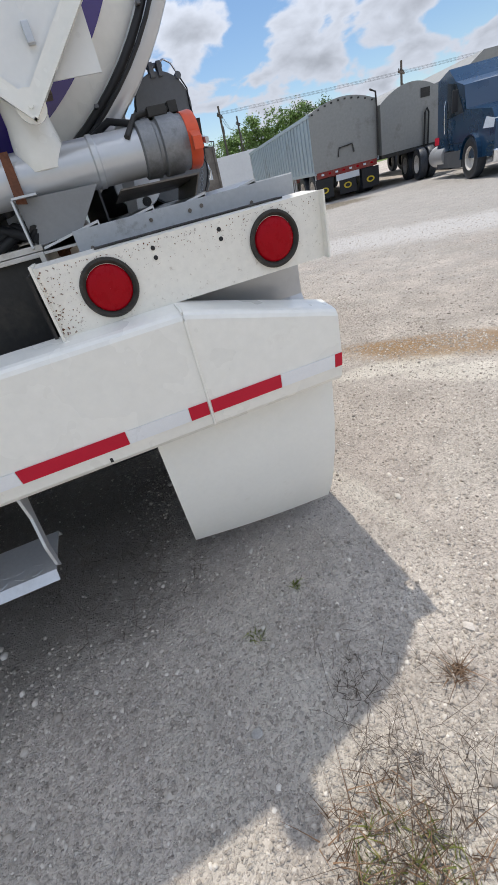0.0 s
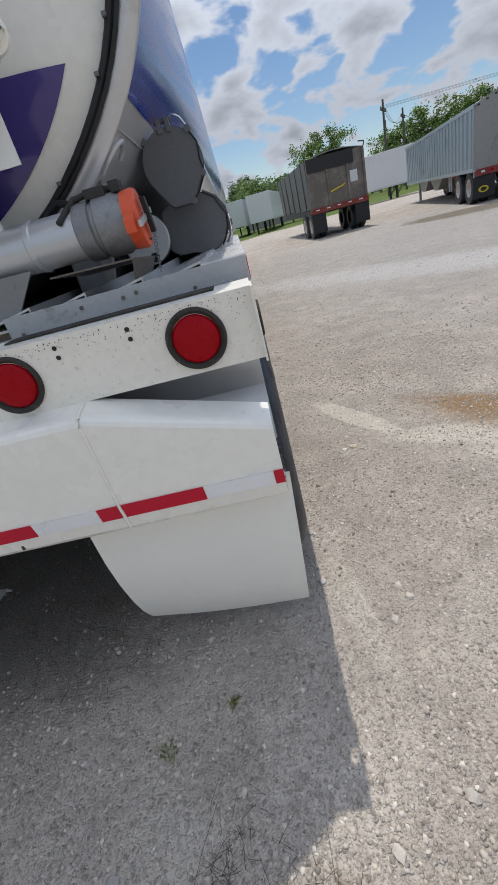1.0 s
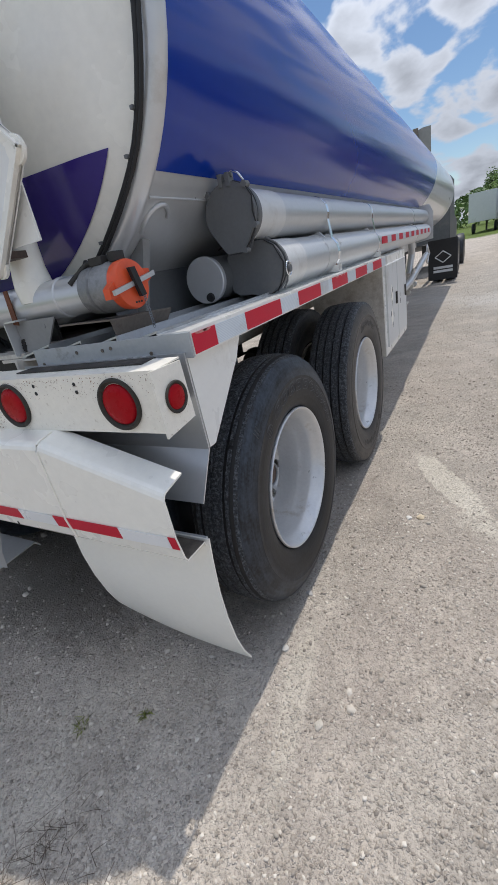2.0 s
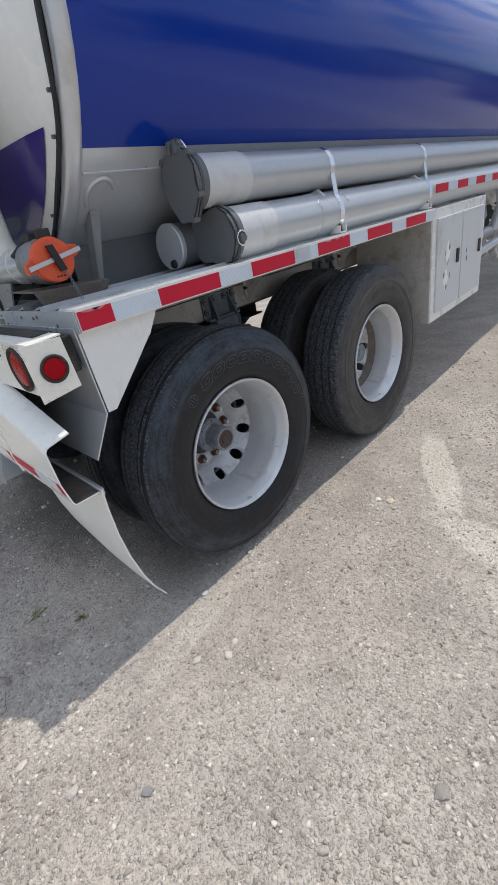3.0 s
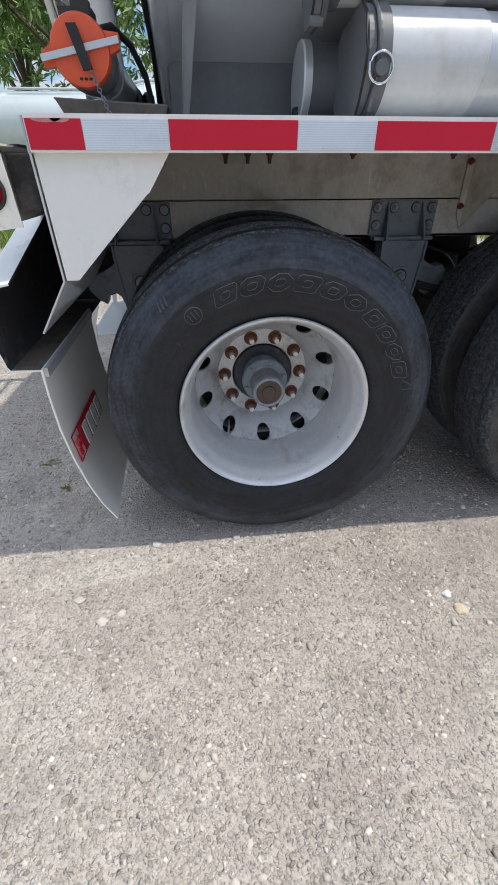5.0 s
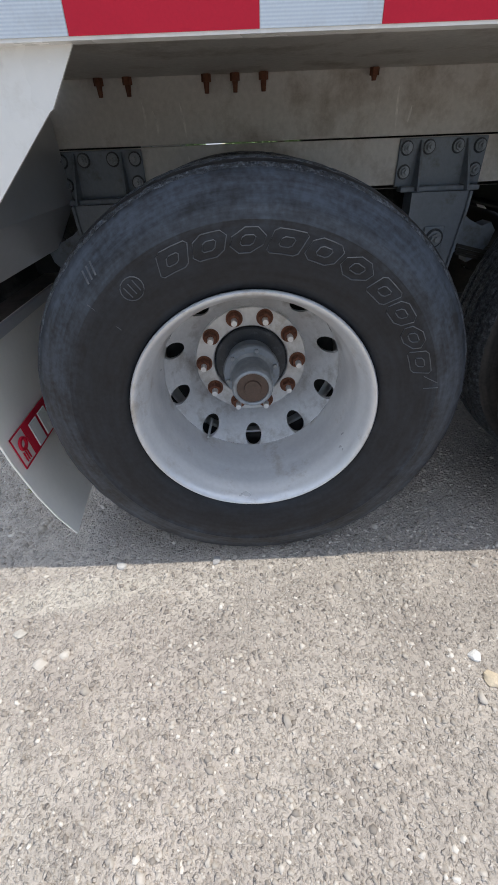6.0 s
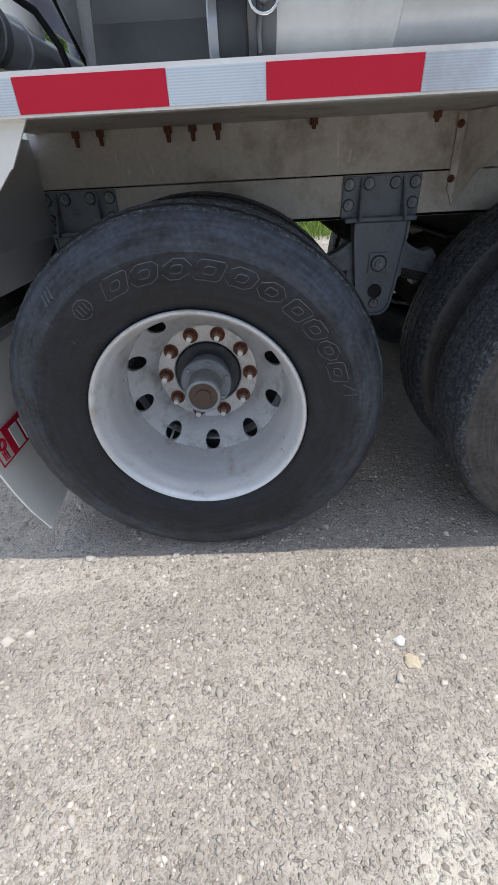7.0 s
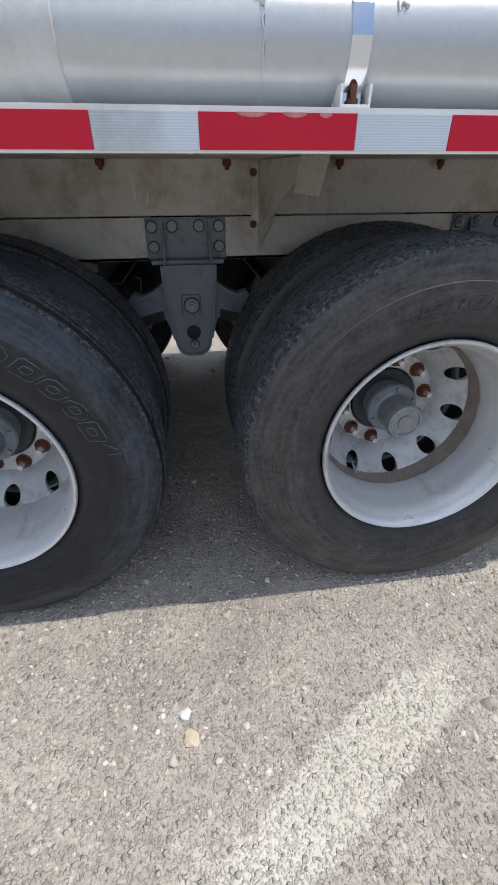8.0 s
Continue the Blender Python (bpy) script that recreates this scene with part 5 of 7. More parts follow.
# ---- rear piping ----
def build_piping():
    y, z = -0.44, 1.396
    m = new("discharge_pipe")
    m.parent = trailer
    m["label"] = "white discharge pipe with an orange dust cap"
    bm = BM()
    lathe(bm, [(-0.55, 0.058), (0.70, 0.058), (0.704, 0.0615), (0.716, 0.0615), (0.72, 0.058), (0.845, 0.058)], 36, "x", (0, y, z))
    part("run", bm, "silver", m, smooth=40)
    bm = BM()
    lathe(bm, [(0.83, 0.058), (0.835, 0.066), (0.872, 0.068), (0.876, 0.062), (0.884, 0.062), (0.888, 0.070), (0.935, 0.070), (0.945, 0.064), (0.97, 0.064)], 40, "x", (0, y, z))
    part("coupler", bm, "grey_cast", m, "dull grey hose coupler", smooth=40)
    bm = BM()
    lathe(bm, [(0.955, 0.058), (0.957, 0.066), (0.983, 0.068), (0.990, 0.065), (0.992, 0.058), (0.9905, 0.0004)], 48, "x", (0, y, z))
    for s in (1, -1):
        prism(bm, [(0.96, y + s * 0.058, z - 0.018 + 0.009 * s), (0.96, y + s * 0.090, z - 0.012 + 0.018 * s), (0.96, y + s * 0.090, z + 0.016 + 0.018 * s), (0.96, y + s * 0.058, z + 0.028 + 0.009 * s)], (0.024, 0, 0))
    part("dust_cap", bm, "orange", m, "orange plastic dust cap", smooth=30)
    bm = BM()
    prism(bm, [(0.9925, y - 0.088, z - 0.022), (0.9925, y + 0.092, z + 0.013), (0.9925, y + 0.090, z + 0.026), (0.9925, y - 0.090, z - 0.009)], (0.009, 0, 0))
    part("cap_bar", bm, "alu", m, bevel=0.002)
    bm = BM()
    prism(bm, [(0.999, y - 0.020, z + 0.042), (0.999, y + 0.002, z + 0.043), (0.999, y + 0.024, z - 0.034), (0.999, y + 0.003, z - 0.037)], (0.012, 0, 0))
    part("cap_lever", bm, "black", m, bevel=0.003)
    bm = BM()
    for k in range(3):
        prism(bm, [(0.9915, y - 0.012 + 0.011 * k, z - 0.052), (0.9915, y - 0.005 + 0.011 * k, z - 0.053), (0.9915, y - 0.003 + 0.011 * k, z - 0.048), (0.9915, y - 0.010 + 0.011 * k, z - 0.047)], (0.0012, 0, 0))
    part("scribble", bm, "black", m)
    bm = BM()
    for k in range(14):
        f = k / 13
        c = Vector((1.004 - 0.02 * f, y + 0.020 + 0.03 * f, z - 0.036 - (z - 0.036 - 1.268) * f))
        eye_ring(bm, c, 0.0045, 0.0012, "yz" if k % 2 else "xz")
    part("chain", bm, "bolt", m)
    bm = BM()
    pipe(bm, [(0.80, y - 0.055, z + 0.03), (0.84, y - 0.01, z + 0.074), (0.90, y + 0.0, z + 0.082), (0.955, y, z + 0.074)], 0.008, 8)
    box(bm, 0.875, 0.925, y - 0.03, y + 0.03, z + 0.064, z + 0.086)
    box(bm, 0.935, 0.96, y - 0.012, y + 0.03, z + 0.066, z + 0.092)
    part("cam_arm", bm, "dark", m, bevel=0.002)
    bm = BM()
    pipe(bm, [(0.84, y + 0.02, z + 0.065), (0.78, y + 0.05, z + 0.085), (0.72, y + 0.09, z + 0.06), (0.68, y + 0.12, z + 0.0), (0.66, y + 0.13, z - 0.06)], 0.009, 8)
    part("black_hose", bm, "black", m, smooth=60)
    # riser
    bm = BM()
    lathe(bm, [(1.395, 0.03), (1.40, 0.056), (1.445, 0.060), (1.47, 0.057), (1.50, 0.052), (2.6, 0.052)], 36, "z", (0.585, y - 0.01, 0))
    part("riser", bm, "white", m, smooth=40)
    bm = BM()
    prism(bm, [(0.485, -0.50, 1.352), (0.69, -0.50, 1.348), (0.61, -0.50, 1.255), (0.485, -0.50, 1.245)], (0, 0.006, 0))
    cyl(bm, (0.63, -0.5015, 1.325), (0.63, -0.498, 1.325), 0.006, seg=10)
    part("pipe_support", bm, "shaded_grey", m, "stained grey pipe bracket")
    bm = BM()
    prism(bm, [(0.482, -0.535, 1.352), (0.482, -0.49, 1.352), (0.482, -0.49, 1.235), (0.482, -0.535, 1.245)], (-0.005, 0, 0))
    prism(bm, [(0.48, -0.532, 1.353), (0.54, -0.532, 1.353), (0.54, -0.49, 1.353), (0.48, -0.49, 1.353)], (0, 0, 0.005))
    part("support_flange", bm, "silver", m)
    bm = BM()
    prism(bm, [(0.485, -0.505, 1.345), (0.51, -0.505, 1.34), (0.515, -0.505, 1.45), (0.495, -0.505, 1.45)], (0, 0.004, 0))
    part("rust_strap", bm, "rust", m)
    # drip tray under the cap
    bm = BM()
    prism(bm, [(0.74, -0.53, 1.318), (0.955, -0.53, 1.312), (0.955, -0.25, 1.300), (0.74, -0.25, 1.300)], (0, 0, 0.004))
    prism(bm, [(0.955, -0.53, 1.316), (0.955, -0.25, 1.304), (0.935, -0.27, 1.256), (0.935, -0.50, 1.256)], (-0.004, 0, 0))
    part("drip_trough", bm, "stained", trailer, "stained drip tray under the coupler")


build_piping()


def build_rear_fittings():
    # white panel before the head, and the diamond placard frame of channel
    bm = BM()
    box(bm, -0.3, 0.785, -0.528, -0.523, 1.55, 2.05)
    part("sign_panel", bm, "white_clean", trailer, "plain white sign panel")
    pf = new("placard_frame")
    pf.parent = trailer
    pf["label"] = "white diamond-shaped placard frame of folded channel"
    cx, cz, r, yy = 0.606, 1.745, 0.265, -0.552
    cor = [(cx + r * math.cos(a), cz + r * math.sin(a)) for a in (0, math.pi / 2, math.pi, -math.pi / 2)]
    for (x0, z0), (x1, z1) in zip(cor, cor[1:] + cor[:1]):
        d = Vector((x1 - x0, 0, z1 - z0)).normalized()
        nrm = Vector((cx - (x0 + x1) / 2, 0, cz - (z0 + z1) / 2)).normalized()
        bm = BM()
        a, b = Vector((x0, yy, z0)), Vector((x1, yy, z1))
        prism(bm, [a, b, b + nrm * 0.035 - d * 0.03, a + nrm * 0.035 + d * 0.03], (0, -0.006, 0))
        prism(bm, [a, b, b + Vector((0, -0.02, 0)), a + Vector((0, -0.02, 0))], nrm * 0.006)
        part("channel", bm, "white", pf, bevel=0.0015)
    for x, z in cor:
        d = Vector((cx - x, 0, cz - z)).normalized() * 0.03
        bm = BM()
        cyl(bm, (x + d.x, yy - 0.0075, z + d.z), (x + d.x, yy + 0.002, z + d.z), 0.033, seg=24)
        cyl(bm, (x + d.x, yy - 0.012, z + d.z), (x + d.x, yy - 0.007, z + d.z), 0.006, seg=8)
        part("corner", bm, "white", pf, smooth=30)
    bm = BM()
    prism(bm, [(x, yy + 0.008, z) for x, z in cor], (0, -0.004, 0))
    part("backing", bm, "white_clean", pf)
    for x, z in ((cx + 0.05, cz - 0.12), (cx - 0.1, cz - 0.05), (cx + 0.12, cz + 0.03)):
        bm = BM()
        box(bm, x - 0.008, x + 0.008, yy - 0.014, yy + 0.003, z - 0.018, z + 0.018)
        part("clip", bm, "alu", pf, bevel=0.002)
    for z0, z1, x1 in ((1.525, 1.545, 0.66), (1.75, 1.815, 0.70)):
        bm = BM()
        box(bm, 0.57, x1, -0.5445, -0.49, z0, z1)
        part("stand_off", bm, "rust_grease", pf, "rusty stand-off bracket", bevel=0.002)
    # ladder with a tread plate step below the bumper
    ld = new("rear_ladder")
    ld.parent = trailer
    ld["label"] = "grey ladder up the rear with a hung step"
    for x in (0.06, -0.34):
        bm = BM()
        cyl(bm, (x, -0.60, 1.19), (x, -0.60, 3.05), 0.021, seg=16)
        part("stile", bm, "hanger", ld, smooth=40)
    for k in range(6):
        bm = BM()
        cyl(bm, (0.06, -0.60, 1.45 + 0.3 * k), (-0.34, -0.60, 1.45 + 0.3 * k), 0.012, seg=12)
        part("rung", bm, "hanger", ld, smooth=40)
    for x in (0.185, -0.46):
        bm = BM()
        prism(bm, [(x, -0.66, 0.70), (x, -0.74, 0.70), (x, -0.735, 0.62), (x, -0.765, 0.53), (x, -0.765, 0.46), (x, -0.745, 0.44), (x, -0.735, 0.52), (x, -0.70, 0.62)], (0.008, 0, 0))
        part("step_bracket", bm, "silver", ld)
    bm = BM()
    sheet(bm, [(-0.79, 0.425), (-0.775, 0.45), (-0.60, 0.455), (-0.585, 0.43)], -0.46, 0.185, 0.005)
    part("tread", bm, "alu", ld, bevel=0.001)
    for i in range(12):
        for j in range(5):
            bm = BM()
            s = 1 if (i + j) % 2 else -1
            x, yv = -0.42 + 0.05 * i, -0.76 + 0.034 * j
            prism(bm, [(x - 0.014, yv - 0.007 * s, 0.4505), (x, yv - 0.006 - 0.002 * s, 0.4505), (x + 0.014, yv + 0.007 * s, 0.4505), (x, yv + 0.006 + 0.002 * s, 0.4505)], (0, 0, 0.0065))
            part("tread_stud", bm, "alu", ld)
    # support post and its curved pad on the shell, skirt under the tank
    bm = BM()
    prism(bm, [(0.862, -0.190, 1.53), (0.862, -0.160, 1.522), (0.80, -0.205, 1.25), (0.80, -0.225, 1.25)], (-0.006, 0, 0))
    prism(bm, [(0.862, -0.195, 1.53), (0.80, -0.225, 1.25), (0.77, -0.225, 1.25), (0.80, -0.20, 1.50)], (0, 0.005, 0))
    part("tank_post", bm, "shaded_grey", trailer, bevel=0.001)
    bm = BM()
    ring = []
    for k in range(15):
        a = radians(20 + 190 * k / 14)
        yy2, zz = -0.16 + 0.055 * math.cos(a), 1.565 + 0.045 * math.sin(a)
        ring.append((TA * 1.004 * math.sqrt(1 - ((zz - TZ) / TB) ** 2), yy2, zz))
    pipe(bm, ring, 0.009, 8)
    part("weld_pad", bm, "silver", trailer, smooth=50)
    bm = BM()
    box(bm, 0.70, 0.706, -0.25, 2.0, 1.25, 1.50)
    box(bm, 0.706, 0.80, -0.25, 2.0, 1.252, 1.257)
    part("tank_skirt", bm, "grey", trailer)
    bm = BM()
    pts = [(TA * 1.003 * math.sqrt(1 - ((1.625 - TZ) / TB) ** 2), y, 1.625) for y in (-0.235, 2.0, 5.8)]
    pipe(bm, pts, 0.004, 6)
    part("shell_seam", bm, "silver", trailer)
    # triangular bracket between beam and rail
    for y in (0.87, 1.95):
        bm = BM()
        web = [(0.503, 1.222), (0.73, 1.222), (0.735, 1.19), (0.70, 1.155), (0.64, 1.115), (0.585, 1.06), (0.545, 1.005), (0.515, 0.965), (0.503, 0.96)]
        prism(bm, [(u, y + 0.012 + 0.42 * (u - 0.503), v) for u, v in web], (0, 0.006, 0))
        prism(bm, [(0.715, y + 0.10, 1.222), (0.79, y + 0.168, 1.222), (0.80, y + 0.142, 1.128), (0.725, y + 0.088, 1.138)], (0.002, 0, -0.006))
        prism(bm, [(0.506, y + 0.014, 1.22), (0.506, y - 0.012, 1.22), (0.506, y - 0.008, 1.01), (0.506, y + 0.02, 0.955)], (0.006, 0, 0))
        part("outrigger", bm, "grimy", trailer, "bent dusty outrigger bracket")
        for z in (1.19, 1.04):
            bm = BM()
            bolt(bm, (0.512, y - 0.002, z), (1, 0, 0), 0.009, 0.014)
            part("outrigger_bolt", bm, "rust", trailer)
    # clamps on the cable
    for k in range(11):
        a = radians(-68 + 12.4 * k + 2.5 * math.sin(k * 2.7))
        x, z = oval(0.945, a)
        bm = BM()
        box(bm, x - 0.006, x + 0.006, -0.302, -0.275, z - 0.005, z + 0.005)
        part("cable_clip", bm, "grey", trailer, bevel=0.002)
    # top rail bits along the crown
    bm = BM()
    for sx in (1, -1):
        pipe(bm, [(sx * 0.42, y, TZ + TB * math.sqrt(1 - (0.42 / TA) ** 2) + 0.05) for y in (0.4, 3, 6, 10.8)], 0.02, 8)
    part("crown_rail", bm, "dark", trailer)


build_rear_fittings()


M["box_door"] = surface("greyish_white_door", (0.62, 0.63, 0.63), 0.35, vary=0.05, scale=3, fine=30, bump=0.01, dirt=(0.5, 0.48, 0.45), dirt_amount=0.3)


def build_cabinet():
    c = new("tool_cabinet")
    c.parent = trailer
    c["label"] = "white tool cabinet with two doors under the deck"
    bm = BM()
    box(bm, 0.62, 1.19, 2.06, 3.12, 0.50, 1.255)
    part("body", bm, "white_clean", c, bevel=0.006)
    for y0, y1 in ((2.12, 2.58), (2.60, 3.06)):
        bm = BM()
        box(bm, 1.188, 1.203, y0, y1, 0.56, 1.19)
        d = part("door", bm, "box_door", c, bevel=0.004)
        bm = BM()
        box(bm, 1.203, 1.215, y1 - 0.10, y1 - 0.06, 0.85, 0.95)
        part("handle", bm, "dark", d, bevel=0.004)
        if y0 < 2.3:
            for dy, dz, r in ((0.19, 0.95, 0.085), (0.17, 0.765, 0.085)):
                bm = BM()
                prism(bm, [(1.2031, y0 + dy - r * 0.6, dz), (1.2031, y0 + dy, dz - r), (1.2031, y0 + dy + r * 0.6, dz), (1.2031, y0 + dy, dz + r)], (0.0004, 0, 0))
                part("sticker", bm, "white_flap", d, "white diamond sticker")
        for k, (dy, dz) in enumerate(((0.15, 0.95), (0.22, 0.98), (0.20, 0.88), (0.13, 0.80), (0.24, 0.78), (0.18, 0.71)) if y0 < 2.3 else ((0.10, 0.90), (0.11, 0.84))):
            bm = BM()
            s = 0.007 * (1 + k % 2)
            prism(bm, [(1.2035, y0 + dy - s, dz), (1.2035, y0 + dy, dz - 0.02), (1.2035, y0 + dy + s, dz + 0.004), (1.2035, y0 + dy + 0.004, dz + 0.026)], (0.0015, 0, 0))
            part("sticker_mark", bm, "grey", d)
    bm = BM()
    box(bm, 0.62, 1.186, 2.04, 2.056, 0.50, 1.2)
    part("back_plate", bm, "grimy", c)
    # frame, landing legs and piping ahead of the cabinet
    bm = BM()
    for sx in (1, -1):
        box(bm, sx * 0.5, sx * 0.38, 2.5, 9.5, 1.05, 1.26)
    part("fore_frame", bm, "grimy", trailer, bevel=0.003)
    for sx in (1, -1):
        bm = BM()
        box(bm, sx * 0.60, sx * 0.70, 6.3, 6.42, 0.32, 1.3)
        box(bm, sx * 0.56, sx * 0.74, 6.25, 6.47, 0.29, 0.32)
        pipe(bm, [(sx * 0.65, 6.3, 0.7), (sx * 0.5, 5.4, 1.15)], 0.02)
        part("landing_leg", bm, "grimy", trailer, bevel=0.004)
    for k, x in enumerate((0.55, 0.72, 0.88)):
        bm = BM()
        pipe(bm, [(x, 3.3, 0.86), (x, 4.0 + 0.3 * k, 0.86), (x, 4.3 + 0.3 * k, 1.0), (x * 0.8, 4.6 + 0.3 * k, 1.3), (x * 0.7, 4.7 + 0.3 * k, 1.45)], 0.055, 14)
        part("belly_pipe", bm, "silver", trailer, smooth=50)
        bm = BM()
        lathe(bm, [(3.2, 0.03), (3.21, 0.085), (3.3, 0.085), (3.31, 0.07)], 24, "y", (x, 0, 0.86))
        part("valve", bm, "alu", trailer, smooth=40)
    bm = BM()
    pipe(bm, [(0.98, 3.4, 0.72), (1.02, 4.6, 0.80), (1.05, 6.2, 1.02)], 0.042, 12)
    pipe(bm, [(0.6, 3.6, 0.7), (1.0, 3.7, 0.7)], 0.025, 10)
    pipe(bm, [(0.6, 4.6, 0.75), (1.02, 4.7, 0.8)], 0.025, 10)
    part("hand_rail", bm, "silver", trailer, smooth=50)
    # crowd of small fittings below the pipes
    rnd = random.Random(44)
    for k in range(26):
        bm = BM()
        p = Vector((rnd.uniform(0.65, 1.0), 3.35 + 0.09 * k, rnd.uniform(0.58, 0.78)))
        pipe(bm, [p, p + Vector((rnd.uniform(-0.1, 0.1), rnd.uniform(-0.1, 0.25), rnd.uniform(0.05, 0.22)))], rnd.uniform(0.012, 0.028), 8)
        cyl(bm, p - Vector((0, 0.025, 0)), p + Vector((0, 0.035, 0)), rnd.uniform(0.03, 0.06), seg=12)
        part("pipe_fitting", bm, rnd.choice(("alu", "grimy", "silver")), trailer, smooth=40)
    for y0, x0 in ((4.2, 0.98), (5.0, 1.0)):
        bm = BM()
        pipe(bm, [(x0, y0, 1.30), (x0 - 0.03, y0 + 0.25, 1.12), (x0 - 0.06, y0 + 0.15, 0.88), (x0 - 0.12, y0 + 0.35, 0.80)], 0.045, 12)
        part("drop_pipe", bm, "silver", trailer, smooth=50)
    bm = BM()
    dia = [(1.06, 6.3, 1.02 - 0.13), (1.06, 6.58, 1.02), (1.06, 6.3, 1.02 + 0.13), (1.06, 6.02, 1.02)]
    pipe(bm, dia + dia[:1], 0.014, 8)
    pipe(bm, [dia[0], dia[2]], 0.012, 8)
    part("diamond_bracket", bm, "silver", trailer)
    bm = BM()
    box(bm, 0.9, 0.99, 3.5, 3.6, 0.62, 0.72)
    part("amber_reflector", bm, "red_tape", trailer)


build_cabinet()


def build_underside():
    # hoses, and unseen dark cross members added to close gaps between the frame beams
    for y in (-0.50, 0.32, 0.95, 1.9):
        bm = BM()
        box(bm, -0.488, 0.488, y, y + 0.02, 0.86 if y > 0 else 0.74, 1.232)
        box(bm, -0.488, 0.488, y - 0.05, y + 0.07, 0.85 if y > 0 else 0.73, 0.86 if y > 0 else 0.74)
        part("cross_member", bm, "dark", trailer, bevel=0.002)
    # unseen cylinder added to keep the space behind the hanger dark
    bm = BM()
    lathe(bm, [(-0.46, 0.001), (-0.46, 0.10), (-0.42, 0.13), (0.36, 0.13), (0.40, 0.10), (0.40, 0.001)], 28, "x", (0, 0.60, 0.965))
    part("air_reservoir", bm, "road_grime", trailer, "black cylinder added to darken the gap between the axles", smooth=40)
    for k in range(3):
        bm = BM()
        c = (0.20 + 0.05 * k, -0.36 - 0.03 * k, 1.33)
        pts = [(c[0] + (0.12 + 0.015 * k) * math.cos(a), c[1] + 0.02 * math.sin(2 * a + k), c[2] + (0.075 + 0.01 * k) * math.sin(a)) for a in [math.pi * 2 * i / 20 for i in range(17)]]
        pipe(bm, pts + [(0.42 + 0.03 * k, -0.42, 1.30), (0.50, -0.50, 1.262 + 0.01 * k)], 0.014, 8)
        part("air_line", bm, "black", trailer, smooth=60)
    # dark plate added behind the hoses to black out the view through
    bm = BM()
    box(bm, -0.9, 0.42, -0.30, -0.285, 1.25, 1.62)
    part("hose_bulkhead", bm, "dark", trailer)


build_underside()


# ---- the yard beyond ----
M["trailer_grey"] = surface("weathered_trailer_grey", (0.30, 0.30, 0.285), 0.5, metal=0.3, vary=0.12, scale=1.2, fine=12, bump=0.03, dirt=(0.17, 0.16, 0.14), dirt_amount=0.35, dirt_scale=1.2)
M["trailer_blue"] = surface("pale_bluegrey_siding", (0.40, 0.47, 0.51), 0.35, metal=0.3, vary=0.08, scale=0.8, fine=9, bump=0.02, dirt=(0.25, 0.26, 0.26), dirt_amount=0.3, dirt_scale=1.0)
M["cab_blue"] = surface("metallic_teal_blue", (0.004, 0.042, 0.10), 0.28, metal=0.35, vary=0.1, scale=2, bump=0.0, coat=0.6)
M["glass"] = surface("dark_window_glass", (0.012, 0.02, 0.028), 0.08, vary=0.05, bump=0.0, coat=0.2)
M["tarp"] = surface("black_tarp", (0.015, 0.015, 0.017), 0.6, vary=0.3, scale=3, fine=20, bump=0.1)
M["dump"] = surface("scraped_brown_steel", (0.16, 0.14, 0.12), 0.6, metal=0.3, vary=0.3, scale=1.5, fine=15, bump=0.06, dirt=(0.28, 0.25, 0.21), dirt_amount=0.5, dirt_scale=1.5)
M["dump_side"] = surface("dark_side_steel", (0.12, 0.125, 0.125), 0.5, metal=0.3, vary=0.2, scale=1.5, fine=15, bump=0.04, dirt=(0.2, 0.18, 0.16), dirt_amount=0.35, dirt_scale=1.5)
M["red_steel"] = surface("faded_red_steel", (0.22, 0.03, 0.022), 0.6, vary=0.25, scale=3, bump=0.04, dirt=(0.2, 0.13, 0.1), dirt_amount=0.4)
M["box_white"] = surface("white_box_siding", (0.62, 0.64, 0.66), 0.45, vary=0.06, scale=0.5, fine=5, bump=0.02, dirt=(0.45, 0.46, 0.46), dirt_amount=0.25, dirt_scale=0.6)
M["wood"] = surface("weathered_pole_wood", (0.11, 0.09, 0.075), 0.85, vary=0.25, scale=2, bump=0.1)
M["bark"] = surface("bark", (0.10, 0.075, 0.055), 0.9, vary=0.3, scale=6, bump=0.2)
M["leaf"] = surface("leaves", (0.19, 0.28, 0.08), 0.6, vary=0.3, scale=0.7, fine=5, bump=0.0, island=True, obj_random=0.45)
M["leaf_dark"] = surface("dark_leaves", (0.13, 0.20, 0.07), 0.65, vary=0.3, scale=0.5, fine=4, bump=0.0, island=True, obj_random=0.45)
M["tank_pale"] = surface("pale_greenish_paint", (0.60, 0.66, 0.635), 0.25, vary=0.05, scale=1, fine=10, bump=0.01, coat=0.4)
M["yellow"] = surface("yellow_paint", (0.6, 0.45, 0.03), 0.5, vary=0.1, bump=0.0)


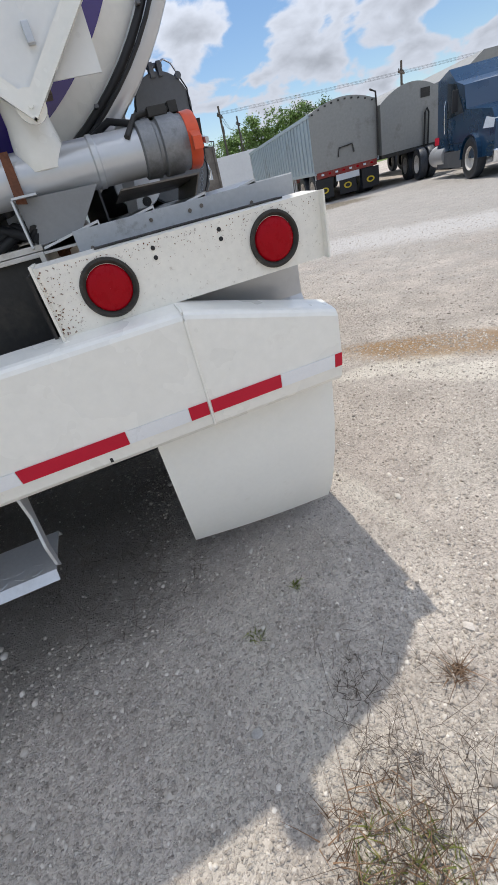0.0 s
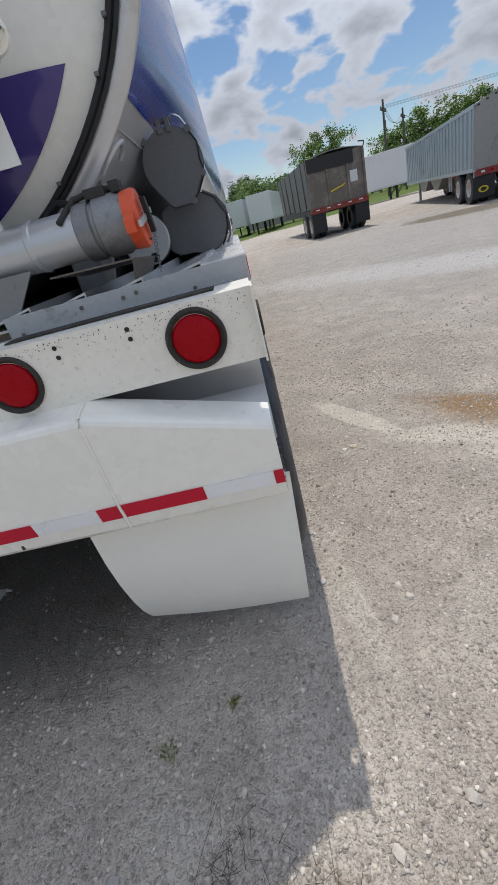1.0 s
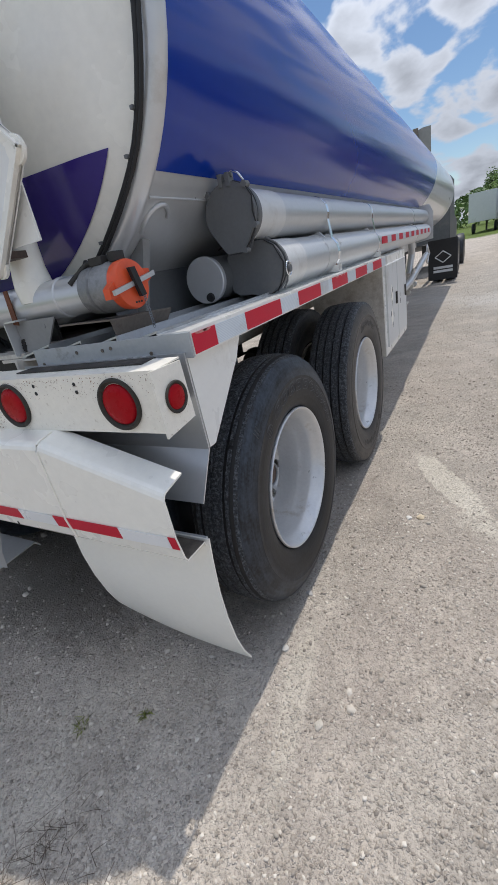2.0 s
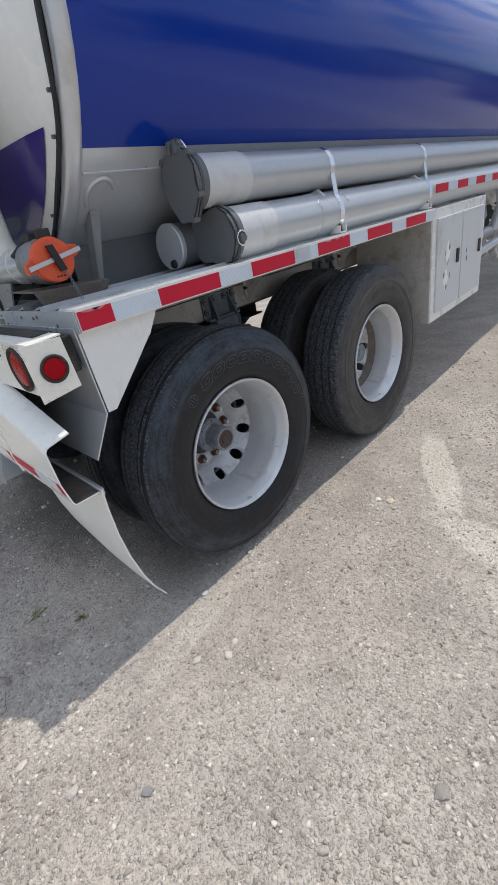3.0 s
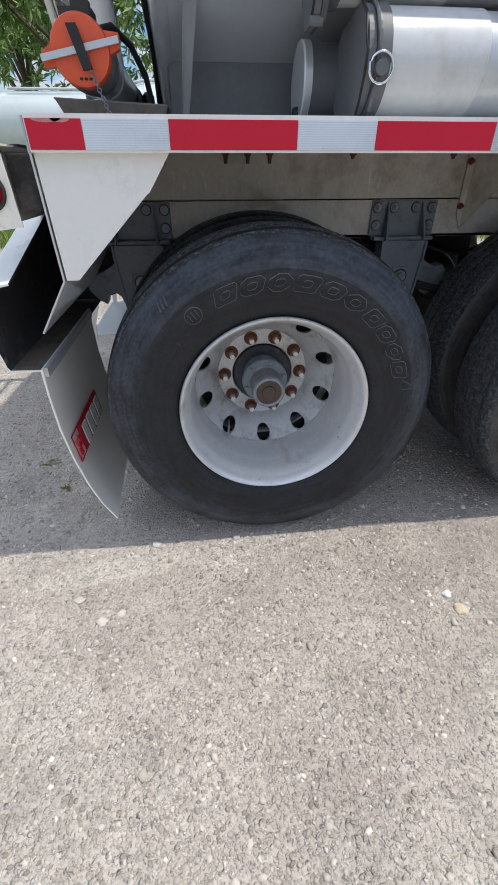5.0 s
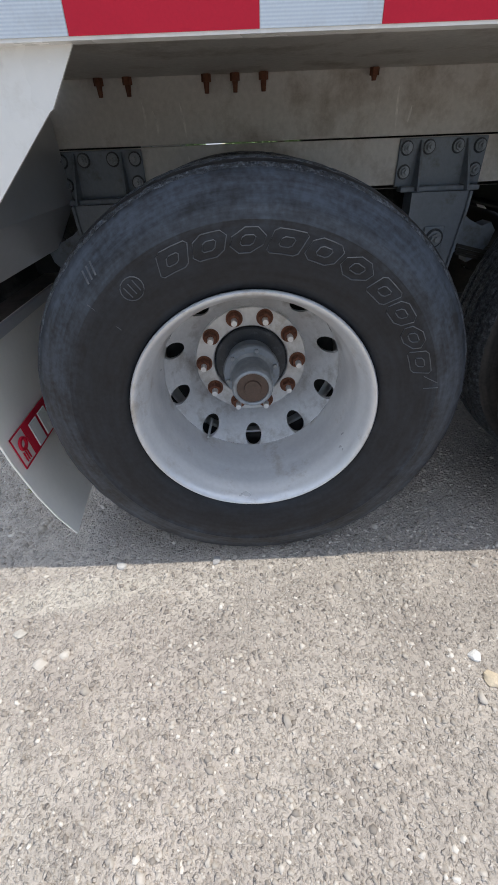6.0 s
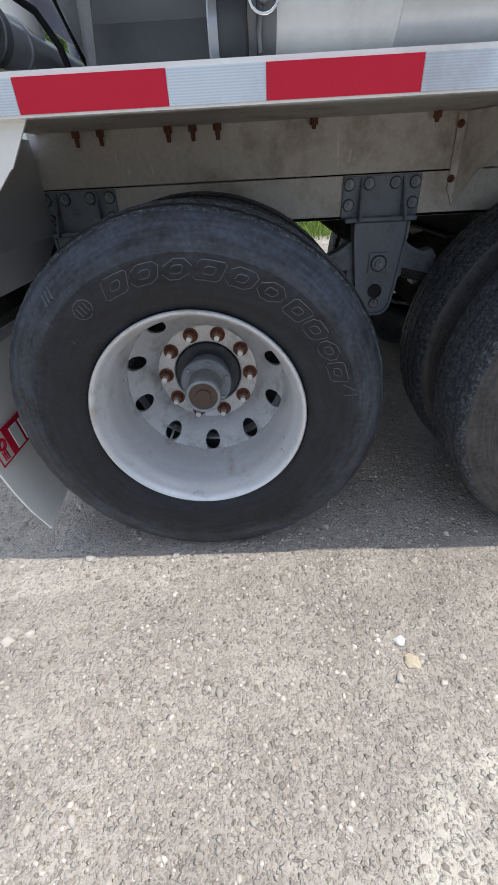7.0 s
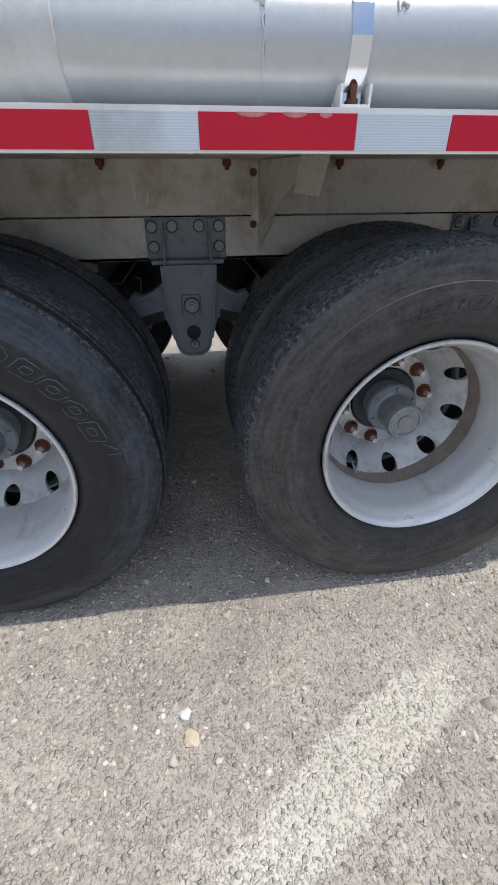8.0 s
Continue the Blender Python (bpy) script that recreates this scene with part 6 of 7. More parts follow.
def simple_wheel(parent, x, y, r, w, sx, rim="grimy"):
    """A far wheel: tyre ring with a dished rim; sx is the side that it faces."""
    k = new("wheel")
    k.parent = parent
    k.matrix_basis = pose(x, y, r, 0, 0, 0 if sx > 0 else 180)
    bm = BM()
    lathe(bm, [(w / 2 - 0.02, r * 0.56), (w / 2, r * 0.75), (w / 2 - 0.02, r * 0.96), (w / 2 - 0.05, r), (-w / 2 + 0.05, r), (-w / 2, r * 0.9), (-w / 2, r * 0.5)], 32)
    part("tyre", bm, "rubber", k, smooth=40)
    bm = BM()
    lathe(bm, [(w / 2 - 0.015, r * 0.57), (w / 2 - 0.03, r * 0.52), (0.0, r * 0.48), (-0.03, r * 0.3), (0.0, r * 0.2), (0.04, r * 0.16), (0.04, 0.001)], 32)
    part("rim", bm, rim, k, smooth=40)
    return k


def hopper_trailer():
    t = thing("hopper_trailer", 10.5, 14.1, 0, "grey arched hopper trailer with black mud flaps on gravel", "trailer", rz=-11)
    L, W, z0, z1, rise = 12.5, 1.22, 1.02, 2.78, 0.28

    def arch(n=14):
        return [(W * (1 - 2 * k / n), z1 + rise * (1 - (1 - 2 * k / n) ** 2)) for k in range(n + 1)]

    bm = BM()
    prism(bm, [(W, 0.0, z0), *[(x, 0.0, z) for x, z in arch()], (-W, 0.0, z0)], (0, 0.06, 0))
    part("rear_wall", bm, "trailer_grey", t, "scuffed grey rear wall")
    bm = BM()
    prism(bm, [(W, L - 0.06, z0), *[(x, L - 0.06, z) for x, z in arch()], (-W, L - 0.06, z0)], (0, 0.06, 0))
    part("front_wall", bm, "trailer_grey", t)
    for sx in (1, -1):
        bm = BM()
        box(bm, sx * W, sx * (W - 0.05), 0.06, L - 0.06, z0, z1)
        part("side_wall", bm, "trailer_blue", t, "pale blue-grey ribbed side")
        for k in range(26):
            bm = BM()
            box(bm, sx * W, sx * (W + 0.028), 0.25 + 0.47 * k, 0.31 + 0.47 * k, z0 + 0.05, z1 - 0.08)
            part("rib", bm, "trailer_blue", t)
        for z in (z0 - 0.05, z1 - 0.08):
            bm = BM()
            box(bm, sx * (W + 0.04), sx * (W - 0.06), 0, L, z, z + 0.11)
            part("edge_rail", bm, "trailer_blue", t)
    bm = BM()
    top = arch()
    for (xa, za), (xb, zb) in zip(top, top[1:]):
        prism(bm, [(xa, 0.06, za), (xb, 0.06, zb), (xb, 0.06, zb - 0.03), (xa, 0.06, za - 0.03)], (0, L - 0.12, 0))
    part("tarp_roof", bm, "trailer_grey", t)
    bm = BM()
    box(bm, -1.15, 1.15, -0.04, 0.1, 0.82, 1.02)
    part("tail_beam", bm, "red_steel", t, "faded red tail beam")
    for k in range(8):
        bm = BM()
        box(bm, -1.0 + 0.27 * k, -0.9 + 0.27 * k, -0.055, -0.04, 0.9, 0.96)
        part("marker", bm, "red_lens" if k % 2 else "white_tape", t)
    for x in (-0.92, -0.02, 0.88):
        bm = BM()
        box(bm, x - 0.32, x + 0.34, -0.02, 0.0, 0.16, 0.80)
        f = part("mud_flap", bm, "tarp", t, "black mud flap with a yellow oval")
        bm = BM()
        lathe(bm, [(-0.024, 0.075), (-0.03, 0.08), (-0.03, 0.12), (-0.024, 0.125)], 24, "y", (x, 0, 0))
        for v in bm.verts:
            v.co.x = x + (v.co.x - x) * 1.25
            v.co.z = 0.42 + v.co.z * 0.8
        part("yellow_oval", bm, "yellow", f)
    bm = BM()
    box(bm, -0.45, 0.45, -0.05, -0.03, 0.62, 0.82)
    part("plate_panel", bm, "box_white", t)
    bm = BM()
    pipe(bm, [(-0.3, -0.05, 1.35), (-0.25, -0.05, 1.62), (0.25, -0.05, 1.66), (0.3, -0.05, 1.4)], 0.025)
    part("scrape_bar", bm, "dark", t)
    for k in range(10):
        bm = BM()
        x, z = arch(20)[k * 2 + 1]
        box(bm, x - 0.035, x + 0.035, -0.012, 0.0, z - 0.10, z - 0.05)
        part("arch_slot", bm, "dark", t)
    for y in (0.7, 2.05):
        for x, s in ((-1.05, -1), (-0.72, -1), (1.05, 1), (0.72, 1)):
            simple_wheel(t, x, y, 0.5, 0.28, s)
    for y in (6.8, 9.6):
        bm = BM()
        prism(bm, [(-0.9, y - 1.3, z0), (-0.9, y + 1.3, z0), (-0.9, y + 0.35, 0.5), (-0.9, y - 0.35, 0.5)], (1.8, 0, 0))
        part("hopper", bm, "trailer_grey", t)
    for x in (-0.85, 0.85):
        bm = BM()
        box(bm, x - 0.06, x + 0.06, 10.8, 10.92, 0.06, 1.0)
        box(bm, x - 0.13, x + 0.13, 10.75, 10.97, 0.0, 0.06)
        part("landing_leg", bm, "silver", t)
    for sx in (-1, 1):
        bm = BM()
        box(bm, sx * 0.5, sx * 0.4, 0.1, L - 0.2, 0.78, 0.98)
        part("frame_beam", bm, "red_steel", t)
    for k, y in enumerate((0.15, 3.0, 3.3)):
        bm = BM()
        box(bm, -1.18, -1.14, y, y + 0.06, 0.45, 0.98)
        part("side_post", bm, "box_white", t)
    bm = BM()
    pipe(bm, [(1.2, -0.05, 1.1), (1.22, -0.1, 2.4), (1.2, -0.08, 2.95), (1.0, -0.06, 3.05)], 0.03)
    part("tarp_arm", bm, "dark", t)


hopper_trailer()


def semi_truck():
    """Blue tractor facing the viewer's side with an arched trailer behind it."""
    t = thing("semi_truck", 13.25, 11.2, 0, "dark teal-blue semi tractor parked on gravel", "truck", rz=-21)
    # own frame: nose towards -y
    bm = BM()
    prism(bm, [(-1.05, -0.2, 0.75), (-1.05, -0.2, 2.55), (-1.05, -1.0, 2.7), (-1.05, -1.5, 2.35), (-1.05, -2.05, 2.2), (-1.05, -2.25, 1.65), (-1.05, -3.7, 1.5), (-1.05, -3.95, 1.2), (-1.05, -3.95, 0.5), (-1.05, -1.6, 0.5), (-1.05, -1.5, 0.75)], (2.1, 0, 0))
    part("cab", bm, "cab_blue", t, "glossy teal-blue cab", bevel=0.05)
    for sx in (-1, 1):
        bm = BM()
        prism(bm, [(sx * 1.055, -0.95, 1.55), (sx * 1.055, -0.95, 2.4), (sx * 1.055, -1.55, 2.3), (sx * 1.055, -2.1, 1.6)], (sx * 0.012, 0, 0))
        part("side_window", bm, "glass", t)
        bm = BM()
        box(bm, sx * 1.15, sx * 1.3, -1.95, -1.85, 1.65, 2.15)
        part("mirror", bm, "tarp", t, bevel=0.02)
        bm = BM()
        lathe(bm, [(-0.9, 0.001), (-0.9, 0.3), (0.2, 0.3), (0.2, 0.001)], 28, "y", (sx * 0.85, 0.1, 0.62))
        part("fuel_tank", bm, "alu", t, smooth=40)
        simple_wheel(t, sx * 1.0, -2.75, 0.5, 0.28, sx)
        bm = BM()
        pts = arc((sx * 0.86, -2.75, 0.5), 0.58, 0, 180, 14)
        sheet(bm, [(p[1], p[2]) for p in pts], sx * 0.84, sx * 1.16, 0.03)
        part("fender", bm, "cab_blue", t)
        for y in (1.6, 2.95):
            simple_wheel(t, sx * 1.0, y, 0.5, 0.28, sx)
            simple_wheel(t, sx * 0.68, y, 0.5, 0.28, sx)
        bm = BM()
        box(bm, sx * 0.5, sx * 0.42, -0.4, 3.8, 0.75, 0.98)
        part("frame_beam", bm, "dark", t)
    bm = BM()
    prism(bm, [(-0.95, -1.62, 2.26), (0.95, -1.62, 2.26), (0.9, -2.1, 1.72), (-0.9, -2.1, 1.72)], (0, -0.03, 0.03))
    part("windscreen", bm, "glass", t)
    for sx in (-1, 1):
        bm = BM()
        prism(bm, [(sx * 1.06, -3.3, 1.12), (sx * 1.06, -3.86, 1.10), (sx * 1.06, -3.9, 1.28), (sx * 1.06, -3.45, 1.36)], (-sx * 0.12, 0, 0))
        part("headlight", bm, "white_tape", t, bevel=0.02)
        bm = BM()
        prism(bm, [(sx * 1.07, -0.25, 0.3), (sx * 1.07, -2.1, 0.3), (sx * 1.07, -2.1, 0.72), (sx * 1.07, -0.25, 0.72)], (-sx * 0.25, 0, 0))
        part("side_skirt", bm, "cap_dark", t, bevel=0.02)
        bm = BM()
        prism(bm, [(sx * 1.056, -0.98, 0.9), (sx * 1.056, -2.08, 0.9), (sx * 1.056, -2.08, 0.915), (sx * 1.056, -0.995, 0.915), (sx * 1.056, -0.995, 2.42), (sx * 1.056, -0.98, 2.42)], (sx * 0.004, 0, 0))
        part("door_seam", bm, "black", t)
        bm = BM()
        pipe(bm, [(sx * 1.09, -0.9, 1.2), (sx * 1.11, -0.9, 1.3), (sx * 1.11, -0.9, 1.9), (sx * 1.09, -0.9, 2.0)], 0.018)
        part("grab_handle", bm, "chrome", t, smooth=50)
    bm = BM()
    box(bm, -0.75, 0.75, -4.02, -3.95, 0.7, 1.35)
    part("grille", bm, "chrome", t)
    bm = BM()
    box(bm, -1.1, 1.1, -4.1, -3.95, 0.35, 0.65)
    part("front_bumper", bm, "chrome", t, bevel=0.04)
    bm = BM()
    box(bm, -1.06, -1.04, -0.35, 0.0, 0.95, 1.15)
    part("red_tag", bm, "red_tape", t)
    tr = thing("grain_trailer", 13.0, 13.6, 0, "grey arched grain trailer coupled behind a blue tractor", "trailer", rz=-6)
    W, L, z0, z1 = 1.22, 12.0, 1.05, 2.55
    n = 14
    arch = [(W * (1 - 2 * k / n), z1 + 0.42 * (1 - (1 - 2 * k / n) ** 2)) for k in range(n + 1)]
    bm = BM()
    prism(bm, [(W, 0, z0), *[(x, 0, z) for x, z in arch], (-W, 0, z0)], (0, 0.06, 0))
    part("front_wall", bm, "trailer_grey", tr)
    bm = BM()
    for (xa, za), (xb, zb) in zip(arch, arch[1:]):
        prism(bm, [(xa, 0.06, za), (xb, 0.06, zb), (xb, 0.06, zb - 0.03), (xa, 0.06, za - 0.03)], (0, L, 0))
    part("tarp_roof", bm, "trailer_grey", tr)
    for sx in (-1, 1):
        bm = BM()
        box(bm, sx * W, sx * (W - 0.05), 0.06, L, z0, z1)
        part("side_wall", bm, "trailer_grey", tr)
        for k in range(16):
            bm = BM()
            box(bm, sx * W, sx * (W + 0.06), 0.3 + 0.7 * k, 0.42 + 0.7 * k, z0, z1)
            part("rib", bm, "trailer_grey", tr)
        for y in (9.5, 10.85):
            simple_wheel(tr, sx * 1.05, y, 0.5, 0.28, sx)
    bm = BM()
    box(bm, -W, W, 0, L, z0 - 0.12, z0)
    part("floor_frame", bm, "dark", tr)
    bm = BM()
    box(bm, 0.35, 0.7, -0.02, 0.0, 2.45, 2.72)
    part("front_window", bm, "dark", tr)
    bm = BM()
    pipe(bm, [(0.45, -0.05, 1.0), (0.47, -0.08, 2.0), (0.55, -0.08, 2.12), (0.62, -0.08, 2.0), (0.6, -0.06, 1.0)], 0.03)
    part("air_hose", bm, "black", tr)
    # another one further along
    t2 = thing("tarped_trailer", 16.0, 12.8, 0, "long grey trailer with a sloping dark tarp", "trailer", rz=-12)
    bm = BM()
    prism(bm, [(-1.25, 0, 1.0), (-1.25, 0, 2.9), (-0.6, 0, 3.3), (0.6, 0, 3.3), (1.25, 0, 2.9), (1.25, 0, 1.0)], (0, 12, 0))
    part("body", bm, "trailer_grey", t2, bevel=0.03)
    for y in (1.5, 9.5, 10.8):
        for sx in (-1, 1):
            simple_wheel(t2, sx * 1.05, y, 0.5, 0.28, sx)


semi_truck()


def dump_trailer():
    t = thing("dump_trailer", 5.65, 17.9, 0, "scraped brown steel dump trailer with a black tarp", "trailer", rz=2)
    W, L, z0, z1 = 1.18, 8.0, 1.12, 2.86
    bm = BM()
    prism(bm, [(-W, 0, z0), (-W, 0, z1), (W, 0, z1), (W, 0, z0)], (0, 0.07, 0))
    part("tailgate", bm, "dump", t, "scraped brown tailgate")
    for x in (-W, -0.4, 0.42, W - 0.09):
        bm = BM()
        box(bm, x, x + 0.09, -0.05, 0.0, z0, z1)
        part("gate_post", bm, "dump", t)
    bm = BM()
    box(bm, -W + 0.02, W - 0.45, -0.055, -0.005, z1 - 0.45, z1 + 0.03)
    part("tarp_flap", bm, "tarp", t)
    for sx in (-1, 1):
        bm = BM()
        prism(bm, [(sx * W, 0.07, z0 + 0.1), (sx * (W + 0.03), 0.07, z1), (sx * (W - 0.03), 0.07, z1), (sx * (W - 0.12), 0.07, z0 + 0.1)], (0, L, 0))
        part("side_wall", bm, "dump_side", t, "dark grey curved side")
        for k in range(5):
            bm = BM()
            box(bm, sx * W, sx * (W + 0.05), 0.9 + 1.5 * k, 1.0 + 1.5 * k, z0, z1)
            part("rib", bm, "dump_side", t)
        for y in (0.75, 2.1):
            simple_wheel(t, sx * 1.02, y, 0.5, 0.28, sx)
            simple_wheel(t, sx * 0.7, y, 0.5, 0.28, sx)
        bm = BM()
        box(bm, sx * 1.2, sx * 0.62, -0.03, -0.01, 0.22, 1.0)
        part("mud_flap", bm, "tarp", t)
    bm = BM()
    pts = [(W * (1 - 2 * k / 10), z1 + 0.16 * (1 - (1 - 2 * k / 10) ** 2)) for k in range(11)]
    for (xa, za), (xb, zb) in zip(pts, pts[1:]):
        prism(bm, [(xa, 0.07, za), (xb, 0.07, zb), (xb, 0.07, zb - 0.03), (xa, 0.07, za - 0.03)], (0, L, 0))
    part("roll_tarp", bm, "trailer_grey", t)
    bm = BM()
    box(bm, -1.2, 1.2, -0.08, 0.06, 0.95, 1.14)
    part("tail_beam", bm, "red_steel", t, "faded red tail beam with white tape")
    for k in range(5):
        bm = BM()
        box(bm, -1.0 + 0.45 * k, -0.86 + 0.45 * k, -0.09, -0.08, 1.05, 1.09)
        part("tape_white", bm, "white_tape", t)
    bm = BM()
    box(bm, 0.55, 0.85, -0.012, -0.002, 1.75, 2.15)
    part("white_patch", bm, "box_white", t)
    bm = BM()
    pipe(bm, [(-0.3, -0.06, 1.6), (0.2, -0.06, 1.72), (0.3, -0.06, 1.78)], 0.03)
    part("latch_bar", bm, "yellow", t)
    bm = BM()
    pipe(bm, [(W, -0.03, z1), (W + 0.03, -0.05, z1 + 0.14), (W - 0.2, -0.05, z1 + 0.18)], 0.025)
    part("tarp_arm", bm, "dark", t)
    bm = BM()
    box(bm, -1.1, 1.1, 0.1, L, 0.9, 1.12)
    part("chassis", bm, "dark", t)


dump_trailer()


def box_trailer(x, y, rz, L, legs, z0=1.1, z1=3.9):
    t = thing("box_trailer", x, y, 0, "plain white box trailer parked on the grass", "trailer", group="white box trailers", rz=rz)
    bm = BM()
    box(bm, 0, L, 0, 2.5, z0, z1)
    part("body", bm, "box_white", t, bevel=0.03)
    bm = BM()
    box(bm, 0.02, L - 0.02, -0.02, 0.02, z0 - 0.06, z0 + 0.08)
    part("bottom_rail", bm, "alu", t)
    for k in range(int(L / 1.2)):
        bm = BM()
        box(bm, 0.6 + 1.2 * k, 0.63 + 1.2 * k, -0.012, 0.0, z0 + 0.1, z1 - 0.1)
        part("side_seam", bm, "box_white", t)
    for lx in legs:
        for ly in (0.3, 2.1):
            bm = BM()
            box(bm, lx, lx + 0.12, ly, ly + 0.12, 0.0, z0)
            pipe(bm, [(lx + 0.06, ly + 0.06, 0.3), (lx + 0.7, ly + 0.06, z0)], 0.03)
            part("landing_leg", bm, "dark", t)
    for ly in (0.2, 2.3):
        simple_wheel(t, L - 2.0 if legs[0] < L / 2 else 2.0, ly, 0.5, 0.28, 1).matrix_basis = pose(L - 2.0 if legs[0] < L / 2 else 2.0, ly, 0.5, 0, 0, 90)
    return t


box_trailer(13.9, 43.2, -16, 13.0, (2.2, 2.8))
box_trailer(5.4, 47.0, 78, 11.0, (1.6, 2.0), z1=3.7)
box_trailer(2.7, 52.0, 82, 12.0, (9.5, 10.0), z1=3.8)


def utility_pole(x, y, h, rz):
    t = thing("utility_pole", x, y, 0, "weathered wooden utility pole with crossarms", "pole", group="utility poles", rz=rz)
    bm = BM()
    cyl(bm, (0, 0, 0), (0, 0, h), 0.16, 0.11, 14)
    part("pole", bm, "wood", t, smooth=40)
    bm = BM()
    box(bm, -1.3, 1.3, -0.07, 0.07, h - 1.05, h - 0.88)
    part("crossarm", bm, "wood", t)
    for k in (-1.15, -0.5, 0.5, 1.15):
        bm = BM()
        lathe(bm, [(h - 0.88, 0.03), (h - 0.8, 0.06), (h - 0.72, 0.05), (h - 0.68, 0.01)], 10, "z", (k, 0, 0))
        part("insulator", bm, "dark", t)
    bm = BM()
    cyl(bm, (0.22, 0, h - 2.6), (0.22, 0, h - 1.9), 0.16, seg=14)
    part("transformer", bm, "grey", t)


POLES = ((20.1, 55.2, 9.4), (26.0, 65.5, 9.4), (37.4, 45.5, 8.4))
for k, (x, y, h) in enumerate(POLES):
    utility_pole(x, y, h, 60 if k < 2 else 40)
for dx in (-1.15, -0.5, 0.5, 1.15):
    bm = BM()
    c, s = math.cos(radians(60)), math.sin(radians(60))
    for (xa, ya, ha), (xb, yb, hb) in ((POLES[0], POLES[1]), (POLES[1], (62.0, 120.0, 9.0)), (POLES[0], (90.0, 30.0, 9.4))):
        pts = []
        for i in range(13):
            f = i / 12
            pts.append((xa + (xb - xa) * f + dx * c, ya + (yb - ya) * f + dx * s, ha - 0.7 + (hb - ha) * f - 1.2 * math.sin(math.pi * f)))
        pipe(bm, pts, 0.011, 5)
    ob = part("power_line", bm, "dark")
    tagged(ob, "thin black power line sagging between wooden poles", "cable", group="power lines")


def tree(x, y, h, r, n, seed, mat="leaf", leaf=0.35, spray=0):
    """Tapered trunk and limbs, and a crown of clumps of small leaf blades."""
    rnd = random.Random(seed)
    t = thing("tree", x, y, 0, "leafy green broadleaf tree at the yard's edge", "tree", group="trees")
    bm = BM()
    cyl(bm, (0, 0, 0), (0.1, 0, h * 0.55), 0.05 * h * 0.5, 0.02 * h * 0.5, 10)
    tips = []
    for k in range(11):
        a, f = rnd.uniform(0, 6.28), rnd.uniform(0.3, 0.55)
        tip = (r * rnd.uniform(0.4, 0.85) * math.cos(a), r * rnd.uniform(0.4, 0.85) * math.sin(a), h * rnd.uniform(0.55, 0.92))
        pipe(bm, [(0.05, 0, h * f), (tip[0] * 0.4, tip[1] * 0.4, h * f + (tip[2] - h * f) * 0.5), tip], 0.008 * h, 6)
        tips.append(tip)
    part("trunk", bm, "bark", t, smooth=50)
    clumps = []
    for k in range(110):
        tip = rnd.choice(tips)
        clumps.append((tip[0] + rnd.gauss(0, r * 0.28), tip[1] + rnd.gauss(0, r * 0.28), min(h, tip[2] + rnd.gauss(0, h * 0.1)), rnd.uniform(0.10, 0.26) * r))
    vs, fs = [], []
    for k in range(n if spray else 0):
        # long leaflets that fan out from hanging twig ends
        if k % spray == 0:
            cx, cy, cz, cr = rnd.choice(clumps)
            p = Vector((cx, cy, cz)) + Vector((rnd.gauss(0, 1), rnd.gauss(0, 1), rnd.gauss(0, 0.8))).normalized() * cr * rnd.uniform(0.4, 1.6)
            axis = Vector((rnd.gauss(0, 1), rnd.gauss(0, 1), rnd.gauss(-0.4, 0.6))).normalized()
        u = (axis * 0.7 + Vector((rnd.gauss(0, 0.6), rnd.gauss(0, 0.6), rnd.gauss(-0.15, 0.5)))).normalized()
        v = u.cross(Vector((rnd.gauss(0, 1), rnd.gauss(0, 1), rnd.gauss(0, 1)))).normalized()
        s, q = leaf * rnd.uniform(0.8, 1.5), p + axis * rnd.uniform(-0.2, 0.25)
        b = len(vs)
        vs += [q, q + u * s * 0.9 + v * s * 0.22, q + u * s * 2.0 - Vector((0, 0, s * 0.2)), q + u * s * 0.9 - v * s * 0.22]
        fs.append((b, b + 1, b + 2, b + 3))
    for k in range(0 if spray else n):
        cx, cy, cz, cr = rnd.choice(clumps)
        d = Vector((rnd.gauss(0, 1), rnd.gauss(0, 1), rnd.gauss(0, 0.8))).normalized() * cr * rnd.uniform(0.3, 1.5)
        p = Vector((cx, cy, cz)) + d
        u = Vector((rnd.gauss(0, 1), rnd.gauss(0, 1), rnd.gauss(0, 0.6))).normalized()
        v = u.cross(Vector((rnd.gauss(0, 1), rnd.gauss(0, 1), rnd.gauss(0, 1)))).normalized()
        s = leaf * rnd.uniform(0.6, 1.3)
        b = len(vs)
        vs += [p - u * s, p + v * s * 0.45, p + u * s, p - v * s * 0.45]
        fs.append((b, b + 1, b + 2, b + 3))
    me = bpy.data.meshes.new("crown")
    me.from_pydata(vs, [], fs)
    me.materials.append(M[mat])
    c = new("crown", me)
    c.parent = t
    return t


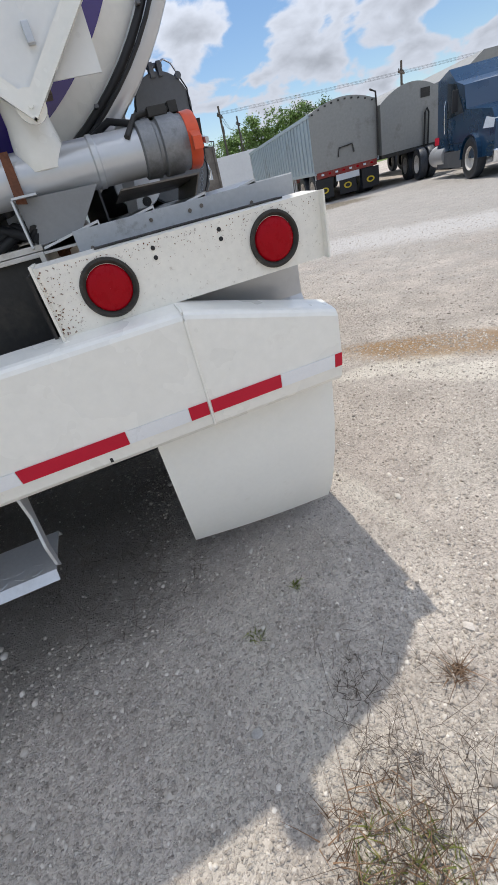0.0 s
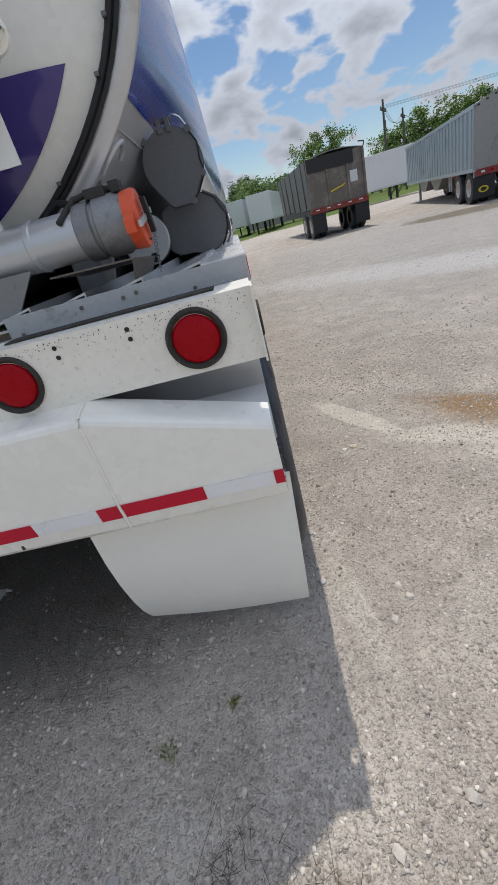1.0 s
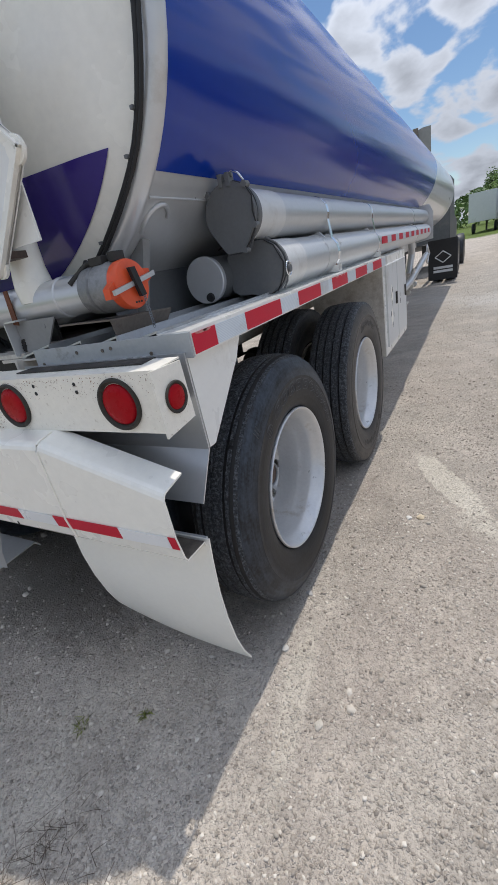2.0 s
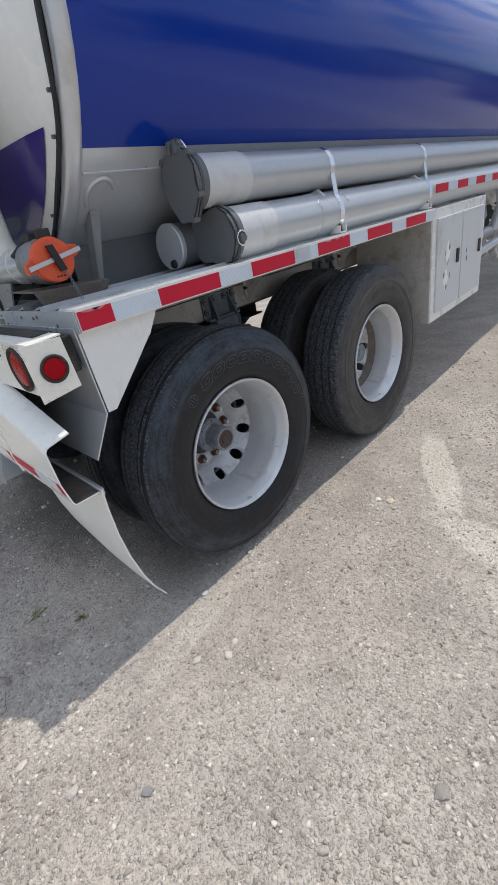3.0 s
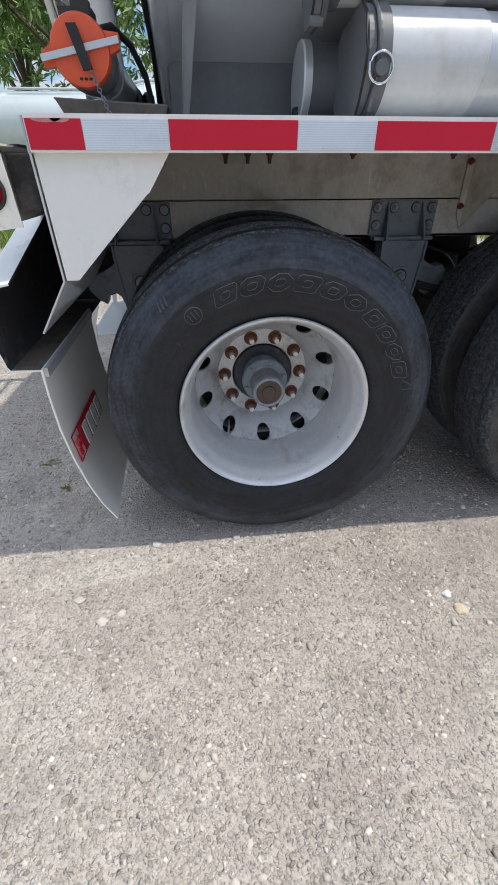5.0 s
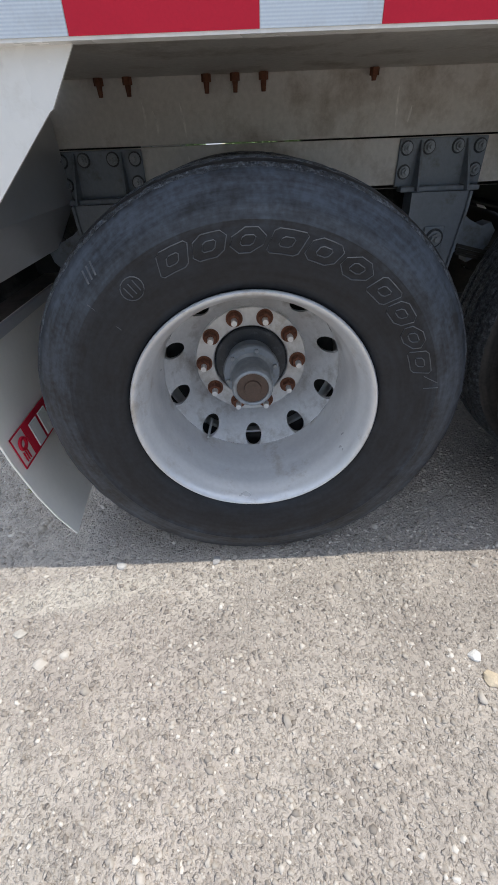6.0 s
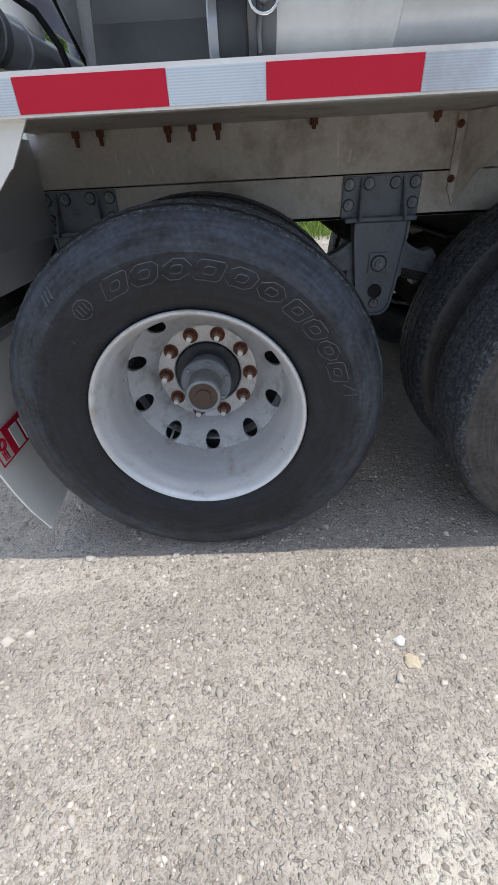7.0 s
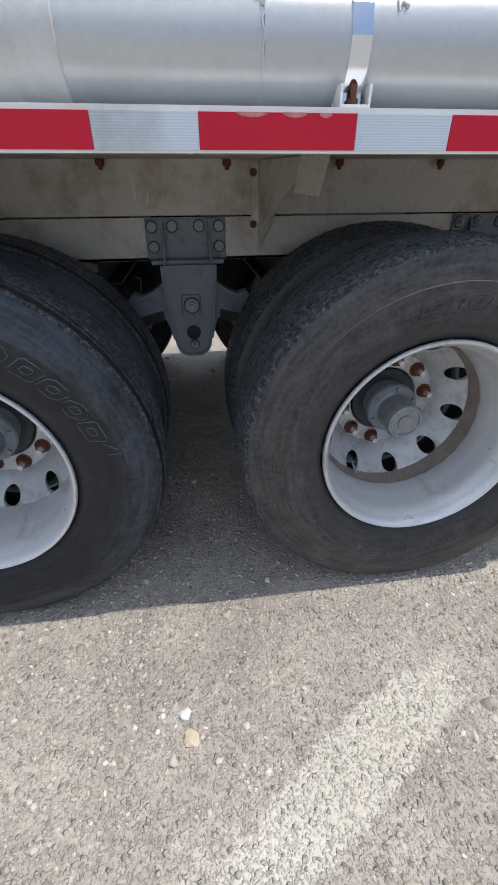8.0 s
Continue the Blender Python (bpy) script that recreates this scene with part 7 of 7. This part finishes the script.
for k, (x, y, h, r, n, mat, lf) in enumerate(((18.2, 84, 11.3, 4.2, 5000, "leaf", 0.4), (4.2, 92, 8.6, 3.0, 2500, "leaf_dark", 0.4), (31, 84, 9.2, 3.4, 3000, "leaf", 0.4), (36, 82, 10.2, 3.6, 3000, "leaf", 0.4), (40.5, 80, 10.8, 3.6, 3000, "leaf", 0.4), (45, 78, 10.0, 3.6, 3000, "leaf_dark", 0.4), (-21, -4.5, 10.5, 4.6, 5000, "leaf", 0.33), (-26, 2.5, 9.0, 4.2, 4000, "leaf_dark", 0.35), (-19, 3.4, 6.5, 3.0, 3500, "leaf", 0.28), (-30, -9.5, 11, 4.5, 3500, "leaf", 0.4), (9.0, 60.0, 5.0, 2.6, 2500, "leaf_dark", 0.3), (6.0, 62.0, 5.5, 3.2, 3500, "leaf", 0.32))):
    tree(x, y, h, r, int(n * (2.2 if x < -15 else 2.4)), 40 + k, mat, lf * (0.55 if x < -15 else 0.5), 16 if x < -15 else 0)


def far_woods():
    rnd = random.Random(5)
    vs, fs = [], []
    for k in range(42000):
        a = rnd.uniform(-2.0, 2.4)
        dist = rnd.uniform(105, 150)
        ridge = 4.2 + 2.2 * math.sin(a * 5.3 + 1) + 1.4 * math.sin(a * 17) + 1.0 * math.sin(a * 41 + 2)
        hh = ridge * (dist / 110) * rnd.uniform(0.0, 1.0) ** 0.7
        p = Vector((dist * math.sin(a), dist * math.cos(a), hh))
        u = Vector((rnd.gauss(0, 1), rnd.gauss(0, 1), rnd.gauss(0, 0.7))).normalized()
        v = u.cross(Vector((rnd.gauss(0, 1), rnd.gauss(0, 1), rnd.gauss(0, 1)))).normalized()
        s = rnd.uniform(0.4, 0.9)
        b = len(vs)
        vs += [p - u * s, p + v * s * 0.55, p + u * s, p - v * s * 0.55]
        fs.append((b, b + 1, b + 2, b + 3))
    me = bpy.data.meshes.new("far_woods")
    me.from_pydata(vs, [], fs)
    me.materials.append(M["leaf_dark"])
    tagged(new("far_woods", me), "distant line of green woods", "woods", kind="stuff")


far_woods()


def shed():
    t = thing("long_shed", 9.5, 74, 0, "long low shed with a white metal roof", "building")
    bm = BM()
    box(bm, -6, 10, 0, 6, 0, 1.6)
    part("wall", bm, "trailer_grey", t)
    bm = BM()
    prism(bm, [(-6.4, -0.5, 1.6), (-6.4, 3, 2.7), (-6.4, 6.5, 1.6)], (16.8, 0, 0))
    part("roof", bm, "box_white", t)


shed()


def tank_truck():
    """White tank truck parked past the far side on the grass."""
    t = thing("tank_truck", -9.6, -0.3, 0, "white round tank truck parked on grass by trees", "truck", rz=4)
    bm = BM()
    lathe(bm, [(-4.5, 0.001), (-4.5, 0.4), (-4.3, 0.60), (-1.92, 0.64), (-1.88, 0.655), (-0.86, 0.80), (-0.80, 0.815), (5.6, 0.86), (5.8, 0.7), (5.85, 0.001)], 48, "y", (0, 0, 1.92))
    part("tank", bm, "tank_pale", t, "plain greenish-white round tank", smooth=50)
    for y, r in ((-1.9, 0.66), (-0.83, 0.825), (0.5, 0.835), (2.6, 0.85)):
        bm = BM()
        lathe(bm, [(y - 0.03, r - 0.1), (y - 0.03, r), (y + 0.03, r), (y + 0.03, r - 0.1)], 48, "y", (0, 0, 1.92))
        part("band", bm, "white_clean", t, smooth=30)
    bm = BM()
    box(bm, -0.45, 0.45, -4.2, -1.2, 0.72, 0.90)
    part("frame", bm, "dark", t)
    bm = BM()
    prism(bm, [(0.46, -4.2, 0.80), (0.46, -1.35, 0.80), (0.46, -1.05, 1.12), (0.46, -1.35, 1.42), (0.46, -4.2, 1.42)], (0.03, 0, 0))
    part("skirt", bm, "tank_pale", t)
    for y in (-0.95, 3.2):
        bm = BM()
        prism(bm, [(-0.4, y, 0.0), (0.4, y, 0.0), (0.32, y, 1.25), (-0.32, y, 1.25)], (0, 0.09, 0))
        part("support_leg", bm, "grey", t)
    bm = BM()
    pipe(bm, [(0.3, -3.6, 2.54), (0.3, -1.9, 2.56), (0.3, -0.8, 2.73), (0.3, 4, 2.80)], 0.025)
    box(bm, -0.3, 0.3, -0.2, 0.5, 2.66, 2.86)
    part("crown_rail", bm, "alu", t)
    for y in (-3.0, -1.85):
        for s in (1, -1):
            simple_wheel(t, s * 1.02, y, 0.42, 0.26, s)
    for y in (-3.0, -1.85):
        bm = BM()
        pts = arc((0.86, y, 0.42), 0.50, 10, 170, 12)
        sheet(bm, [(p[1], p[2]) for p in pts], 0.84, 1.2, 0.02)
        part("fender", bm, "white_clean", t)
    bm = BM()
    box(bm, 1.2, 1.21, -2.25, -1.9, 0.86, 0.90)
    part("tape_red", bm, "red_tape", t)


tank_truck()


def front_tractor():
    """The tractor coupled to the tank trailer."""
    t = thing("tractor_unit", 0, 12.3, 0, "dark tractor unit coupled ahead of the tank trailer", "truck")
    for sx in (-1, 1):
        for y in (-0.2, 1.15):
            simple_wheel(t, sx * 1.05, y, 0.51, 0.28, sx)
            simple_wheel(t, sx * 0.72, y, 0.51, 0.28, sx)
        bm = BM()
        box(bm, sx * 1.25, sx * 0.55, -0.92, -0.90, 0.10, 1.08)
        f = part("mud_flap", bm, "tarp", t, "black mud flap with blank white bars")
        for k in range(2):
            bm = BM()
            box(bm, sx * 0.68, sx * 1.14, -0.93, -0.921, 0.28 + 0.09 * k, 0.34 + 0.09 * k)
            part("white_bar", bm, "box_white", f)
        bm = BM()
        for (xa, za), (xb, zb) in (((0.72, 0.66), (0.91, 0.80)), ((0.91, 0.80), (1.1, 0.66)), ((1.1, 0.66), (0.91, 0.52)), ((0.91, 0.52), (0.72, 0.66))):
            pipe(bm, [(sx * xa, -0.93, za), (sx * xb, -0.93, zb)], 0.014, 6)
        part("diamond_outline", bm, "box_white", f)
        simple_wheel(t, sx * 1.05, 5.0, 0.51, 0.28, sx)
        bm = BM()
        box(bm, sx * 0.5, sx * 0.4, -0.9, 6.0, 0.75, 1.0)
        part("frame_beam", bm, "dark", t)
    bm = BM()
    prism(bm, [(-0.86, 2.5, 0.9), (-0.86, 2.5, 2.75), (-0.86, 4.3, 2.75), (-0.86, 4.7, 1.7), (-0.86, 6.2, 1.5), (-0.86, 6.2, 0.6)], (1.72, 0, 0))
    part("cab", bm, "dump_side", t, bevel=0.05)
    bm = BM()
    prism(bm, [(-0.93, 2.6, 2.7), (0.30, 2.6, 2.7), (0.30, 2.6, 4.2), (0.06, 2.6, 4.2), (-0.93, 2.6, 3.9)], (0, 0.05, 0))
    part("air_deflector", bm, "trailer_grey", t)
    bm = BM()
    cyl(bm, (-0.12, 2.5, 2.6), (-0.12, 2.5, 4.2), 0.08, seg=14)
    part("intake_stack", bm, "dump", t, smooth=40)


front_tractor()


# ---- loose stones, weeds and litter on the ground ----
def stone_material():
    m = bpy.data.materials.new("loose_limestone")
    m.use_nodes = True
    nt = m.node_tree
    b = nt.nodes["Principled BSDF"]
    geo = nt.nodes.new("ShaderNodeNewGeometry")
    ramp = nt.nodes.new("ShaderNodeValToRGB")
    e = ramp.color_ramp.elements
    e[0].position, e[0].color = 0.0, (0.25, 0.22, 0.188, 1)
    e[1].position, e[1].color = 1.0, (0.74, 0.685, 0.605, 1)
    for at, c in ((0.12, (0.34, 0.30, 0.255)), (0.6, (0.465, 0.415, 0.355)), (0.92, (0.60, 0.545, 0.475))):
        n = e.new(at)
        n.color = (*c, 1)
    nt.links.new(geo.outputs["Random Per Island"], ramp.inputs[0])
    nt.links.new(ramp.outputs[0], b.inputs["Base Color"])
    b.inputs["Roughness"].default_value = 0.9
    b.inputs["Specular IOR Level"].default_value = 0.3
    return m


M["stone"] = stone_material()


def scatter_stones(name, n, region, size, seed, keep, label):
    rs = np.random.RandomState(seed)
    # a top point, a ring of five above the ground and a ring of five below it
    ring = [(math.cos(math.tau * k / 5), math.sin(math.tau * k / 5)) for k in range(5)]
    base = np.array([(0, 0, 1.0)] + [(0.8 * c, 0.8 * s, 0.62) for c, s in ring] + [(c, s, -0.5) for c, s in ring], float)
    tri = np.array([(0, 1 + k, 1 + (k + 1) % 5) for k in range(5)] + [(1 + k, 6 + k, 6 + (k + 1) % 5) for k in range(5)] + [(1 + k, 6 + (k + 1) % 5, 1 + (k + 1) % 5) for k in range(5)])
    x0, x1, y0, y1 = region
    px, py = rs.uniform(x0, x1, n * 3), rs.uniform(y0, y1, n * 3)
    ok = keep(px, py, rs)
    px, py = px[ok][:n], py[ok][:n]
    n = len(px)
    r = size[0] * (size[1] / size[0]) ** (rs.rand(n) ** 2.6)
    v = base[None] * (1 + rs.uniform(-0.42, 0.36, (n, 11, 1)))
    v = v * np.stack([np.ones(n), rs.uniform(0.55, 1.0, n), rs.uniform(0.4, 0.75, n)], 1)[:, None]
    a = rs.uniform(0, 6.283, n)
    c, s = np.cos(a)[:, None], np.sin(a)[:, None]
    v = np.stack([v[..., 0] * c - v[..., 1] * s, v[..., 0] * s + v[..., 1] * c, v[..., 2]], -1) * r[:, None, None]
    v[..., 0] += px[:, None]
    v[..., 1] += py[:, None]
    v[..., 2] += (r * rs.uniform(-0.15, 0.3, n))[:, None]
    f = (tri[None] + 11 * np.arange(n)[:, None, None]).reshape(-1, 3)
    me = bpy.data.meshes.new(name)
    m = len(f)
    me.vertices.add(n * 11)
    me.vertices.foreach_set("co", v.reshape(-1))
    me.loops.add(m * 3)
    me.loops.foreach_set("vertex_index", f.reshape(-1).astype(np.int32))
    me.polygons.add(m)
    me.polygons.foreach_set("loop_start", np.arange(0, m * 3, 3, dtype=np.int32))
    me.update(calc_edges=True)
    me.materials.append(M["stone"])
    tagged(new(name, me), label, "gravel", kind="stuff")


def clumped(px, py, rs):
    d = 0.5 + 0.5 * np.sin(px * 2.1 + 1.3 * np.sin(py * 1.7)) * np.sin(py * 2.6 + 0.8 * np.sin(px * 3.1))
    return rs.rand(len(px)) < 0.18 + 0.82 * d ** 1.5


def open_yard(px, py, rs):
    under = np.clip((0.75 - px) / 0.5, 0, 1) * np.clip((py + 0.95) / 0.35, 0, 1)
    u, v = px - 1.71, py - 0.96
    along, across = 0.515 * u - 0.857 * v, 0.857 * u + 0.515 * v
    streak = ((along / 0.44) ** 2 + (across / 0.1) ** 2) < 1
    return clumped(px, py, rs) & (rs.rand(len(px)) > 0.93 * under) & (rs.rand(len(px)) > 0.8 * streak)


scatter_stones("fine_gravel", 82000, (-0.5, 3.0, -2.2, 2.4), (0.0024, 0.0095), 3, open_yard, "small pale crushed stones pressed into the yard")
scatter_stones("coarse_gravel", 2100, (-0.6, 3.6, -2.4, 3.0), (0.006, 0.019), 4, open_yard, "loose limestone chips lying on the yard")
scatter_stones("far_gravel", 52000, (1.2, 12.0, 0.4, 13.0), (0.004, 0.014), 5, lambda x, y, rs: (rs.rand(len(x)) < np.exp(-(x + y - 3) / 6)) & ((x > 2.6) | (y > 2.2)), "scattered gravel across the yard")
scatter_stones("verge_gravel", 3000, (-5.5, -0.6, -4.0, 1.0), (0.008, 0.03), 6, clumped, "stony verge beside the trailer")

M["dry"] = surface("dry_stalks", (0.22, 0.14, 0.085), 0.8, vary=0.3, scale=8, bump=0.0, island=True, obj_random=0.4)
M["weed"] = surface("weed_leaves", (0.19, 0.21, 0.05), 0.7, vary=0.3, scale=8, bump=0.0, island=True, obj_random=0.5)
M["twig"] = surface("dark_twigs", (0.10, 0.072, 0.052), 0.85, vary=0.3, scale=8, bump=0.0)


def blades(name, x, y, n, h, spread, mat, seed, label, kind="", lean=0.5, width=0.0025):
    rnd = random.Random(seed)
    vs, fs = [], []
    for k in range(n):
        a, q = rnd.uniform(0, 6.28), spread * rnd.random() ** 0.6
        bx, by = q * math.cos(a), q * math.sin(a)
        d = Vector((rnd.gauss(0, lean), rnd.gauss(0, lean), 1)).normalized()
        l = h * rnd.uniform(0.4, 1.0)
        side = d.cross(Vector((rnd.gauss(0, 1), rnd.gauss(0, 1), 0.1))).normalized()
        prev = None
        for i in range(4):
            f = i / 3
            p = Vector((bx, by, 0)) + d * l * f + Vector((d.x, d.y, -0.6)) * l * 0.35 * f * f
            w = width * (1 - 0.85 * f)
            b = len(vs)
            vs += [p - side * w, p + side * w]
            if prev is not None:
                fs.append((prev, prev + 1, b + 1, b))
            prev = b
    me = bpy.data.meshes.new(name)
    me.from_pydata(vs, [], fs)
    me.materials.append(M[mat])
    ob = new(name, me)
    ob.matrix_basis = pose(x, y, 0)
    return tagged(ob, label, "weed", group="" if kind else "weeds", kind=kind)


blades("dry_tuft", 1.12, -1.33, 36, 0.09, 0.03, "dry", 1, "reddish dry grass tuft in gravel", lean=0.9)
blades("weed_patch", 0.75, -1.60, 330, 0.13, 0.19, "dry", 2, "patch of dry brown weeds in gravel", lean=0.7, width=0.0018)
blades("weed_patch", 0.74, -1.63, 260, 0.07, 0.13, "weed", 3, "low yellow-green weeds in gravel", lean=0.8)
blades("weed_sprig", 0.655, -0.95, 30, 0.04, 0.03, "weed", 4, "small green sprig in shaded gravel", lean=0.9)
blades("weed_sprig", 0.86, -0.83, 30, 0.035, 0.02, "weed", 5, "small green sprig in shaded gravel", lean=0.8)
blades("dry_tuft", 0.9, -1.12, 14, 0.07, 0.06, "twig", 6, "dark dead weed lying on gravel", lean=1.3, width=0.001)
blades("dry_tuft", 0.99, -1.27, 14, 0.09, 0.08, "twig", 7, "dark dead weed lying on gravel", lean=1.4, width=0.001)
blades("dry_tuft", 0.3, -0.5, 90, 0.10, 0.3, "twig", 8, "dead weeds in the shade under the bumper", lean=1.5, width=0.001)
for k, (x, y) in enumerate(((-4.2, -2.0), (-4.9, -1.2), (-3.6, -1.4), (-5.2, -2.4), (-3.0, -1.9), (-4.6, -0.4))):
    blades("weed_sprig", x, y, 220, 0.22, 0.22, "weed", 20 + k, "yellow-green weeds on the stony verge", lean=0.6, width=0.004)


def grass_strip():
    rnd = random.Random(9)
    vs, fs = [], []
    for k in range(30000):
        x, y = rnd.uniform(-16, -5.9), rnd.uniform(-9, 8)
        h = rnd.uniform(0.08, 0.28)
        a = rnd.uniform(0, 6.28)
        w = 0.012
        dx, dy = math.cos(a) * w, math.sin(a) * w
        b = len(vs)
        vs += [(x - dx, y - dy, 0), (x + dx, y + dy, 0), (x + rnd.gauss(0, 0.06), y + rnd.gauss(0, 0.06), h)]
        fs.append((b, b + 1, b + 2))
    me = bpy.data.meshes.new("verge_grass")
    me.from_pydata(vs, [], fs)
    M["grass"] = surface("grass_blades", (0.21, 0.29, 0.05), 0.7, vary=0.3, scale=1, bump=0.0, island=True, obj_random=0.4)
    me.materials.append(M["grass"])
    tagged(new("verge_grass", me), "bright green grass verge behind the trailers", "grass", kind="stuff")


grass_strip()


def bush(x, y, n, h, spread, seed, label, mat="twig", lean=0.45):
    """Thin dead stems, each branching twice."""
    rnd = random.Random(seed)
    vs, fs = [], []

    def stem(p, d, l, w, depth):
        prev = None
        for i in range(4):
            if i:
                d = (d + Vector((rnd.gauss(0, 0.22), rnd.gauss(0, 0.22), rnd.gauss(0, 0.1)))).normalized()
                p = p + d * l / 3
                if depth and rnd.random() < 0.8:
                    stem(p, (d + Vector((rnd.gauss(0, 0.7), rnd.gauss(0, 0.7), 0.1))).normalized(), l * rnd.uniform(0.3, 0.6), w * 0.65, depth - 1)
            b = len(vs)
            u = d.orthogonal().normalized()
            v = d.cross(u)
            ww = w * (1 - 0.2 * i)
            vs.extend([p + u * ww, p - u * ww * 0.5 + v * ww * 0.87, p - u * ww * 0.5 - v * ww * 0.87])
            if prev is not None:
                fs.extend([(prev + k, prev + (k + 1) % 3, b + (k + 1) % 3, b + k) for k in range(3)])
            prev = b

    for k in range(n):
        a, q = rnd.uniform(0, 6.28), spread * rnd.random() ** 0.6
        stem(Vector((q * math.cos(a), q * math.sin(a), -0.002)), Vector((rnd.gauss(0, lean), rnd.gauss(0, lean), 1)).normalized(), h * rnd.uniform(0.4, 1.0), 0.0011, 2)
    me = bpy.data.meshes.new("dead_weed")
    me.from_pydata(vs, [], fs)
    me.materials.append(M[mat])
    ob = new("dead_weed", me)
    ob.matrix_basis = pose(x, y, 0)
    tagged(ob, label, "weed", kind="stuff")


bush(0.78, -1.57, 34, 0.18, 0.18, 31, "thicket of thin dead brown stems on gravel")
bush(0.98, -1.55, 22, 0.18, 0.14, 32, "loose dead brown stems on gravel")
bush(0.86, -1.42, 8, 0.13, 0.03, 33, "single upright dead weed on gravel")
bush(0.85, -1.21, 16, 0.08, 0.07, 34, "low dark dead weed in shaded gravel", lean=1.2)
bush(1.12, -1.33, 20, 0.045, 0.015, 35, "reddish dry tuft spread flat on gravel", "dry", lean=1.3)
bush(0.25, -0.45, 40, 0.10, 0.35, 36, "dead weeds under the bumper", lean=1.2)


def twigs():
    rnd = random.Random(12)
    for x, y, n, sp in ((0.78, -1.55, 26, 0.2), (0.84, -1.22, 8, 0.12), (1.0, -1.45, 8, 0.16)):
        bm = BM()
        for k in range(n):
            a = rnd.uniform(0, 6.28)
            p = Vector((rnd.gauss(0, sp * 0.5), rnd.gauss(0, sp * 0.5), 0.004))
            d = Vector((math.cos(a), math.sin(a), rnd.uniform(0.0, 0.5)))
            l = rnd.uniform(0.05, 0.2)
            q = p + d * l * 0.5 + Vector((rnd.gauss(0, 0.012), rnd.gauss(0, 0.012), 0.006))
            pipe(bm, [p, q, p + d * l], 0.0006, 5)
            pipe(bm, [q, q + Vector((rnd.gauss(0, 0.03), rnd.gauss(0, 0.03), 0.02))], 0.0004, 4)
        ob = part("dead_twigs", bm, "twig")
        ob.matrix_basis = pose(x, y, 0)
        tagged(ob, "tangle of thin dead twigs on gravel", "twigs", kind="stuff")


twigs()


def lone_stone(x, y, r, color, seed, label):
    rnd = random.Random(seed)
    bm = BM()
    bmesh.ops.create_icosphere(bm, subdivisions=2, radius=r)
    for v in bm.verts:
        v.co *= 1 + 0.35 * noise.noise(v.co * (1.6 / r) + Vector((seed, 0, 0)))
        v.co.z *= 0.5
        v.co.x *= 1.25
    ob = part("stone", bm, surface("stone_face", color, 0.85, vary=0.2, scale=40, fine=200, bump=0.08), smooth=30)
    ob.matrix_basis = pose(x, y, r * 0.22, 0, 0, rnd.uniform(0, 360))
    tagged(ob, label, "stone", group="single stones")


for k, (x, y, r, c, lb) in enumerate(((1.554, 0.543, 0.014, (0.7, 0.68, 0.64), "small white chip on gravel"), (1.611, 0.559, 0.018, (0.6, 0.5, 0.36), "tan crumbly stone on gravel"), (1.225, -0.12, 0.013, (0.42, 0.4, 0.38), "rounded grey stone at the shadow's edge"), (1.232, -0.42, 0.014, (0.5, 0.48, 0.45), "pale stone at the shadow's edge"), (1.445, -0.649, 0.014, (0.5, 0.46, 0.4), "pale flat stone on gravel"), (1.638, -1.012, 0.014, (0.25, 0.24, 0.23), "dark grey stone on gravel"), (1.458, -1.159, 0.016, (0.48, 0.44, 0.39), "pale stone on gravel"), (1.25, -1.24, 0.014, (0.55, 0.5, 0.44), "white stone at the shadow's edge"), (2.276, -0.496, 0.018, (0.3, 0.27, 0.24), "grey stone on gravel"), (0.55, -1.22, 0.014, (0.4, 0.38, 0.35), "pale stone in the shade"))):
    lone_stone(x, y, r, c, k, lb)
